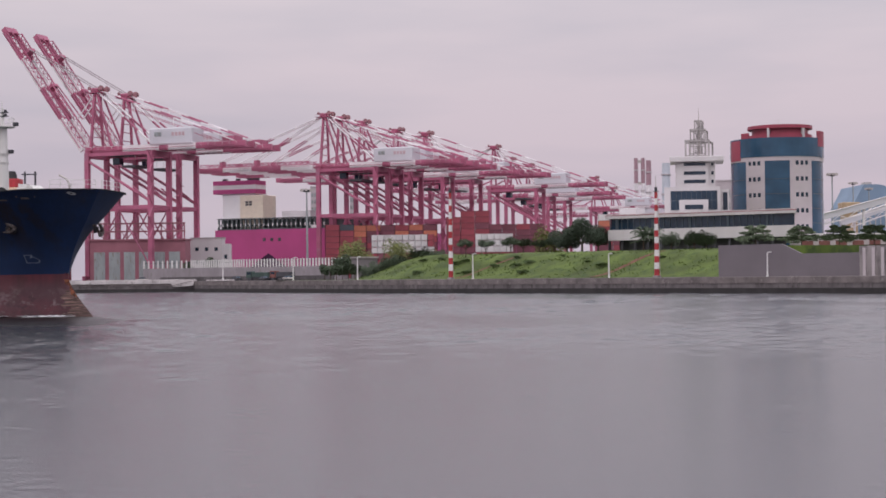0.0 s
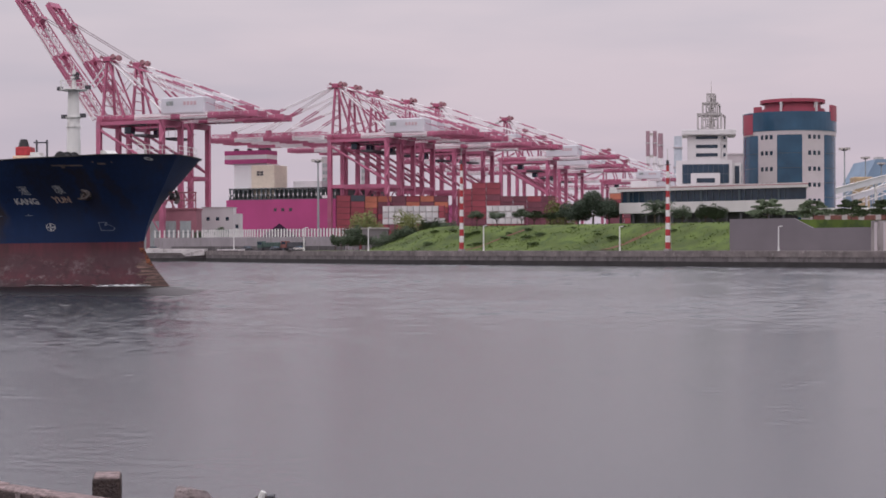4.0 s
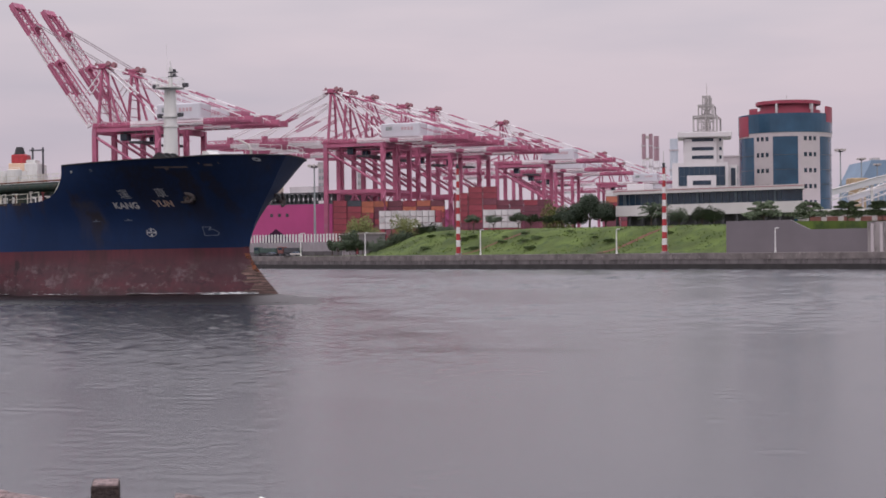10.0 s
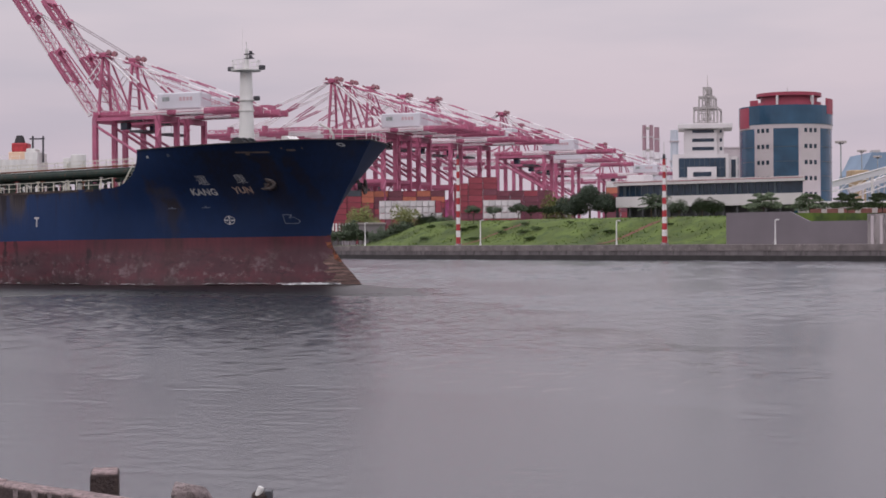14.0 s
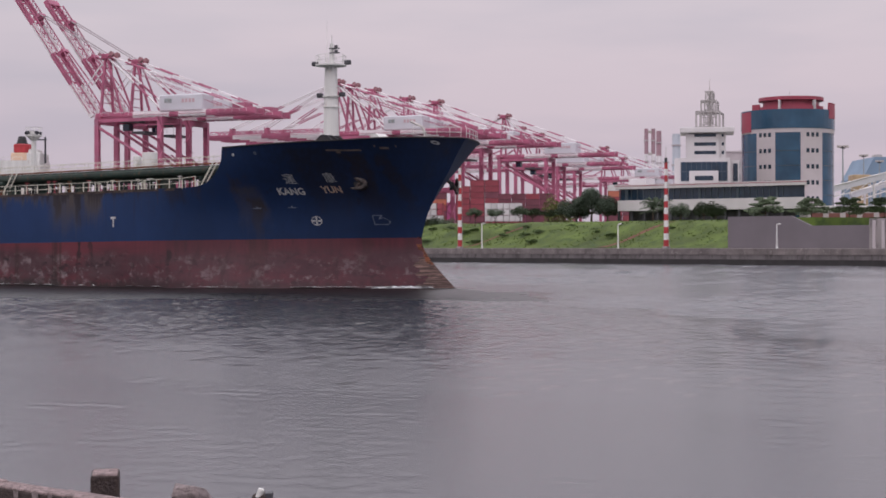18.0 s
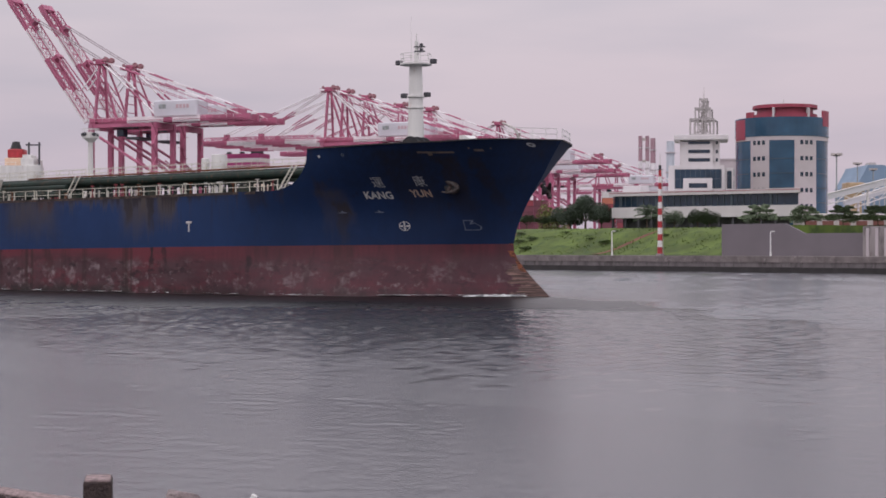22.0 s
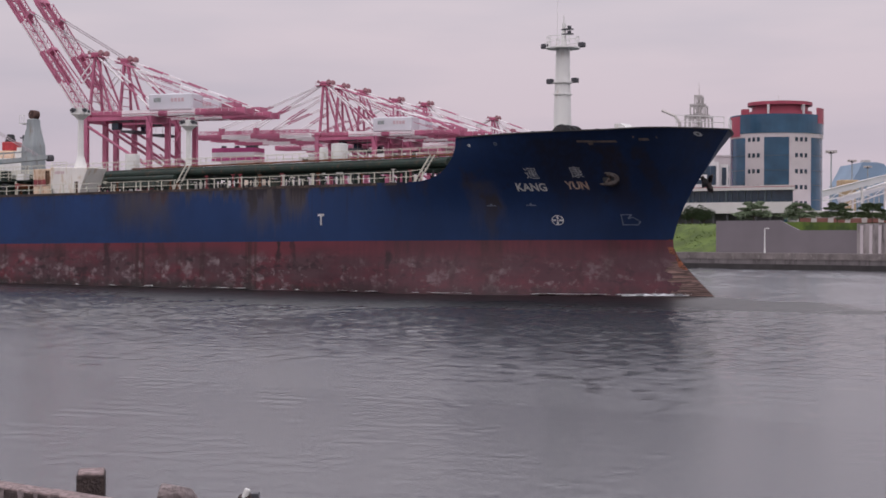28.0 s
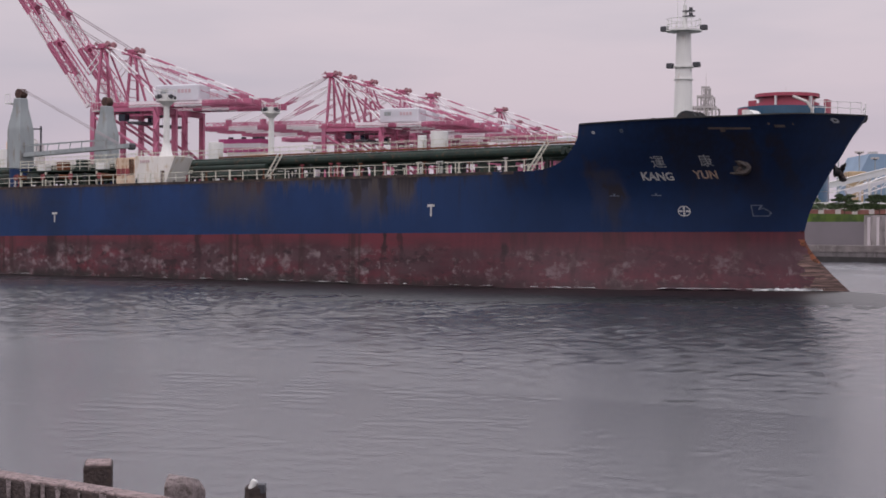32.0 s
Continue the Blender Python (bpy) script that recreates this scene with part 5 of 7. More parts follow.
rim = np.minimum(np.clip((112 - D) / 24, 0, 1), np.minimum(np.clip((112 - X) / 34, 0, 1), np.clip((X + 134) / 12, 0, 1)))
rim = np.where(X > 0, np.minimum(rim, np.clip((D + 14 - X - 5 * np.sin(X * 0.31) * np.sin(X * 0.13)) / 16, 0, 1)), rim)
Zw = 0.135 * chop * calm * rim + 0.08 * rim - 0.36 * (1 - rim)
bm = B()
grid = [[bm.verts.new((X[i, j], Y[i, j], Zw[i, j])) for j in range(len(ds))] for i in range(len(xs))]
for a, b in zip(grid, grid[1:]):
    for j in range(len(ds) - 1):
        f = bm.faces.new((a[j], b[j], b[j + 1], a[j + 1]))
        x = a[j].co.x
        # width of the painted hull reflection, widest towards the bow
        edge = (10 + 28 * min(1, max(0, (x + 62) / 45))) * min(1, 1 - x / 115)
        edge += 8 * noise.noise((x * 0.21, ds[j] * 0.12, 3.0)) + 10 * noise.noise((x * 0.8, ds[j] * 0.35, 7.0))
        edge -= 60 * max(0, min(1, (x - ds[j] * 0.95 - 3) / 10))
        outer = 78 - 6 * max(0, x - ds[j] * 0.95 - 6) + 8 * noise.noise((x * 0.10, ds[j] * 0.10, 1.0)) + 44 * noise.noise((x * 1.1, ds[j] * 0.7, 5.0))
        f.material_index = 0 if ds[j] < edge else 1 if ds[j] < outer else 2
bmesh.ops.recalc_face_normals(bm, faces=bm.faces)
part("wake_chop", bm, (WATER_REFLECT, WATER_CHOP, WATER), tanker, "choppy grey water stirred up along the hull, its dark reflection coloured in", smooth=True)
# the small curling bow wave
bm = B()
rows = []
for i in range(26):
    x = -1.6 - 0.20 * i
    swell = math.sin(math.pi * i / 25) ** 0.7 * (0.7 + 0.3 * math.sin(i * 1.9))
    b = half_breadth(x, 0.2)
    rows.append([(x, -b + 0.05, 0.16 + 0.18 * swell), (x, -b - 0.18 - 0.26 * swell, 0.12 + 0.13 * swell), (x, -b - 0.30 - 0.6 * swell, 0.0)])
part("bow_wave", sheet(bm, rows), FOAM, tanker, "white curl of foam at the bow", smooth=True)


# ---- container port: ship-to-shore cranes ----
def sts_crane(name, raised):
    """Ship-to-shore gantry crane: x=0 at the waterside legs, the boom towards -x, rails along y."""
    c = thing(name, "red and white ship-to-shore container crane with %s boom" % ("a raised" if raised else "a lowered"), "harbour crane", group="container cranes")
    W2, GA, HB, HA = 6.5, 28.0, 49.2, 74.0
    for y in (-W2, W2):
        for x in (0, GA):
            part("leg", beam(B(), (x, y, 1.6), (x, y, HB), 1.5, 1.9), CRANE_RED, c)
            bg = part("bogie", bevelled(box(B(), x - 0.7, x + 0.7, y - 3.2, y + 3.2, 0.5, 2.2), 0.15), CRANE_RED, c)
            for k in (-2.4, -0.8, 0.8, 2.4):
                part("wheel", tube(B(), (x - 0.4, y + k, 0.4), (x + 0.4, y + k, 0.4), 0.4, n=10), DARK_GREY, bg)
        part("diagonal", tube(B(), (0, y, HB - 3), (GA, y, 30), 0.55, n=8), CRANE_RED, c)
        part("portal_beam", beam(B(), (0, y, 28), (GA, y, 28), 1.0, 1.5), CRANE_RED, c)
        for p, q in (((0, 5), (14, 27)), ((28, 5), (14, 27)), ((GA, 30), (20, 36))):
            part("brace", tube(B(), (p[0], y, p[1]), (q[0], y, q[1]), 0.28, n=6), CRANE_RED, c)
        part("top_beam", beam(B(), (0, y, HB - 0.8), (GA, y, HB - 0.8), 1.0, 1.3), CRANE_RED, c)
    for x in (0, GA):
        part("sill_beam", beam(B(), (x, -W2, 4.0), (x, W2, 4.0), 1.2, 1.8), CRANE_RED, c)
        part("cross_beam", beam(B(), (x, -W2, HB - 1.0), (x, W2, HB - 1.0), 1.3, 2.2), CRANE_RED, c)
        part("cross_beam", beam(B(), (x, -W2, 28), (x, W2, 28), 1.0, 1.4), CRANE_RED, c)
    # main girders in painted lengths
    for y in (-3.2, 3.2):
        for x0, x1, m in ((-3, 14, CRANE_RED), (14, 30, CRANE_WHITE), (30, 34, CRANE_RED), (34, 46, CRANE_WHITE), (46, 67, CRANE_RED)):
            part("girder", beam(B(), (x0, y, HB + 1.3), (x1, y, HB + 1.3), 1.1, 2.4), m, c)
        part("walkway", beam(B(), (-3, y * 1.5, HB + 1.0), (66, y * 1.5, HB + 1.0), 0.9, 0.15), CRANE_RED, c)
    for x in range(0, 67, 6):
        part("girder_tie", beam(B(), (x, -3.2, HB + 0.4), (x, 3.2, HB + 0.4), 0.5), CRANE_RED, c)
    bm = B()
    for k in range(23):
        x = -2 + 3 * k
        for y in (-5.1, 5.1):
            tube(bm, (x, y, HB + 1), (x, y, HB + 2.2), 0.05, n=4)
    for y in (-5.1, 5.1):
        tube(bm, (-2, y, HB + 2.2), (64, y, HB + 2.2), 0.06, n=4)
    part("walkway_rail", bm, CRANE_WHITE, c)
    # machinery house and cabins
    house = part("machinery_house", bevelled(box(B(), 26, 45, -4.3, 4.3, HB + 2.0, HB + 8.4), 0.5), HOUSE_WHITE, c, "pale grey machinery house")
    part("sign_panel", box(B(), 28.5, 31.6, -4.42, -4.33, HB + 5.2, HB + 6.8), SHIP_GREY, house, "grey painted emblem")
    for k in range(4):
        part("number_bar", box(B(), 36 + k * 1.5, 37.0 + k * 1.5, -4.42, -4.33, HB + 5.2, HB + 6.6), CRANE_FADED, house, "faded red painted mark")
    part("rear_house", box(B(), 57, 62, -3.2, 3.2, HB + 2.7, HB + 4.4), CRANE_RED, c)
    part("cabin", bevelled(box(B(), 8, 11, -1.6, 1.6, HB - 4.6, HB - 1.8), 0.2), GLASS_DARK, c, "glazed driver's cabin")
    part("trolley", box(B(), 7, 15, -2.9, 2.9, HB - 1.4, HB - 0.2), DARK_GREY, c)
    part("spreader", box(B(), 15, 21, -6, 6, HB - 6.0, HB - 5.2), DARK_GREY, c)
    bm = B()
    for x in (15.6, 20.4):
        for y in (-2.5, 2.5):
            tube(bm, (x, y, HB - 5.2), (x, y, HB - 0.4), 0.07, n=4)
    part("hoist_rope", bm, CABLE, c)
    # stair tower on the landside leg
    bm = B()
    for k in range(8):
        z0, z1 = 16 + k * 4.1, 20.1 + k * 4.1
        y0, y1 = (W2 + 1, W2 + 4) if k % 2 else (W2 + 4, W2 + 1)
        beam(bm, (GA + 1.6, -y0, z0), (GA + 1.6, -y1, z1), 0.5, 0.2)
        beam(bm, (GA + 0.6, -y1, z1), (GA + 2.6, -y1, z1), 0.9, 0.15)
    part("stair_tower", bm, CRANE_RED, c)
    # apex frame and stays
    for y in (-3.4, 3.4):
        part("apex_leg", beam(B(), (0, y * 1.3, HB), (0.5, y * 0.5, HA - 1), 0.9), CRANE_RED, c)
        part("apex_leg", beam(B(), (9.5, y * 1.2, HB + 2), (1.2, y * 0.5, HA - 1), 0.7), CRANE_RED, c)
        for k in range(4):
            p, q = Vector((1, y * 0.5, HA - 0.5)), Vector((27, y, HB + 2.6))
            part("inner_stay", tube(B(), p.lerp(q, k / 4), p.lerp(q, (k + 1) / 4), 0.42, n=7), (CRANE_WHITE, CRANE_WHITE, CRANE_RED, CRANE_WHITE)[k], c)
        p, q = Vector((1, y * 0.5, HA)), Vector((62, y, HB + 2.6))
        for k in range(7):
            part("backstay", tube(B(), p.lerp(q, k / 7), p.lerp(q, (k + 1) / 7), 0.25, n=6), (CRANE_WHITE, CRANE_RED)[k % 2], c)
        for k in (2, 3, 4, 5):
            u = p.lerp(q, k / 7)
            part("hanger", beam(B(), u, (u.x, u.y, u.z - 3.2), 0.16), CRANE_WHITE, c)
        # hand rail of the stair that climbs beside the stay
        part("stay_rail", tube(B(), p.lerp(q, 0.12) + Vector((0, 0, -3.0)), p.lerp(q, 0.86) + Vector((0, 0, -2.6)), 0.12, n=5), CRANE_RED, c)
    part("apex_head", bevelled(box(B(), -1.3, 2.4, -2.2, 2.2, HA - 1.2, HA + 0.5), 0.2), CRANE_RED, c)
    part("apex_platform", box(B(), -3.2, 4.2, -3.0, 3.0, HA - 1.4, HA - 1.2), CRANE_RED, c)
    for y in (-2.9, 2.9):
        part("apex_rail", beam(B(), (-3.2, y, HA - 0.2), (4.2, y, HA - 0.2), 0.18), CRANE_RED, c)
        part("sheave", tube(B(), (3.4, y * 0.7 - 0.5, HA + 0.3), (3.4, y * 0.7 + 0.5, HA + 0.1), 1.1, n=14), SHEAVE, c, "dark red rope sheave")
        part("sheave", tube(B(), (-1.9, y * 0.7 - 0.3, HA + 0.6), (-1.9, y * 0.7 + 0.3, HA + 0.3), 0.6, n=12), SHEAVE, c, "dark red rope sheave")
    for k in range(6):
        z = HB + 3 + k * 3.4
        part("apex_tie", beam(B(), (0.1, -3.6 + k * 0.38, z), (0.1, 3.6 - k * 0.38, z), 0.3), CRANE_RED, c)
    # boom, built along -x and turned up where it is raised
    a = radians(53.5) if raised else 0.0
    hinge = Vector((-4.5, 0, HB + 1.2))

    def bp(x, y, z=0.0):
        return hinge + Vector((-x * math.cos(a) + z * math.sin(a), y, x * math.sin(a) + z * math.cos(a)))

    L = 60.0
    cuts = (0, 16, 31, 46, L)
    for y in (-3.2, 3.2):
        for k, (x0, x1) in enumerate(zip(cuts, cuts[1:])):
            part("boom_chord", beam(B(), bp(x0, y), bp(x1, y), 0.9, 1.9), (CRANE_WHITE, CRANE_RED)[k % 2], c)
    for k in range(12):
        x = 2 + k * 5
        part("boom_tie", beam(B(), bp(x, -3.2), bp(x, 3.2), 0.45), CRANE_RED, c)
    bm = B()
    for y in (-4.5, 4.5):
        beam(bm, bp(1, y, 0.4), bp(L - 1, y, 0.4), 0.6, 0.15)
        tube(bm, bp(1, y, 1.6), bp(L - 1, y, 1.6), 0.07, n=4)
    part("boom_walkway", bm, CRANE_RED, c)
    bm = B()
    for k in range(20):
        x = 1 + k * 2.9
        for y in (-3.2, 3.2):
            beam(bm, bp(x, y, 0.9), bp(x + 1.45, y, 2.6), 0.22)
            beam(bm, bp(x + 1.45, y, 2.6), bp(x + 2.9, y, 0.9), 0.22)
    for y in (-3.2, 3.2):
        beam(bm, bp(1, y, 2.6), bp(L - 2, y, 2.6), 0.3)
    part("boom_truss", bm, CRANE_RED, c)
    for x in (L - 12, L - 30):
        part("stay_bracket", beam(B(), bp(x, 0, 0.8), bp(x, 0, 4.2), 3.6, 1.3), CRANE_RED, c)
    part("boom_tip", beam(B(), bp(L - 1, 0, 0.3), bp(L + 1.5, 0, 0.3), 7.0, 2.2), CRANE_RED, c)
    top = Vector((0, 0, HA - 0.3))
    for y in (-1.8, 1.8):
        if raised:
            # the jointed stays hang folded between the apex and the boom
            knee = bp(12, y, 5.0)
            part("forestay", tube(B(), top + Vector((0, y, -2)), knee, 0.26, n=6), CRANE_WHITE, c)
            part("forestay", tube(B(), knee, bp(L - 30, y, 4.0), 0.26, n=6), CRANE_RED, c)
            part("boom_hoist_rope", tube(B(), top + Vector((0, y, 0.8)), bp(L - 12, y, 4.0), 0.20, n=5), CABLE, c)
        else:
            for x in (L - 12, L - 30):
                q = bp(x, y, 4.0)
                for k in range(4):
                    part("forestay", tube(B(), (top + Vector((0, y * 0.5, 0))).lerp(q, k / 4), (top + Vector((0, y * 0.5, 0))).lerp(q, (k + 1) / 4), 0.25, n=6), (CRANE_WHITE, CRANE_WHITE, CRANE_RED, CRANE_WHITE)[k], c)
    return c


YAW = radians(-22.6)


def crane_pose(x, y, k=1.0):
    return Matrix.Translation((x, y, Z_BANK)) @ Matrix.Rotation(YAW, 4, "Z")


first = sts_crane("sts_crane", True)
first.matrix_world = crane_pose(-129.22, 637)
copy_thing(first, crane_pose(-121.63, 657))
low = sts_crane("sts_crane", False)
low.matrix_world = crane_pose(-48.64, 745)
for x, y in ((-42.67, 761), (-33.80, 784), (-18.51, 829), (-3.89, 851), (34.71, 946), (48.49, 1050), (63.74, 1110), (122.69, 1265), (154.13, 1420)):
    copy_thing(low, crane_pose(x, y))


# ---- moored ships ----
def container_ship():
    s = thing("container_ship", "large magenta container ship moored stern-on at the berth", "ship")
    s.matrix_world = Matrix.Translation((-49.5, 752, 0)) @ Matrix.Rotation(YAW, 4, "Z")
    W = 57.0
    top = 26.52
    bm = B()
    rows = []
    for z, x0, x1, y0 in ((0.5, -W + 14, -14, 8), (3, -W + 8, -8, 4), (8, -W + 1.5, -1.5, 1.0), (12, -W, 0, 0), (top, -W, 0, 0)):
        rows.append([(x1, 280, z), (x1, y0, z), ((x0 + x1) / 2, y0 - 0.6, z), (x0, y0, z), (x0, 280, z)])
    sheet(bm, rows)
    part("hull_plating", bm, MAGENTA, s, "magenta hull")
    part("weather_deck", box(B(), -W + 0.1, -0.1, 1, 279, top - 1.2, top - 1.0), DARK_GREY, s)
    # dark band with posts across the stern, filled by one solid dark block
    lash_top = 31.98
    for k in range(24):
        x = -W + 1.0 + k * (W - 2) / 23
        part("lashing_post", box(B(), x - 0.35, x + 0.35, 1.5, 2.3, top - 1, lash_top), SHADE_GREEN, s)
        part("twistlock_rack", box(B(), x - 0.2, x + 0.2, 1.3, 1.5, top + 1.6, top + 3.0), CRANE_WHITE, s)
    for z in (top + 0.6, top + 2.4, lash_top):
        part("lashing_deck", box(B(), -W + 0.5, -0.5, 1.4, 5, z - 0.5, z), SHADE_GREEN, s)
    part("dark_block", box(B(), -W + 0.6, -0.6, 5, 60, top - 1, lash_top - 0.6), SHADE_GREEN, s, "dark solid block under the lashing deck")
    part("stern_logo", box(B(), -7.5, -4.0, 1.2, 1.3, top + 0.3, top + 1.6), CRANE_WHITE, s, "pale emblem")
    for k in range(3):
        part("stern_port", box(B(), -W * 0.5 - 3 + k * 4.0, -W * 0.5 - 1.6 + k * 4.0, -0.75, -0.55, top - 5.5, top - 4.0), DARK_GREY, s)
    # dark triangular plate set just off the stern plating
    bm = B()
    bm.faces.new([bm.verts.new(p) for p in ((-W * 0.5 - 11, -0.9, 8.2), (-W * 0.5 + 11, -0.9, 8.2), (-W * 0.5, -0.9, 15.5))])
    bmesh.ops.extrude_face_region(bm, geom=list(bm.faces))
    part("stern_triangle", bm, surface("stern_dark", (0.10, 0.03, 0.09)), s, "dark triangular plate on the stern")
    # accommodation block with wide bridge
    yb = 5.5
    house_top, bt = 43.69, 49.80
    part("accommodation", box(B(), -W + 1, -38.5, yb, yb + 12, top - 1, house_top), BRIGHT_WHITE, s, "white accommodation block")
    part("exhaust_casing", bevelled(box(B(), -46.4, -34.0, yb - 0.8, yb + 12, top - 1, house_top - 0.9), 0.3), surface("cream_casing", (0.78, 0.68, 0.56), var=0.06), s, "cream exhaust casing")
    for k in range(2):
        for j in range(2):
            part("window", box(B(), -43.3 + k * 1.9, -41.8 + k * 1.9, yb - 0.95, yb - 0.82, 38.0 + j * 1.15, 38.9 + j * 1.15), DARK_GREY, s)
    h3 = (bt - house_top) / 3
    for k, m in enumerate((MAGENTA, CRANE_WHITE, MAGENTA)):
        part("bridge_deck", box(B(), -W - 3.5, -37.8, yb - 1, yb + 9, house_top + h3 * k, house_top + h3 * (k + 1)), m, s)
    for x in (-57, -50, -44, -42, -40):
        part("bridge_gear", box(B(), x, x + 1.6, yb + 2, yb + 4, bt, bt + 1.2), DARK_GREY, s)
    part("funnel_casing", box(B(), -27, -12, 10, 20, top, 35.17), CRANE_WHITE, s, "white funnel casing")


container_ship()


def moored_freighter():
    """Superstructure and funnel of a ship lying behind the berth."""
    Y = 600
    x0, x1, zt = -162.51, -144.06, 37.72
    s = thing("moored_freighter", "moored ship with cream funnel casing and red funnel", "ship", Matrix.Translation((-155.34, Y, 0)))
    w = x1 - x0
    bm = B()
    sheet(bm, [[(-150, 8, z), (-148, 0, z), (8, 0, z), (22, 9, z), (8, 20, z), (-148, 20, z)] for z in (-2, 9.0)])
    part("hull_plating", bm, HULL_RED, s)
    part("weather_deck", prism(B(), [(-148, 0.1), (8, 0.1), (21, 9), (8, 19.9), (-148, 19.9)], 8.6, 9.0), DECK_PAINT, s)
    part("superstructure", box(B(), -16, 8.5, 2, 18, 9, zt - 2.2), SHIP_WHITE, s, "white superstructure")
    for k in range(4):
        part("window_band", box(B(), -15, 7.5, 1.88, 1.97, 12 + k * 3.4, 13 + k * 3.4), GLASS_DARK, s)
    part("funnel_casing", bevelled(box(B(), -3.0, 4.2, 6, 14, zt - 2.2, 38.55), 0.3), surface("cream", (0.70, 0.50, 0.36), var=0.08), s, "cream funnel casing")
    part("upper_bridge", bevelled(box(B(), 3.6, 8.4, 3, 17, zt - 2.2, zt + 0.6), 0.15), SHIP_WHITE, s, "white stepped upper bridge")
    part("compass_deck", bevelled(box(B(), 4.0, 7.2, 4, 12, zt + 0.6, zt + 1.9), 0.1), SHIP_WHITE, s)
    for k in range(6):
        part("rail_post", beam(B(), (-15 + k * 3.4, 2.2, zt - 2.2), (-15 + k * 3.4, 2.2, zt - 1.0), 0.15), SHIP_WHITE, s)
    part("rail_bar", beam(B(), (-15.2, 2.2, zt - 1.0), (2.2, 2.2, zt - 1.0), 0.14), SHIP_WHITE, s)
    fz0, fz1 = 38.55, 41.84
    part("funnel", bevelled(box(B(), -2.2, 3.6, 7, 13, fz0, fz1), 0.3), BAND_RED, s, "crimson funnel")
    part("funnel_top", bevelled(tube(B(), (0.2, 10, fz1 - 0.3), (0.2, 10, 44.71), 2.2, 1.3, 14), 0.2), HULL_DARK, s, "black funnel cap")
    for x in (5.2, 9.0):
        part("signal_post", beam(B(), (x, 9, zt - 3), (x, 9, 44.44), 0.6), DARK_GREY, s)
    part("signal_yard", beam(B(), (4.0, 9, 43.42), (9.5, 9, 43.42), 0.5), DARK_GREY, s)


moored_freighter()


# ---- containers ----
def container_meshes():
    """A ribbed body as one shell, and its corner frame."""
    bm = B()
    n = 24
    front = [(0.2 + 5.65 * k / n, 0.03 if (k // 1) % 2 else 0.10) for k in range(n + 1)]
    prism(bm, front + [(5.85, 2.4), (0.2, 2.4)], 0.15, 2.46)
    frame_bm = B()
    for x in (0, 5.87):
        for y in (0.0, 2.3):
            box(frame_bm, x, x + 0.19, y, y + 0.14, 0, 2.59)
    for z in (0, 2.45):
        for y in (0.0, 2.3):
            box(frame_bm, 0.19, 5.87, y + 0.01, y + 0.13, z, z + 0.14)
    return bm, frame_bm


body_bm, frame_bm = container_meshes()
body_src, frame_src = bpy.data.meshes.new("container_body"), bpy.data.meshes.new("container_frame")
body_bm.to_mesh(body_src)
frame_bm.to_mesh(frame_src)
MESHES = {}
for c, m in BOX_COLOURS.items():
    MESHES[c] = (body_src.copy(), frame_src.copy())
    MESHES[c][0].materials.append(m)
    MESHES[c][1].materials.append(FRAME_COLOURS[c])


def container(x, y, z, colour, turn):
    t = thing("container", "%s steel shipping container in a stack" % {"dark": "dark grey"}.get(colour, colour), "container",
              Matrix.Translation((x, y, z)) @ Matrix.Rotation(turn, 4, "Z"), group="container stacks")
    for nme, me in zip(("body", "corner_frame"), MESHES[colour]):
        o = new(nme, me)
        o.parent = t


rnd = random.Random(8)


def stack(x, y, turn, columns, across=False):
    """A row of columns side by side along the turn; each column is a string of colours from the ground up."""
    d = Vector((math.cos(turn), math.sin(turn), 0))
    for i, col in enumerate(columns):
        p = Vector((x, y, 0)) + d * ((2.6 if across else 6.25) * i)
        for k, ch in enumerate(col):
            container(p.x, p.y, Z_BANK + 2.59 * k, {"r": "red", "m": "maroon", "o": "orange", "w": "white", "d": "dark"}[ch], turn + (radians(90) if across else 0))


TURN = radians(-4)
# red stack beside the berth, white reefers end-on in front, mixed rows behind
stack(-46.76, 715, TURN, ["rrrrrrrrr", "rrmrrrrrd"])
stack(-23.43, 690, TURN, ["mrmrwww", "rmrmwww", "mrmrwww", "rmrmwww", "mrmrwww", "rmrmwww", "mrmrwww", "rmrmwww", "mrmrwww", "rrrrwrr"], True)
stack(-35.62, 728, TURN, ["rmrmrmroo", "mrmrmrmmo", "mrmrmrmmm", "rmrmrmmor", "mmrmrmmmo", "rmrmrmrom"])
stack(5.56, 712, TURN, ["rrrrmrrrrr", "rrrmmrrrrrr", "rrmrmrrrmrr"])
stack(19.96, 690, TURN, ["rrrrwww", "rrrrwww", "rrrrwww", "rrrrwww", "rrrrwww", "rrrrwww"], True)
stack(24.33, 735, TURN, ["mmmmmmmmm", "mmrmmmmmm", "mmmmmmmmr", "mrmmmmmmm"])
stack(69.86, 700, TURN, ["mrmrmrmrow", "mmrmrmmrrr", "rdrmrdrrdd"])


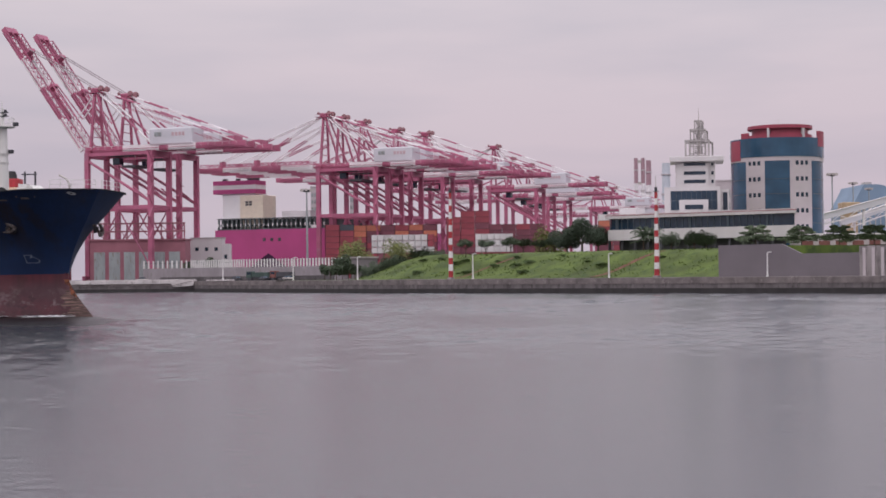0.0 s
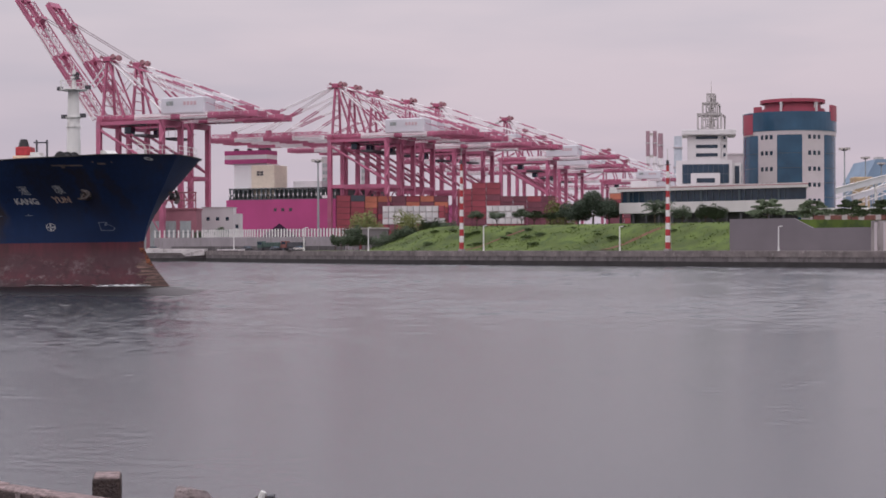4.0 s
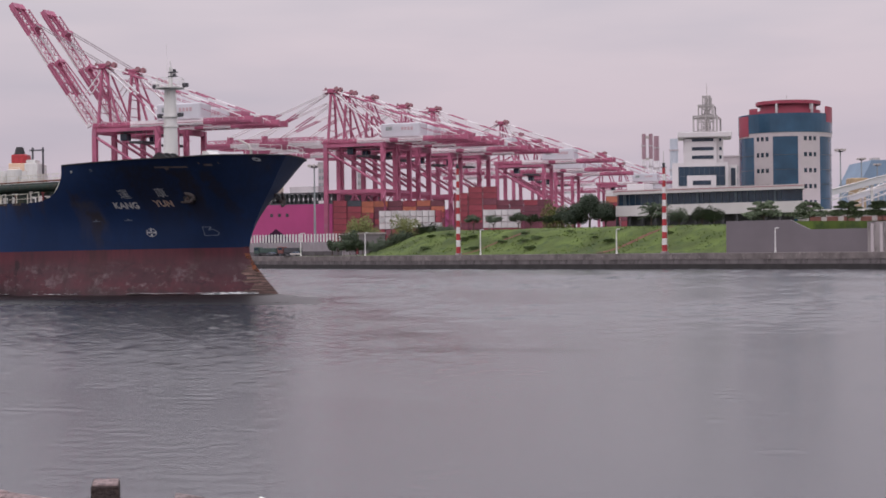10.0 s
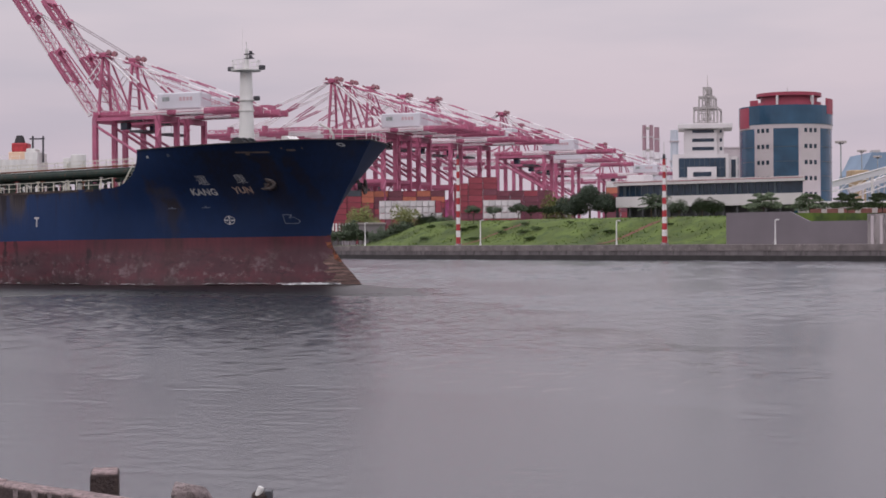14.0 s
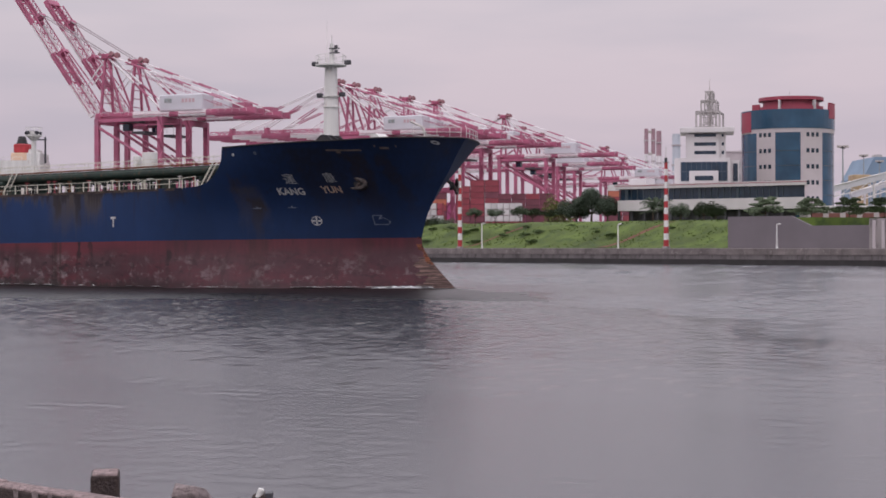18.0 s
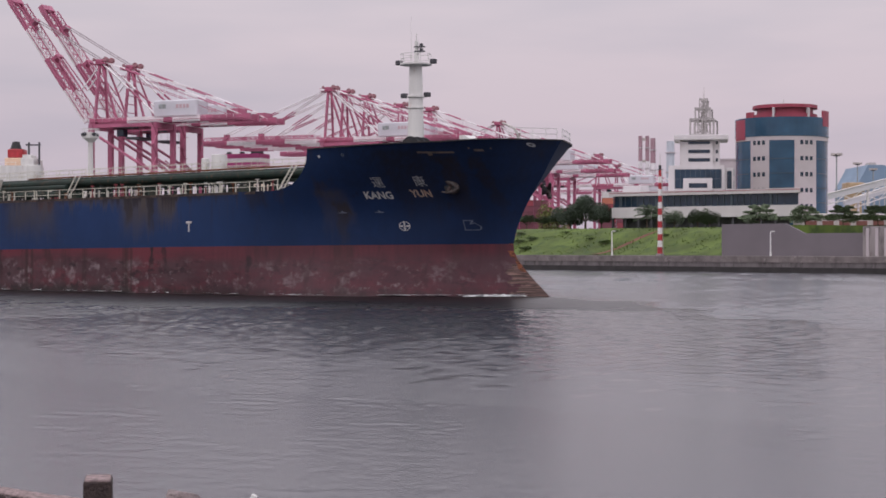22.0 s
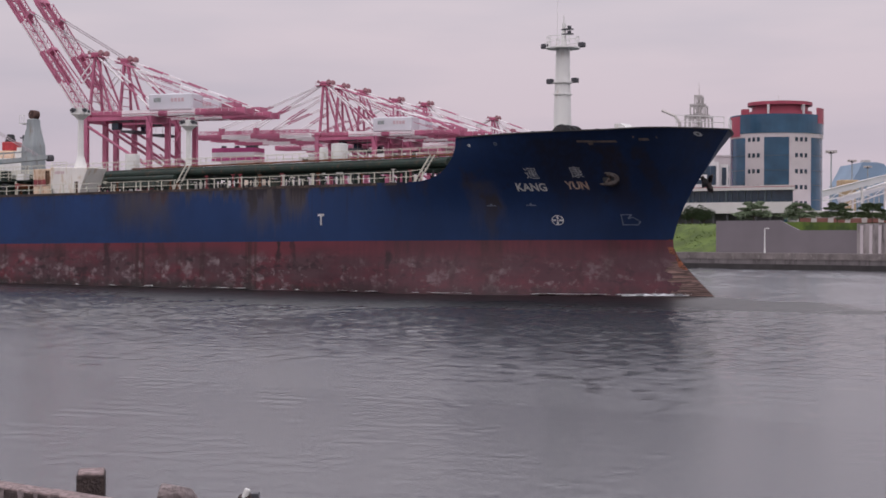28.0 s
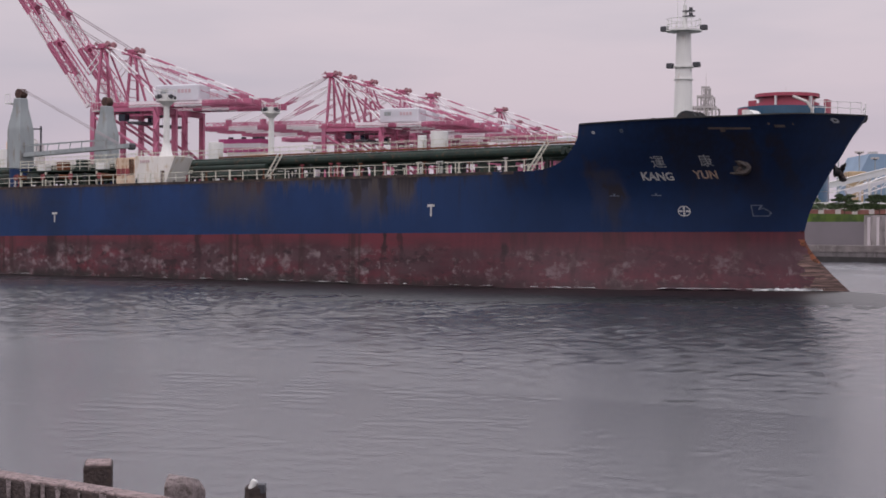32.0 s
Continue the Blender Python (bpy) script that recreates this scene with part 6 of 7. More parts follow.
# ---- harbour office: long low building, clock-like white tower, round glass block ----
def low_building():
    a, b = Vector((47.40, 458, 0)), Vector((93.01, 424, 0))
    d = (b - a).normalized()
    L = (b - a).length
    t = thing("harbour_office", "long white two-storey harbour office with a band of dark windows", "building",
              Matrix.Translation((a.x, a.y, Z_TOP)) @ Matrix.Rotation(math.atan2(d.y, d.x), 4, "Z"))
    D = 22.0
    zb, zw0, zw1, zr = 3.1, 6.0, 9.1, 10.3

    def plan(o):
        return [(0 - o, 2 - o), (1.5 - o, -o), (L + o, -o), (L - 0.5 * D + o, D + o), (-o, D + o)]

    # the colonnade's shade is put into the dark grey, columns included
    part("ground_floor", prism(B(), [(3, 3), (L - 4, 3), (L - 0.5 * D - 3, D), (3, D)], -0.6, zb), DARK_GREY, t, "ground floor behind columns, painted dark for shade")
    for k in range(13):
        part("column", box(B(), 0.8 + k * (L - 8) / 12, 1.4 + k * (L - 8) / 12, 0.6, 1.2, -0.6, zb), DARK_GREY, t)
    part("parapet_band", prism(B(), plan(0.0), zb, zw0), WALL_WHITE, t)
    part("glass_band", prism(B(), plan(-0.45), zw0, zw1), GLASS_DARK, t, "continuous dark window band")
    for k in range(27):
        x = 1.6 + k * (L - 8) / 26
        part("mullion", box(B(), x - 0.09, x + 0.09, 0.28, 0.44, zw0, zw1), FRAME_DARK, t)
    for k in range(5):
        x = 4.0 + k * (L - 12) / 4
        part("pier", box(B(), x - 0.3, x + 0.3, 0.2, 0.44, zw0, zw1), FRAME_DARK, t)
    part("roof_slab", prism(B(), plan(0.5), zw1, zr), WALL_WHITE, t)
    part("roof_edge", prism(B(), plan(0.62), zr - 0.42, zr - 0.28), CROWN_RED, t, "thin pink line along the roof edge")
    for x, w, h in ((1.2, 5.6, 1.9),):
        part("plant_box", bevelled(box(B(), x, x + w, 6, 11, zr, zr + h), 0.15), WALL_WHITE, t)


def frame_box(bm, x0, x1, y0, y1, z0, z1, r, nx=3, nz=1):
    for x in (x0, x1):
        for y in (y0, y1):
            beam(bm, (x, y, z0), (x, y, z1), r)
    for z in (z0, z1):
        for y in (y0, y1):
            beam(bm, (x0, y, z), (x1, y, z), r)
        for x in (x0, x1):
            beam(bm, (x, y0, z), (x, y1, z), r)
    for k in range(1, nx):
        x = x0 + (x1 - x0) * k / nx
        beam(bm, (x, y0, z0), (x, y0, z1), r * 0.7)


def tower():
    Y = 470.0
    sc = Y / 2926
    cx = 74.93
    t = thing("signal_tower", "white stepped signal tower with open frames and a spire", "building", Matrix.Translation((cx, Y, Z_TOP)) @ Matrix.Rotation(radians(-9.0), 4, "Z"))
    z = {k: v - Z_TOP for k, v in (("base", Z_TOP - 0.5), ("blk", 28.91), ("win0", 22.32), ("win1", 27.78), ("slab0", 36.12), ("slab1", 37.57),
                                     ("f1", 42.22), ("f2", 45.44), ("f3", 48.17), ("tip", 52.02))}
    part("block", box(B(), -56 * sc, 42 * sc, 0, 14, z["base"], z["blk"]), WALL_WHITE, t)
    part("side_wing", box(B(), 42 * sc, 58 * sc, 3, 14, z["base"], z["blk"] - 0.6), WALL_WHITE, t)
    part("wing_window", box(B(), 47 * sc, 55 * sc, 2.9, 3.05, z["win0"], z["win1"] - 0.4), GLASS_DARK, t)
    part("window_frame", box(B(), -45 * sc, 37 * sc, -0.1, 0.05, z["win0"], z["win1"]), FRAME_DARK, t)
    n = 9
    for r in range(2):
        for k in range(n):
            x0 = -44 * sc + k * 80 * sc / n
            h = (z["win1"] - z["win0"]) / 2
            part("pane", box(B(), x0 + 0.08, x0 + 80 * sc / n - 0.08, -0.16, -0.1, z["win0"] + h * r + 0.1, z["win0"] + h * (r + 1) - 0.1), GLASS_TOWER, t)
    part("porch", box(B(), -30 * sc, 21 * sc, -1.5, -0.17, z["base"], z["win0"] + 18 * sc), WALL_WHITE, t, "white projecting portal")
    part("porch_window", box(B(), -20 * sc, 12 * sc, -1.6, -1.5, z["win0"] + 1 * sc, z["win0"] + 9 * sc), GLASS_DARK, t)
    part("upper_block", box(B(), -36 * sc, 34 * sc, 2, 12, z["blk"], z["slab0"]), WALL_WHITE, t)
    part("shoulder", box(B(), -34 * sc, 22 * sc, 1.0, 2, z["blk"], z["slab0"] - 0.4), WALL_WHITE, t)
    for y0, y1 in ((249, 244), (265, 259), (280, 274)):
        za, zb = (29.86 - Z_TOP) + (281 - y0) * sc, (29.86 - Z_TOP) + (281 - y1) * sc
        part("window_slot", box(B(), -21 * sc, 17 * sc, 0.9, 1.02, za, zb), GLASS_DARK, t)
        part("side_window", box(B(), 27 * sc, 31 * sc, 1.9, 2.02, za, zb), GLASS_DARK, t)
    part("roof_slab", bevelled(box(B(), -46 * sc, 49 * sc, -1, 14, z["slab0"], z["slab1"]), 0.15), WALL_WHITE, t)
    for nm, w, z0, z1, r, nx in (("lower_frame", 24, "slab1", "f1", 0.50, 6), ("middle_frame", 15, "f1", "f2", 0.46, 4), ("upper_frame", 7.5, "f2", "f3", 0.36, 2)):
        bm = B()
        dd = w * sc
        frame_box(bm, 1 - dd, 1 + dd * 0.72, 6 - dd, 6 + dd, z[z0] + 0.2, z[z1], r, nx)
        beam(bm, (1 + dd, 6 + dd, z[z0] + 0.2), (1 + dd, 6 + dd, z[z1] - 0.3), r)
        beam(bm, (1 + dd * 0.72, 6 - dd, z[z1] - 0.3), (1 + dd, 6 + dd, z[z1] - 0.3), r)
        zc = (z[z0] + z[z1]) / 2
        for q in (0.62, 0.30):
            frame_box(bm, 1 - dd * q, 1 + dd * q * 0.8, 6 - dd - 0.2, 6 + dd + 0.2, zc - (z[z1] - z[z0]) * q * 0.5, zc + (z[z1] - z[z0]) * q * 0.45, r * 0.6, 1)
        part(nm, bm, FRAME_PALE, t, "open square white frame")
    bm = B()
    tube(bm, (1, 6, z["slab1"]), (1, 6, z["f3"]), 0.3, n=8)
    tube(bm, (1, 6, z["f3"]), (1, 6, z["tip"]), 0.12, 0.04, 6)
    part("spire", bm, STEEL_PALE, t)


def arc_wall(bm, r, a0, a1, z0, z1, thick=0.5, n=10):
    """A curved wall about the origin, from angle a0 to a1 (0 faces -y), as one closed shell."""
    full = abs(a1 - a0) >= 359.9
    rings = []
    for k in range(n if full else n + 1):
        a = radians(a0 + (a1 - a0) * k / n)
        rings.append([bm.verts.new((rr * math.sin(a), -rr * math.cos(a), z)) for rr, z in ((r, z0), (r, z1), (r - thick, z1), (r - thick, z0))])
    for k in range(n):
        p, q = rings[k], rings[(k + 1) % len(rings)]
        for i in range(4):
            bm.faces.new((p[i], q[i], q[(i + 1) % 4], p[(i + 1) % 4]))
    if not full:
        bm.faces.new(rings[0])
        bm.faces.new(rings[-1][::-1])
    return bm


def round_block():
    Y = 495.0
    cx, R = 103.28, 80.5 * 495 / 2926
    t = thing("round_office", "round office block with blue glass, pale piers and a red crown", "building", Matrix.Translation((cx, Y, Z_TOP)))
    zt = {k: v - Z_TOP for k, v in (("g", Z_TOP - 0.5), ("w", 38.15), ("ring", 43.75), ("cap0", 44.73), ("cap1", 47.89), ("red", 45.85))}
    tube_bm = B()
    tube(tube_bm, (0, 0, zt["g"]), (0, 0, zt["ring"] - 0.5), R - 0.6, n=48)
    part("core", tube_bm, FRAME_DARK, t)
    # angle 0 faces the water; each sector is glass or pier
    sectors = ((-100, -53, "glass"), (-53, -27, "pier"), (-27, 4, "glass"), (4, 35, "pier"), (35, 100, "glass"), (100, 130, "pier"), (130, 190, "glass"), (190, 260, "pier"))
    for a0, a1, what in sectors:
        if what == "pier":
            part("pier", arc_wall(B(), R, a0, a1, zt["g"], zt["w"]), WALL_PALE, t, "pale tiled pier")
        else:
            part("curtain_wall", arc_wall(B(), R - 0.15, a0, a1, zt["g"], zt["w"] - 1.2), GLASS_BLUE, t, "blue glass curtain wall")
            part("lintel", arc_wall(B(), R, a0, a1, zt["w"] - 1.2, zt["w"]), WALL_PALE, t)
            for k in range(1, 6):
                bm = arc_wall(B(), R - 0.08, a0, a1, zt["g"] + k * 4.3, zt["g"] + k * 4.3 + 0.16, 0.3)
                part("transom_bar", bm, FRAME_DARK, t)
    part("blue_ring", arc_wall(B(), R + 0.15, -180, 180, zt["w"], zt["ring"], 0.6, 48), GLASS_BLUE, t, "blue panelled ring under the crown")
    for a0, a1, n in ((-50, -31, 3), (10, 30, 3)):
        for row in range(5):
            zc = (36.26 - Z_TOP) - row * 28.2 * 484 / 2926
            if zc < 0:
                continue
            for k in range(n):
                c = a0 + (a1 - a0) * (k + 0.5) / n
                wd = (a1 - a0) / n * 0.30
                part("window", arc_wall(B(), R + 0.03, c - wd, c + wd, zc - 0.6, zc + 0.65, 0.12, 1), GLASS_DARK, t)
                part("window_trim", arc_wall(B(), R + 0.05, c - wd, c + wd, zc - 0.72, zc - 0.6, 0.12, 1), STEEL_PALE, t)
    # red crown, set a little off the middle

    def shifted(ob):
        ob.location.x = 1.0
        return ob

    R2 = 57 * 486 / 2926
    shifted(part("crown_drum", arc_wall(B(), R2, -180, 180, zt["ring"] - 0.3, zt["cap0"] + 0.4, 0.6, 40), CROWN_RED, t, "dark red crown drum"))
    shifted(part("crown_recess", arc_wall(B(), R2 - 1.2, -180, 180, zt["cap0"] + 0.4, zt["cap1"] - 1.0, 0.4, 40), CROWN_RED, t))
    shifted(part("crown_rim", arc_wall(B(), R2 + 0.1, -180, 180, zt["cap1"] - 1.0, zt["cap1"], 0.8, 40), CROWN_RED, t))
    shifted(part("crown_roof", tube(B(), (0, 0, zt["cap1"] - 0.7), (0, 0, zt["cap1"] - 0.3), R2 - 0.8, n=40), DARK_GREY, t))
    for a in (-32, 33):
        part("crown_fin", arc_wall(B(), R2 + 0.5, a - 1.6, a + 1.6, zt["ring"] - 1.2, zt["cap1"] - 1.0, 1.0, 1), WALL_WHITE, t, "white fin on the crown").location.x = 1.0
    for a0, a1, z0, z1 in ((-88, -62, zt["w"] - 0.8, zt["ring"] - 0.4), (-60, -48, zt["ring"], zt["red"] - 0.5), (48, 72, zt["ring"] - 2.5, zt["red"])):
        part("red_panel", arc_wall(B(), R + 0.2, a0, a1, z0, z1, 0.5, 6), CROWN_RED, t, "red panel on the ring")
    part("roof_pole", tube(B(), (0.6, 0, zt["cap1"]), (0.6, 0, zt["cap1"] + 2.2), 0.06, n=5), STEEL_PALE, t)


low_building()
tower()
round_block()


# ---- poles and lamps along the quay ----
def striped_pole(px, py, top):
    h = top - Z_BANK
    t = thing("striped_pole", "tall red and white banded marker pole on the quay", "pole", Matrix.Translation((px, py, Z_BANK)), group="marker poles")
    part("foot", bevelled(box(B(), -0.9, 0.9, -0.9, 0.9, -0.1, 0.5), 0.1), CONCRETE, t, "concrete foot")
    n = 13
    hb = (h * 0.82) / n
    for k in range(n):
        r0, r1 = 0.60 - 0.019 * k, 0.60 - 0.019 * (k + 1)
        part("band", tube(B(), (0, 0, 0.5 + k * hb), (0, 0, 0.5 + (k + 1) * hb), r0, r1, 14), (BAND_RED, POLE_WHITE)[k % 2], t)
    part("topmast", tube(B(), (0, 0, 0.5 + n * hb), (0, 0, h), 0.12, 0.05, 6), STEEL_PALE, t)
    bm = B()
    box(bm, -0.7, 0.7, -0.5, 0.5, 0.5 + n * hb, 0.6 + n * hb)
    box(bm, -0.3, 0.3, -0.3, 0.3, 0.6 + n * hb, 1.6 + n * hb)
    part("lamp_head", bm, DARK_GREY, t, "dark signal lamp head")
    part("ladder", beam(B(), (0.75, 0, 0.5), (0.5, 0, 0.5 + n * hb), 0.3, 0.06), STEEL_PALE, t)


def quay_lamp(px, py, h, arm):
    t = thing("street_lamp", "white quay lamp post with a short arm", "street lamp", Matrix.Translation((px, py, Z_BANK)), group="quay lamps")
    part("base", tube(B(), (0, 0, 0), (0, 0, 0.9), 0.26, 0.2, 10), POLE_WHITE, t)
    part("post", tube(B(), (0, 0, 0.9), (0, 0, h), 0.17, 0.12, 8), POLE_WHITE, t)
    part("arm", beam(B(), (0, 0, h - 0.1), (arm, 0, h), 0.12, 0.14), POLE_WHITE, t)
    part("lamp_head", bevelled(box(B(), min(arm, 0.2 * arm), max(arm, 0.2 * arm), -0.16, 0.16, h - 0.05, h + 0.14), 0.04), POLE_WHITE, t)


striped_pole(4.49, 438.75, 30.98)
striped_pole(52.52, 389.12, 27.52)
for x, y, h, a in ((-69.25, 543.14, 7.2, 1.2), (-42.80, 502.82, 7.0, 1.3), (-21.73, 470.69, 6.6, 0.9), (10.20, 433.04, 6.6, 1.0), (42.42, 400.52, 5.9, 0.9), (73.74, 365.15, 5.4, 0.9)):
    quay_lamp(x, y, h, a)


def flood_mast(px, py, top, w):
    t = thing("flood_mast", "tall grey port floodlight mast", "floodlight mast", Matrix.Translation((px, py, Z_BANK)), group="floodlight masts")
    h = top - Z_BANK
    part("column", tube(B(), (0, 0, 0), (0, 0, h - 0.8), 0.48, 0.24, 10), SHIP_GREY, t)
    part("crown", bevelled(tube(B(), (0, 0, h - 1.2), (0, 0, h - 0.4), w * 0.5, w, 12), 0.1), DARK_GREY, t)
    for k in range(8):
        a = math.pi * k / 4
        part("lamp", box(B(), w * math.cos(a) - 0.4, w * math.cos(a) + 0.4, w * math.sin(a) - 0.4, w * math.sin(a) + 0.4, h - 0.9, h), STEEL_PALE, t)


flood_mast(-45.84, 600, 36.41, 2.0)
flood_mast(154.85, 640, 42.27, 1.8)
flood_mast(203.67, 800, 47.14, 1.8)
flood_mast(211.33, 800, 44.32, 1.6)


# ---- far things ----
def chimney(px, py, top, r, twin_gap=0.0):
    t = thing("chimney", "far pale power station chimney", "chimney", Matrix.Translation((px, py, Z_BANK)), group="chimneys")
    h = top - Z_BANK
    for dx in ((-twin_gap, twin_gap) if twin_gap else (0,)):
        for k, (z0, z1, m) in enumerate(((0, 0.5, CHIMNEY_RED), (0.5, 0.78, CRANE_WHITE), (0.78, 1.0, CHIMNEY_RED))):
            m = m if r < 5 else CHIMNEY_BLUE
            part("shaft", tube(B(), (dx, 0, h * z0), (dx, 0, h * z1), r * (1 - 0.15 * z0), r * (1 - 0.15 * z1), 14), m, t)
        for k in range(4):
            z = h * (0.35 + 0.18 * k)
            part("platform", tube(B(), (dx, 0, z), (dx, 0, z + 1.5), r * 1.12, n=14), WALL_PALE, t)
    if twin_gap:
        for k in range(5):
            z = h * (0.2 + 0.19 * k)
            part("link", box(B(), -twin_gap, twin_gap, -1, 1, z, z + 3), STEEL_PALE, t)


chimney(237.97, 1900, 135.74, 2.6, 4.0)
chimney(261.43, 2000, 139.78, 3.6)
chimney(268.49, 1900, 129.58, 5.2)


def far_block(px0, px1, py, z0, z1, floors, material, label, cat="building", name="apartment_block"):
    t = thing(name, label, cat, Matrix.Translation((px0, py, Z_BANK)))
    w, h = px1 - px0, z1 - Z_BANK
    part("wall", box(B(), 0, w, 0, w * 0.6, -5.0, h), material, t)
    for k in range(floors):
        z = 2 + (h - 4) * k / floors
        for c in range(3):
            part("window", box(B(), w * (0.1 + 0.3 * c), w * (0.3 + 0.3 * c), -0.25, -0.05, z, z + (h - 4) / floors * 0.55), SHIP_GREY, t)
    part("roof", box(B(), -0.4, w + 0.4, -0.4, w * 0.6 + 0.4, h, h + 0.8), material, t)


far_block(-96.29, -89.18, 1300, 0, 74.43, 12, WALL_PALE, "far pale apartment tower behind the cranes")
far_block(-66.08, -60.30, 1310, 0, 70.57, 11, WALL_PALE, "far pale apartment tower behind the cranes")
far_block(153.94, 162.86, 900, 0, 53.78, 7, WALL_PALE, "far grey office block behind the tower")


def blue_hall():
    t = thing("blue_hall", "far blue storage hall with stepped roof", "hall", Matrix.Translation((279.5, 1100, Z_BANK)))
    s = 1100 / 2926
    zt = 55.42 - Z_BANK
    ztop = 61.45 - Z_BANK
    bm = B()
    prof = [(0, 0), (66 * s, 0), (66 * s, zt + 2), (58 * s, ztop - 1), (46 * s, ztop), (20 * s, ztop), (12 * s, zt), (0, zt - 8)]
    for y in (0, 60):
        vs = [bm.verts.new((x, y, z)) for x, z in prof]
        bm.faces.new(vs if y == 0 else vs[::-1])
    bm.verts.ensure_lookup_table()
    n = len(prof)
    for i in range(n):
        bm.faces.new((bm.verts[i], bm.verts[n + i], bm.verts[n + (i + 1) % n], bm.verts[(i + 1) % n]))
    part("shell", bm, ROOF_BLUE, t)
    part("roof_vent", box(B(), 26 * s, 38 * s, 5, 15, ztop, ztop + 1.8), STEEL_PALE, t)
    for k in range(7):
        part("rib", box(B(), (4 + k * 9) * s, (4 + k * 9) * s + 0.5, -0.35, -0.05, 0, zt - 6), STEEL_PALE, t)


blue_hall()


def conveyor(x0, z0, x1, z1, y):
    t = thing("conveyor_bridge", "pale inclined conveyor truss bridge", "conveyor", Matrix.Translation((x0, y, Z_BANK)))
    p, q = Vector((0, 0, z0 - Z_BANK)), Vector((x1 - x0, 0, z1 - Z_BANK))
    part("gallery", beam(B(), p, q, 3.0, 2.0), HOUSE_WHITE, t, "closed white conveyor gallery")
    part("gallery_roof", beam(B(), p + Vector((0, 0, 1.12)), q + Vector((0, 0, 1.12)), 3.6, 0.2), CRANE_WHITE, t)
    for dy in (-1.4, 1.4):
        part("chord", beam(B(), p + Vector((0, dy, -2.6)), q + Vector((0, dy, -2.6)), 0.3), CRANE_WHITE, t)
    n = 14
    for k in range(n):
        a, b = p.lerp(q, k / n), p.lerp(q, (k + 1) / n)
        part("brace", beam(B(), a + Vector((0, -1.4, -2.6 if k % 2 else -1.0)), b + Vector((0, -1.4, -1.0 if k % 2 else -2.6)), 0.22), CRANE_WHITE, t)
    for k in (0.15, 0.5, 0.85):
        a = p.lerp(q, k)
        part("trestle", beam(B(), (a.x, 0, 0), (a.x, 0, a.z), 0.7), CRANE_WHITE, t)


conveyor(126.0, 21.2, 166.0, 31.4, 560)
conveyor(148.0, 21.5, 182.0, 33.2, 600)
# yellow loader and pale sheds behind the trees
sh = thing("storage_shed", "low pale storage shed with red doors", "shed", Matrix.Translation((103.87, 470, Z_TOP)))
part("shed_wall", box(B(), 0, 30, 0, 12, -0.5, 4.2), WALL_PALE, sh)
part("shed_roof", box(B(), -0.5, 30.5, -0.8, 12.5, 4.2, 4.7), CRANE_WHITE, sh)
for k in range(6):
    part("door", box(B(), 1 + k * 4.8, 4.2 + k * 4.8, -0.12, -0.02, -0.3, 2.6), BRICK_RED, sh)
ld = thing("yellow_loader", "far faded yellow bulk loader", "loader", Matrix.Translation((176.35, 700, Z_BANK)))
YEL = surface("faded_yellow", (0.45, 0.33, 0.20), 0.6, var=0.2)
part("tower", box(B(), -3, 3, -3, 3, 0, 31.11 - Z_BANK), YEL, ld)
part("cab", bevelled(box(B(), -3.8, 3.8, -4, 4, 29.2 - Z_BANK, 33.26 - Z_BANK), 0.3), YEL, ld)

# ---- port fence, office, road, vehicles ----
fence = thing("port_fence", "white port wall with close upright pickets", "fence", kind="structure")
fa, fb = Vector((-105.37, 600, 0)), Vector((-28.28, 545, 0))
fd = (fb - fa).normalized()
fl = (fb - fa).length
fence.matrix_world = Matrix.Translation((fa.x, fa.y, Z_BANK)) @ Matrix.Rotation(math.atan2(fd.y, fd.x), 4, "Z")
f0, f1 = 8.10 - Z_BANK, 10.83 - Z_BANK
part("plinth", box(B(), 0, fl, 0, 0.4, -0.1, f0), PLINTH, fence, "grey rendered plinth")
picket = mesh_of("picket", box(B(), 0, 0.5, 0.05, 0.35, f0, f1), POLE_WHITE)
x = 0.0
while x < fl - 0.6:
    o = new("picket", picket)
    o.parent, o.location = fence, (x, 0, 0)
    x += 2.35 if x < 22 else 1.08 if x < 48 else 1.35
part("fence_rail", box(B(), 0, fl, 0.38, 0.5, f1 - 1.0, f1 - 0.8), DARK_GREY, fence)

# barrier added in dark grey to stand for the road strip's vehicles and shadows
bar_a, bar_b = Vector((-96.76, 585, 0)), Vector((-31.22, 525, 0))
bd = (bar_b - bar_a).normalized()
barrier = thing("road_barrier", "low barrier wall along the port road, dark for the strip's shadows", "barrier", Matrix.Translation((bar_a.x, bar_a.y, Z_BANK)) @ Matrix.Rotation(math.atan2(bd.y, bd.x), 4, "Z"))
bl = (bar_b - bar_a).length
for k in range(int(bl / 4)):
    part("barrier_block", bevelled(box(B(), k * 4 + 0.05, k * 4 + 3.95, 0, 0.5, 0, 1.5), 0.08), BARRIER, barrier)
po = thing("port_office", "small white two-storey port office", "building", Matrix.Translation((-95.43, 650, Z_BANK)))
sc = 650 / 2926
oh = 20.07 - Z_BANK
part("wall", box(B(), 0, 56 * sc, 0, 9, 0, oh), WALL_WHITE, po)
part("annex", box(B(), 56 * sc, 68 * sc, 1, 8, 0, oh - 2.2), WALL_WHITE, po)
for k in range(3):
    for z in (oh * 0.4, oh * 0.7):
        part("window", box(B(), (8 + 17 * k) * sc, (14 + 17 * k) * sc, -0.1, -0.02, z, z + 1.4), GLASS_DARK, po)
part("annex_window", box(B(), 59 * sc, 64 * sc, 0.88, 0.98, oh * 0.5, oh * 0.5 + 1.8), GLASS_DARK, po)
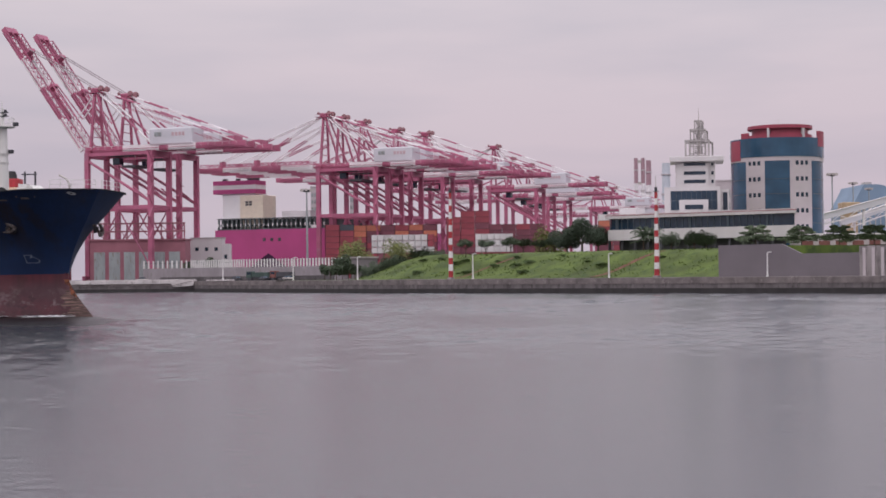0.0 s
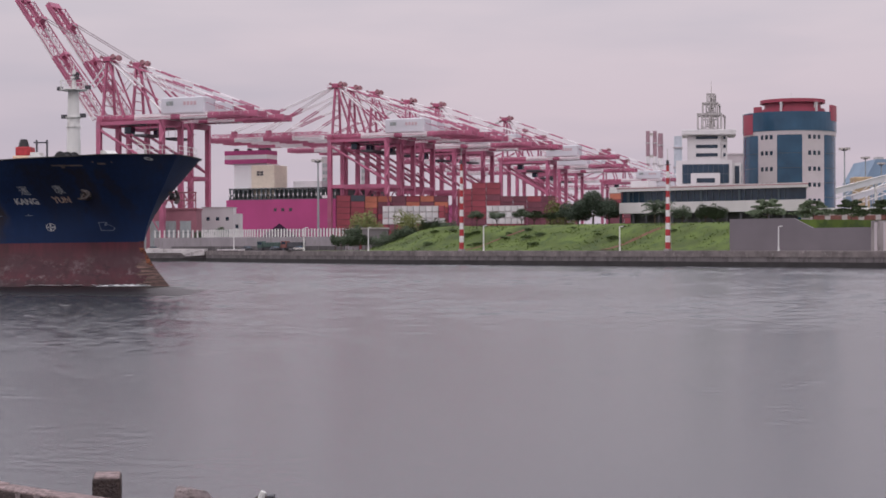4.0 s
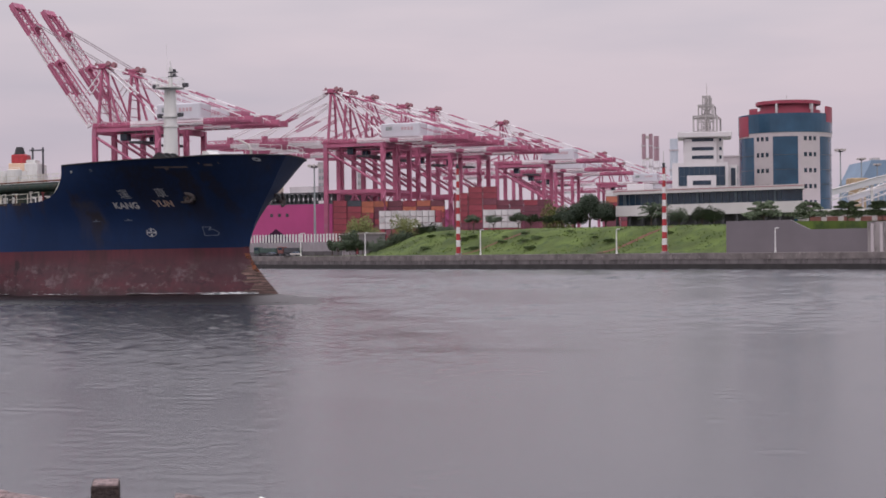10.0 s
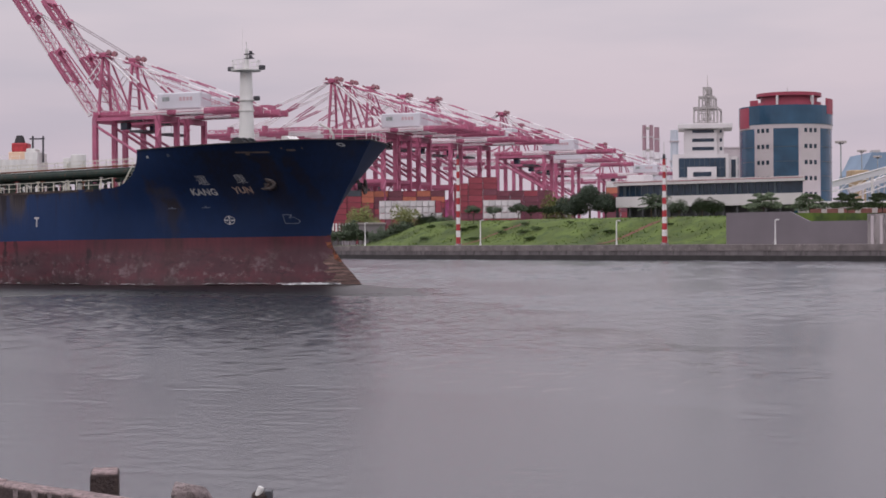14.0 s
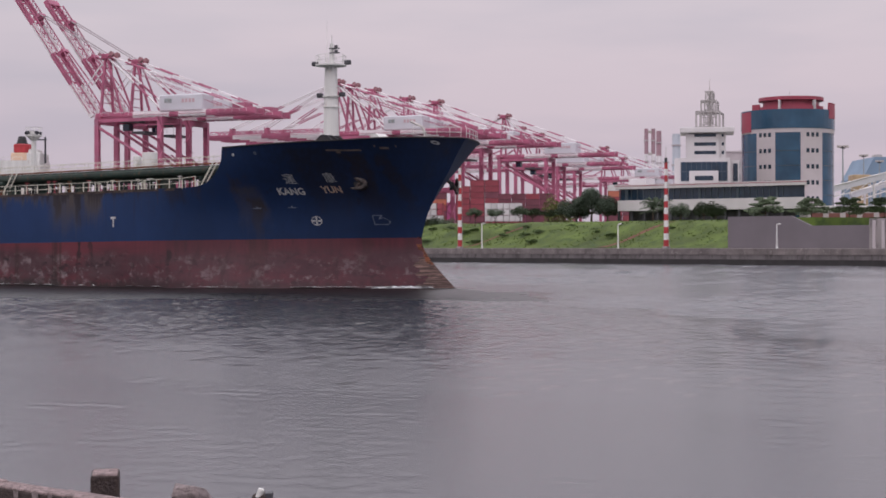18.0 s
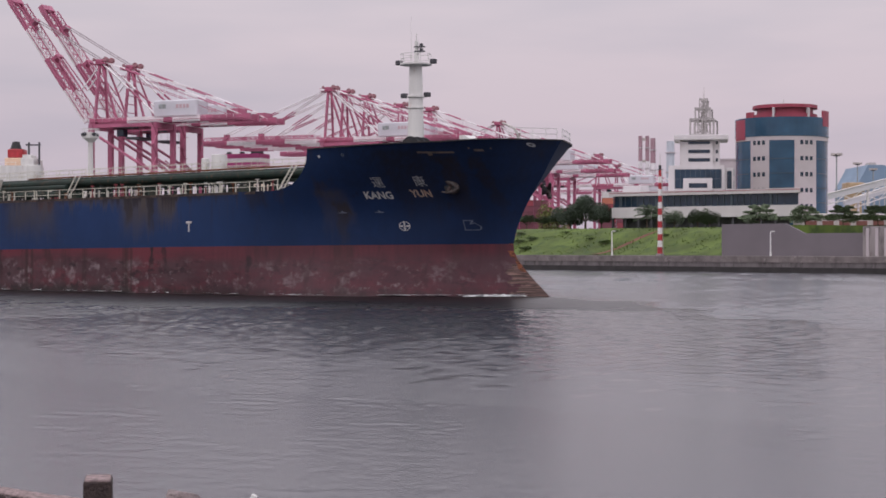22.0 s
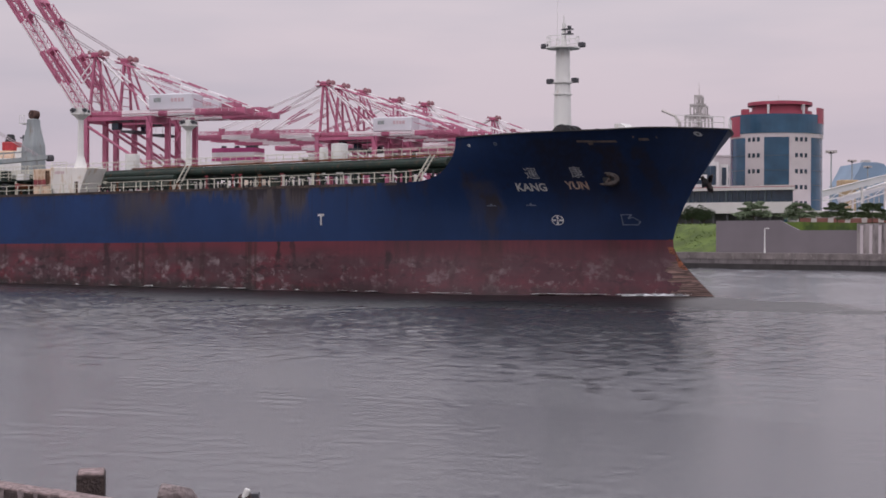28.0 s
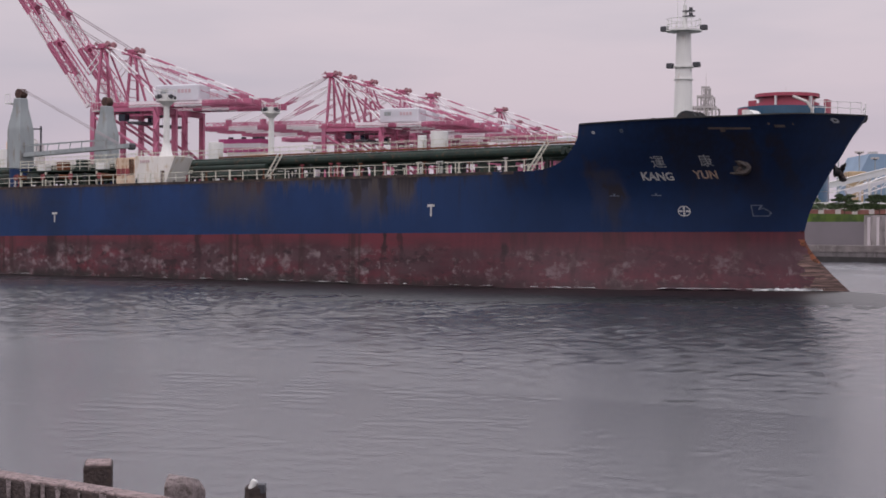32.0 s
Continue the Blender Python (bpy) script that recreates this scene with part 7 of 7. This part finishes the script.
part("roof", box(B(), -0.3, 56 * sc + 0.3, -0.3, 9.3, oh, oh + 0.35), WALL_PALE, po)
ps = thing("port_shed", "long faded red port shed with grey roller doors", "shed", Matrix.Translation((-129.78, 625, Z_BANK)))
pw, ph = 168 * 625 / 2926, 18.94 - Z_BANK
part("shed_wall", box(B(), 0, pw, 0, 14, -0.2, ph), SHED_RED, ps)
part("shed_roof", box(B(), -0.4, pw + 0.4, -0.6, 14.4, ph, ph + 0.6), SHED_RED, ps)
for k in range(6):
    x = 1.5 + k * (pw - 2) / 6
    part("roller_door", box(B(), x, x + 4.2, -0.15, -0.02, 0, ph * 0.72), SHIP_GREY, ps)
# open red steel frame that stands on the shed
for k in range(9):
    part("frame_post", box(B(), 0.4 + k * (pw - 1.2) / 8, 0.9 + k * (pw - 1.2) / 8, 2, 2.5, ph + 0.6, ph + 6.4), SHED_RED, ps)
for z in (ph + 3.2, ph + 6.2):
    part("frame_beam", box(B(), 0.2, pw - 0.2, 1.9, 2.6, z, z + 0.6), SHED_RED, ps)
for k in range(8):
    x0, x1 = 0.6 + k * (pw - 1.2) / 8, 0.6 + (k + 1) * (pw - 1.2) / 8
    part("frame_brace", beam(B(), (x0, 2.2, ph + (0.8 if k % 2 else 6.0)), (x1, 2.2, ph + (6.0 if k % 2 else 0.8)), 0.3), SHED_RED, ps)
bunker = thing("utility_hut", "low grey utility hut by the bank", "hut", Matrix.Translation((-25.90, 520, Z_BANK)))
part("wall", box(B(), 0, 8, 0, 5, 0, 10.17 - Z_BANK), GREY_WALL, bunker)
part("roof", box(B(), -0.4, 8.4, -0.4, 5.4, 10.17 - Z_BANK, 10.70 - Z_BANK), CONCRETE, bunker)


def truck(x, y, turn, cab_mat, load_mat, length, label):
    t = thing("truck", label, "truck", Matrix.Translation((x, y, Z_BANK)) @ Matrix.Rotation(turn, 4, "Z"), group="parked vehicles")
    cab = part("cab", bevelled(box(B(), 0, 2.2, -1.2, 1.2, 0.9, 3.1), 0.15), cab_mat, t)
    part("window", box(B(), 0.3, 1.9, -1.24, -1.2, 2.0, 2.8), GLASS_DARK, cab)
    part("load_bed", bevelled(box(B(), 2.5, length, -1.25, 1.25, 1.2, 2.7), 0.08), load_mat, t)
    part("chassis", box(B(), 0.1, length, -0.9, 0.9, 0.7, 1.2), DARK_GREY, t)
    for x0 in (1.1, length * 0.6, length - 1.2):
        for s in (-1.05, 1.05):
            part("wheel", tube(B(), (x0, s - 0.16, 0.5), (x0, s + 0.16, 0.5), 0.5, n=12), DARK_GREY, t)


def car(x, y, turn, mat, label):
    t = thing("car", label, "car", Matrix.Translation((x, y, Z_BANK)) @ Matrix.Rotation(turn, 4, "Z"), group="parked vehicles")
    part("body", bevelled(box(B(), 0, 4.3, -0.85, 0.85, 0.35, 0.95), 0.12), mat, t)
    bm = B()
    v = [bm.verts.new(p) for p in ((0.7, -0.8, 0.95), (3.6, -0.8, 0.95), (3.6, 0.8, 0.95), (0.7, 0.8, 0.95), (1.3, -0.65, 1.5), (3.0, -0.65, 1.5), (3.0, 0.65, 1.5), (1.3, 0.65, 1.5))]
    for f in ((4, 5, 6, 7), (0, 1, 5, 4), (1, 2, 6, 5), (2, 3, 7, 6), (3, 0, 4, 7)):
        bm.faces.new([v[i] for i in f])
    part("greenhouse", bm, GLASS_DARK, t)
    for x0 in (0.85, 3.4):
        for s in (-0.8, 0.8):
            part("wheel", tube(B(), (x0, s - 0.1, 0.33), (x0, s + 0.1, 0.33), 0.33, n=12), DARK_GREY, t)


GREENP = surface("truck_green", (0.05, 0.085, 0.075), 0.5)
QT = math.atan2(-93, 61)
truck(-61.61, 548, QT + 0.5, GREENP, GREENP, 9.0, "dark green truck parked behind the quay")
truck(-51.98, 530, QT + 0.5, BRICK_RED, DARK_GREY, 8.0, "red-cabbed truck with a dark load")
car(-66.79, 552, QT, DARK_GREY, "dark car parked behind the quay")
car(-55.96, 535, QT, DARK_GREY, "dark car parked behind the quay")
car(-46.93, 520, QT, STEEL_PALE, "pale car parked behind the quay")
car(-97.59, 590, 0.1, DARK_GREY, "dark car on the port road")
car(-106.96, 595, 0.1, STEEL_PALE, "pale car on the port road")


# ---- trees ----
def leaves(bm, centre, radii, count, size, rnd):
    for _ in range(count):
        while True:
            p = Vector((rnd.uniform(-1, 1), rnd.uniform(-1, 1), rnd.uniform(-1, 1)))
            if 0.25 < p.length < 1:
                break
        c = Vector(centre) + Vector((p.x * radii[0], p.y * radii[1], p.z * radii[2]))
        s = size * rnd.uniform(0.5, 1.2)
        a = Vector((rnd.uniform(-1, 1), rnd.uniform(-1, 1), rnd.uniform(-0.6, 0.6))).normalized() * s
        b = a.orthogonal().normalized() * s * rnd.uniform(0.35, 0.6)
        bm.faces.new([bm.verts.new(c - a), bm.verts.new(c + b), bm.verts.new(c + a), bm.verts.new(c - b)])


def broad_tree(h, spread, leaf, seed, label, flat=0.55, layers=0, count=1100, leaf_size=0.34):
    """Trunk with forked limbs and a crown of clumped leaves; layers > 0 gives tiers of flat boughs."""
    rnd = random.Random(seed)
    t = thing("tree", label, "tree", group="trees on the terrace")
    bm = B()
    fork = h * (0.35 if not layers else 0.3)
    tube(bm, (0, 0, -0.4), (0.1, 0, fork), 0.035 * h, 0.026 * h, 8)
    if layers:
        tube(bm, (0.1, 0, fork), (0, 0, h * 0.97), 0.026 * h, 0.006 * h, 7)
    cb = B()
    if layers:
        for k in range(layers):
            z = fork + (h - fork) * (k + 0.3) / layers
            r = spread * (1 - 0.62 * k / layers) * rnd.uniform(0.85, 1.1)
            for j in range(7):
                a = 2 * math.pi * (j + rnd.random() * 0.6) / 7
                e = Vector((math.cos(a) * r * rnd.uniform(0.6, 1.05), math.sin(a) * r * rnd.uniform(0.6, 1.05), z + h * rnd.uniform(-0.05, 0.13)))
                tube(bm, (0, 0, z - h * 0.02), e, 0.008 * h, 0.003 * h, 5)
                leaves(cb, e * 0.8 + Vector((0, 0, e.z * 0.2)), (r * rnd.uniform(0.28, 0.45), r * rnd.uniform(0.28, 0.45), h * rnd.uniform(0.05, 0.1)), count // (layers * 7), leaf_size, rnd)
    else:
        for j in range(7):
            a = 2 * math.pi * (j + rnd.random() * 0.7) / 7
            e = Vector((math.cos(a) * spread * rnd.uniform(0.4, 0.75), math.sin(a) * spread * rnd.uniform(0.4, 0.75), h * rnd.uniform(0.55, 0.88)))
            tube(bm, (0.1, 0, fork - 0.1), e, 0.016 * h, 0.006 * h, 6)
            leaves(cb, e, (spread * 0.48, spread * 0.48, h * 0.22 * flat / 0.55), count // 8, leaf_size, rnd)
        leaves(cb, (0, 0, h * 0.8), (spread * 0.55, spread * 0.55, h * 0.2), count // 8, leaf_size, rnd)
    part("trunk", bm, BARK, t)
    part("crown", cb, leaf, t)
    return t


def palm(h, seed):
    rnd = random.Random(seed)
    t = thing("palm", "short bushy palm with drooping fronds on the terrace", "palm", group="palms")
    part("trunk", tube(B(), (0, 0, -0.4), (0.1, 0, h * 0.5), 0.24, 0.18, 8), BARK, t)
    bm = B()
    for j in range(34):
        a = 2 * math.pi * j / 17 + rnd.uniform(-0.2, 0.2)
        up = rnd.uniform(-0.25, 1.1)
        base = Vector((0.1, 0, h * 0.5))
        d = Vector((math.cos(a), math.sin(a), 0))
        L = h * 0.44 * rnd.uniform(0.8, 1.15)
        pts = [base + d * L * k / 5 + Vector((0, 0, h * 0.42 * up * math.sin(k / 5 * 2.0) - 0.025 * h * k)) for k in range(6)]
        s = Vector((-d.y, d.x, 0))
        for k in range(5):
            for sg in (-1, 1):
                for f in (0.0, 0.5):
                    p = pts[k].lerp(pts[k + 1], f)
                    q = pts[k].lerp(pts[k + 1], f + 0.45)
                    tip = p.lerp(q, 1.2) + s * sg * L * 0.28 * (1 - 0.13 * k) - Vector((0, 0, 0.12 * L))
                    bm.faces.new([bm.verts.new(p), bm.verts.new(q), bm.verts.new(tip)])
    part("fronds", bm, LEAF, t)
    return t


def put(src, x, y, z, s=1.0, turn=0.0):
    o = copy_thing(src, Matrix.Translation((x, y, z)) @ Matrix.Rotation(turn, 4, "Z"))
    o.scale = (s, s, s)
    return o


def stand(src, x, y, z, s=1.0, turn=0.0):
    src.matrix_world = Matrix.Translation((x, y, z)) @ Matrix.Rotation(turn, 4, "Z") @ Matrix.Scale(s, 4)
    return src


rnd = random.Random(44)
oak = broad_tree(10.5, 5.6, LEAF_OAK, 1, "large dark green broadleaf tree", count=9000, leaf_size=0.28)
stand(oak, 40.55, 452, Z_TOP - 1.5)
put(oak, 37.34, 462, Z_TOP - 2, 0.8, 1.5)
put(oak, 46.82, 470, Z_TOP - 1, 0.75, 2.5)
tier = broad_tree(5.4, 4.9, LEAF_TIER, 2, "spreading olive green tree with flat tiered boughs", layers=4, count=5200, leaf_size=0.27)
stand(tier, 77.02, 395, Z_TOP - 0.6, 1.05)
for px, y, s, a in ((88.1, 395, 1.0, 2.0), (95.5, 388, 0.98, 3.0), (102.6, 384, 0.95, 4.0)):
    put(tier, px, y, Z_TOP - 0.6, s, a)
pm = palm(7.4, 3)
stand(pm, 53.97, 425, Z_TOP - 0.2)
put(pm, 56.84, 428, Z_TOP - 0.2, 0.95, 0.7)
shade_tree = broad_tree(4.7, 2.6, LEAF, 15, "small shade tree with a flat spreading crown", flat=0.32, count=1700, leaf_size=0.22)
stand(shade_tree, 9.1, 468, Z_TOP - 0.3)
for px, y, s, a in ((14.7, 466, 0.95, 1.3), (21.9, 468, 1.1, 2.3), (25.6, 470, 1.0, 3.3), (29.9, 468, 0.9, 4.3), (33.9, 466, 1.05, 5.3)):
    put(shade_tree, px, y, Z_TOP - 0.3, s, a)
yel = broad_tree(11.0, 4.4, LEAF_YELLOW, 4, "tall thin tree with yellow-green leaves", flat=0.9, count=2600)
stand(yel, -30.84, 620, Z_BANK, 1.25)
put(yel, -26.19, 620, Z_BANK, 0.9, 1.0)
put(yel, -12.61, 600, Z_BANK, 1.2, 2.0)
put(yel, 45.20, 640, Z_BANK, 1.6, 3.0)
bush = broad_tree(5.2, 3.4, LEAF, 6, "dense dark green shrub", flat=0.9, count=2600, leaf_size=0.26)
stand(bush, -15.77, 492, Z_BANK - 0.5)
for px, y, z, s, a in ((-19.06, 490, Z_BANK - 0.8, 0.85, 1), (-12.06, 492, Z_BANK + 1.2, 1.0, 2), (-9.07, 494, Z_BANK + 1.6, 0.9, 3), (-4.45, 490, Z_BANK + 3.4, 1.0, 4), (-1.93, 486, Z_BANK + 3.2, 0.8, 5),
                       (-29.27, 540, Z_BANK + 1.5, 1.1, 2), (1.39, 482, Z_BANK + 4.0, 0.8, 1), (61.0, 424, Z_TOP - 0.3, 0.78, 1.7), (66.2, 419, Z_TOP - 0.3, 0.84, 3.3), (69.3, 420, Z_TOP - 0.3, 0.74, 4.4)):
    put(bush, px, y, z, s, a)
tuft = broad_tree(1.2, 1.5, LEAF_LOW, 12, "low green shrub growing out of the grass bank", flat=0.5, count=600, leaf_size=0.16)
stand(tuft, (quay_at(40) + QN * 18).x, (quay_at(40) + QN * 18).y, bank_profile(quay_at(40) + QN * 18, 0.41) - 0.3)
for k in range(20):
    p = quay_at(rnd.uniform(5, 118)) + QN * (9 + 22 * rnd.uniform(0.2, 0.75))
    kk = ((p - quay_at(0)).dot(QN) - 9) / 22
    s = rnd.uniform(0.5, 1.25)
    put(tuft, p.x, p.y, bank_profile(p, kk) - 0.35 * s, s, rnd.uniform(0, 6))
small = broad_tree(4.3, 1.9, LEAF, 7, "small clipped round-headed tree in a row", flat=0.7, count=700)
stand(small, -33.13, 500, Z_BANK)
for k in range(1, 6):
    put(small, -33.13 + k * 1.95, 500 - k * 2.2, Z_BANK, 0.9 + 0.04 * (k % 3), k)
put(small, -82.75, 615, Z_BANK, 1.8, 0.5)
put(small, -91.90, 620, Z_BANK, 1.5, 0.5)

# ---- near jetty: stained concrete beam, posts, stump ----
JZ = 2.93
ja, jb = Vector((-3.53, 13.29, 0)), Vector((-2.04, 12.01, 0))
jd = (jb - ja).normalized()
jl = (jb - ja).length + 0.5
jetty = thing("jetty_beam", "stained concrete jetty beam with pale drips", "jetty", Matrix.Translation((ja.x, ja.y, JZ)) @ Matrix.Rotation(math.atan2(jd.y, jd.x), 4, "Z"))
rnd = random.Random(31)
# the top arris is chipped, so the beam is cast as short uneven lengths
x = -3.0
while x < jl:
    w = rnd.uniform(0.35, 0.8)
    dz, dy = rnd.uniform(-0.012, 0.012), rnd.uniform(-0.01, 0.01)
    part("beam_length", bevelled(box(B(), x, x + w, dy, 0.22, -0.7, dz), 0.018, 2), TIMBER, jetty)
    part("worn_top", bevelled(box(B(), x + 0.01, x + w - 0.01, dy + 0.012, 0.21, dz - 0.01, dz + 0.014), 0.008), POST_TOP, jetty, "pale worn top face")
    x += w + 0.004
part("lower_wall", box(B(), -3, jl, 0.05, 0.2, -3.6, -0.7), TIMBER, jetty)
for k in range(12):
    x = -0.6 + k * (jl + 0.5) / 12 + rnd.uniform(-0.09, 0.09)
    w, h = rnd.uniform(0.008, 0.045), rnd.uniform(0.10, 0.42)
    n = 6
    left_edge = [(x - w * (1 - 0.7 * q / n) + rnd.uniform(-0.006, 0.006), -0.02, 0.0 - h * q / n) for q in range(n + 1)]
    right_edge = [(x + w * (1 - 0.75 * q / n) + rnd.uniform(-0.006, 0.006), -0.02, 0.0 - h * q / n) for q in range(n + 1)]
    part("lime_drip", sheet(B(), [[p, q] for p, q in zip(left_edge, right_edge)]), POST_MID, jetty, "pale lime drip")


def jetty_post(x, y, z, w, h, lean, label, cut=0.0, turn=0.3, deep=0.265):
    t = thing("jetty_post", label, "post", Matrix.Translation((x, y, z - h)) @ Matrix.Rotation(turn, 4, "Z") @ Matrix.Rotation(lean, 4, "Y"), group="jetty posts")
    bm = B()
    v = [bm.verts.new((sx * w / 2, sy * deep / 2, zz)) for zz in (0, h) for sx, sy in ((-1, -1), (1, -1), (1, 1), (-1, 1))]
    v[5].co.z -= cut
    v[6].co.z -= cut * 1.6
    for f in ((0, 3, 2, 1), (4, 5, 6, 7), (0, 1, 5, 4), (1, 2, 6, 5), (2, 3, 7, 6), (3, 0, 4, 7)):
        bm.faces.new([v[i] for i in f])
    part("shaft", bevelled(bm, 0.018, 2), TIMBER if not cut else POST_MID, t)
    if not cut:
        part("worn_cap", bevelled(box(B(), -w / 2 + 0.012, w / 2 - 0.012, -deep / 2 + 0.012, deep / 2 - 0.012, h - 0.02, h + 0.012), 0.01), POST_TOP, t, "pale worn top")


jetty_post(-3.05, 14.9, 2.82, 0.25, 4.5, 0.0, "square weathered concrete post", 0.0, 0.17, 0.42)
# broken post: an angular lump with a flat top, a bevelled shoulder and rough faces
bp_thing = thing("jetty_post", "broken angular pale concrete post", "post", Matrix.Translation((-2.24, 14.6, 2.755 - 4.5)) @ Matrix.Rotation(0.25, 4, "Z"), group="jetty posts")
bm = B()
ring = [(-0.17, -0.12), (0.06, -0.15), (0.19, -0.02), (0.16, 0.16), (-0.13, 0.17)]
drop = [0.01, 0.0, 0.045, 0.05, 0.0]
low_ring = [bm.verts.new((x * 1.05, y * 1.05, 0)) for x, y in ring]
mid_ring = [bm.verts.new((x * 1.04, y * 1.04, 4.44 - d * 1.6)) for (x, y), d in zip(ring, drop)]
top_ring = [bm.verts.new((x * 0.8 - 0.01, y * 0.8, 4.5 - d)) for (x, y), d in zip(ring, drop)]
for lo_r, hi_r in ((low_ring, mid_ring), (mid_ring, top_ring)):
    for i in range(5):
        bm.faces.new((lo_r[i], lo_r[(i + 1) % 5], hi_r[(i + 1) % 5], hi_r[i]))
bm.faces.new(top_ring)
bm.faces.new(low_ring[::-1])
part("shaft", bevelled(bm, 0.008), POST_MID, bp_thing)
st = thing("mooring_stump", "brown stump with a white plastic cap", "post", Matrix.Translation((-1.60, 14.6, -1.5)))
zz = 2.67 + 1.5
part("stump", bevelled(tube(B(), (0, 0, 0), (0, 0, zz), 0.16, 0.10, 9), 0.02), TIMBER, st)
part("white_cap", bevelled(tube(B(), (-0.035, -0.06, zz - 0.03), (0.0, -0.06, zz + 0.055), 0.03, 0.03, 10), 0.008), SHIP_WHITE, st, "white plastic cap")
part("bracket", box(B(), 0.03, 0.09, -0.08, 0.05, zz - 0.06, zz + 0.015), DARK_GREY, st)


# ---- what moves ----
def motions():
    # the tanker runs straight up the channel, slowly gathering way
    head = radians(-35.453)
    ahead = Vector((math.cos(head), math.sin(head), 0))
    at19 = Vector((3.403, 175.319, 0))
    rows = []
    for t, d in TRACK:
        p = at19 + ahead * d
        rows.append((t, pose(p.x, p.y, 0, 0, 0, -35.453)))
    walk(tanker, rows)
    # the ripples drift slowly across the channel
    walk(water, [(0, pose(0, 0, -0.15)), (16, pose(3.2, -4.0, -0.15)), (32, pose(6.4, -8.0, -0.15))])


TRACK = (
    (0, -57.41), (2, -51.70), (3.5, -47.35), (5.5, -41.46), (7.5, -35.48), (9.5, -29.44),
    (11.5, -23.33), (14, -15.61), (16.5, -7.83), (18.5, -1.55), (20.5, 4.75), (22.5, 11.09),
    (25, 19.04), (27.5, 27.03), (29.5, 33.45), (32, 41.50),
)
motions()
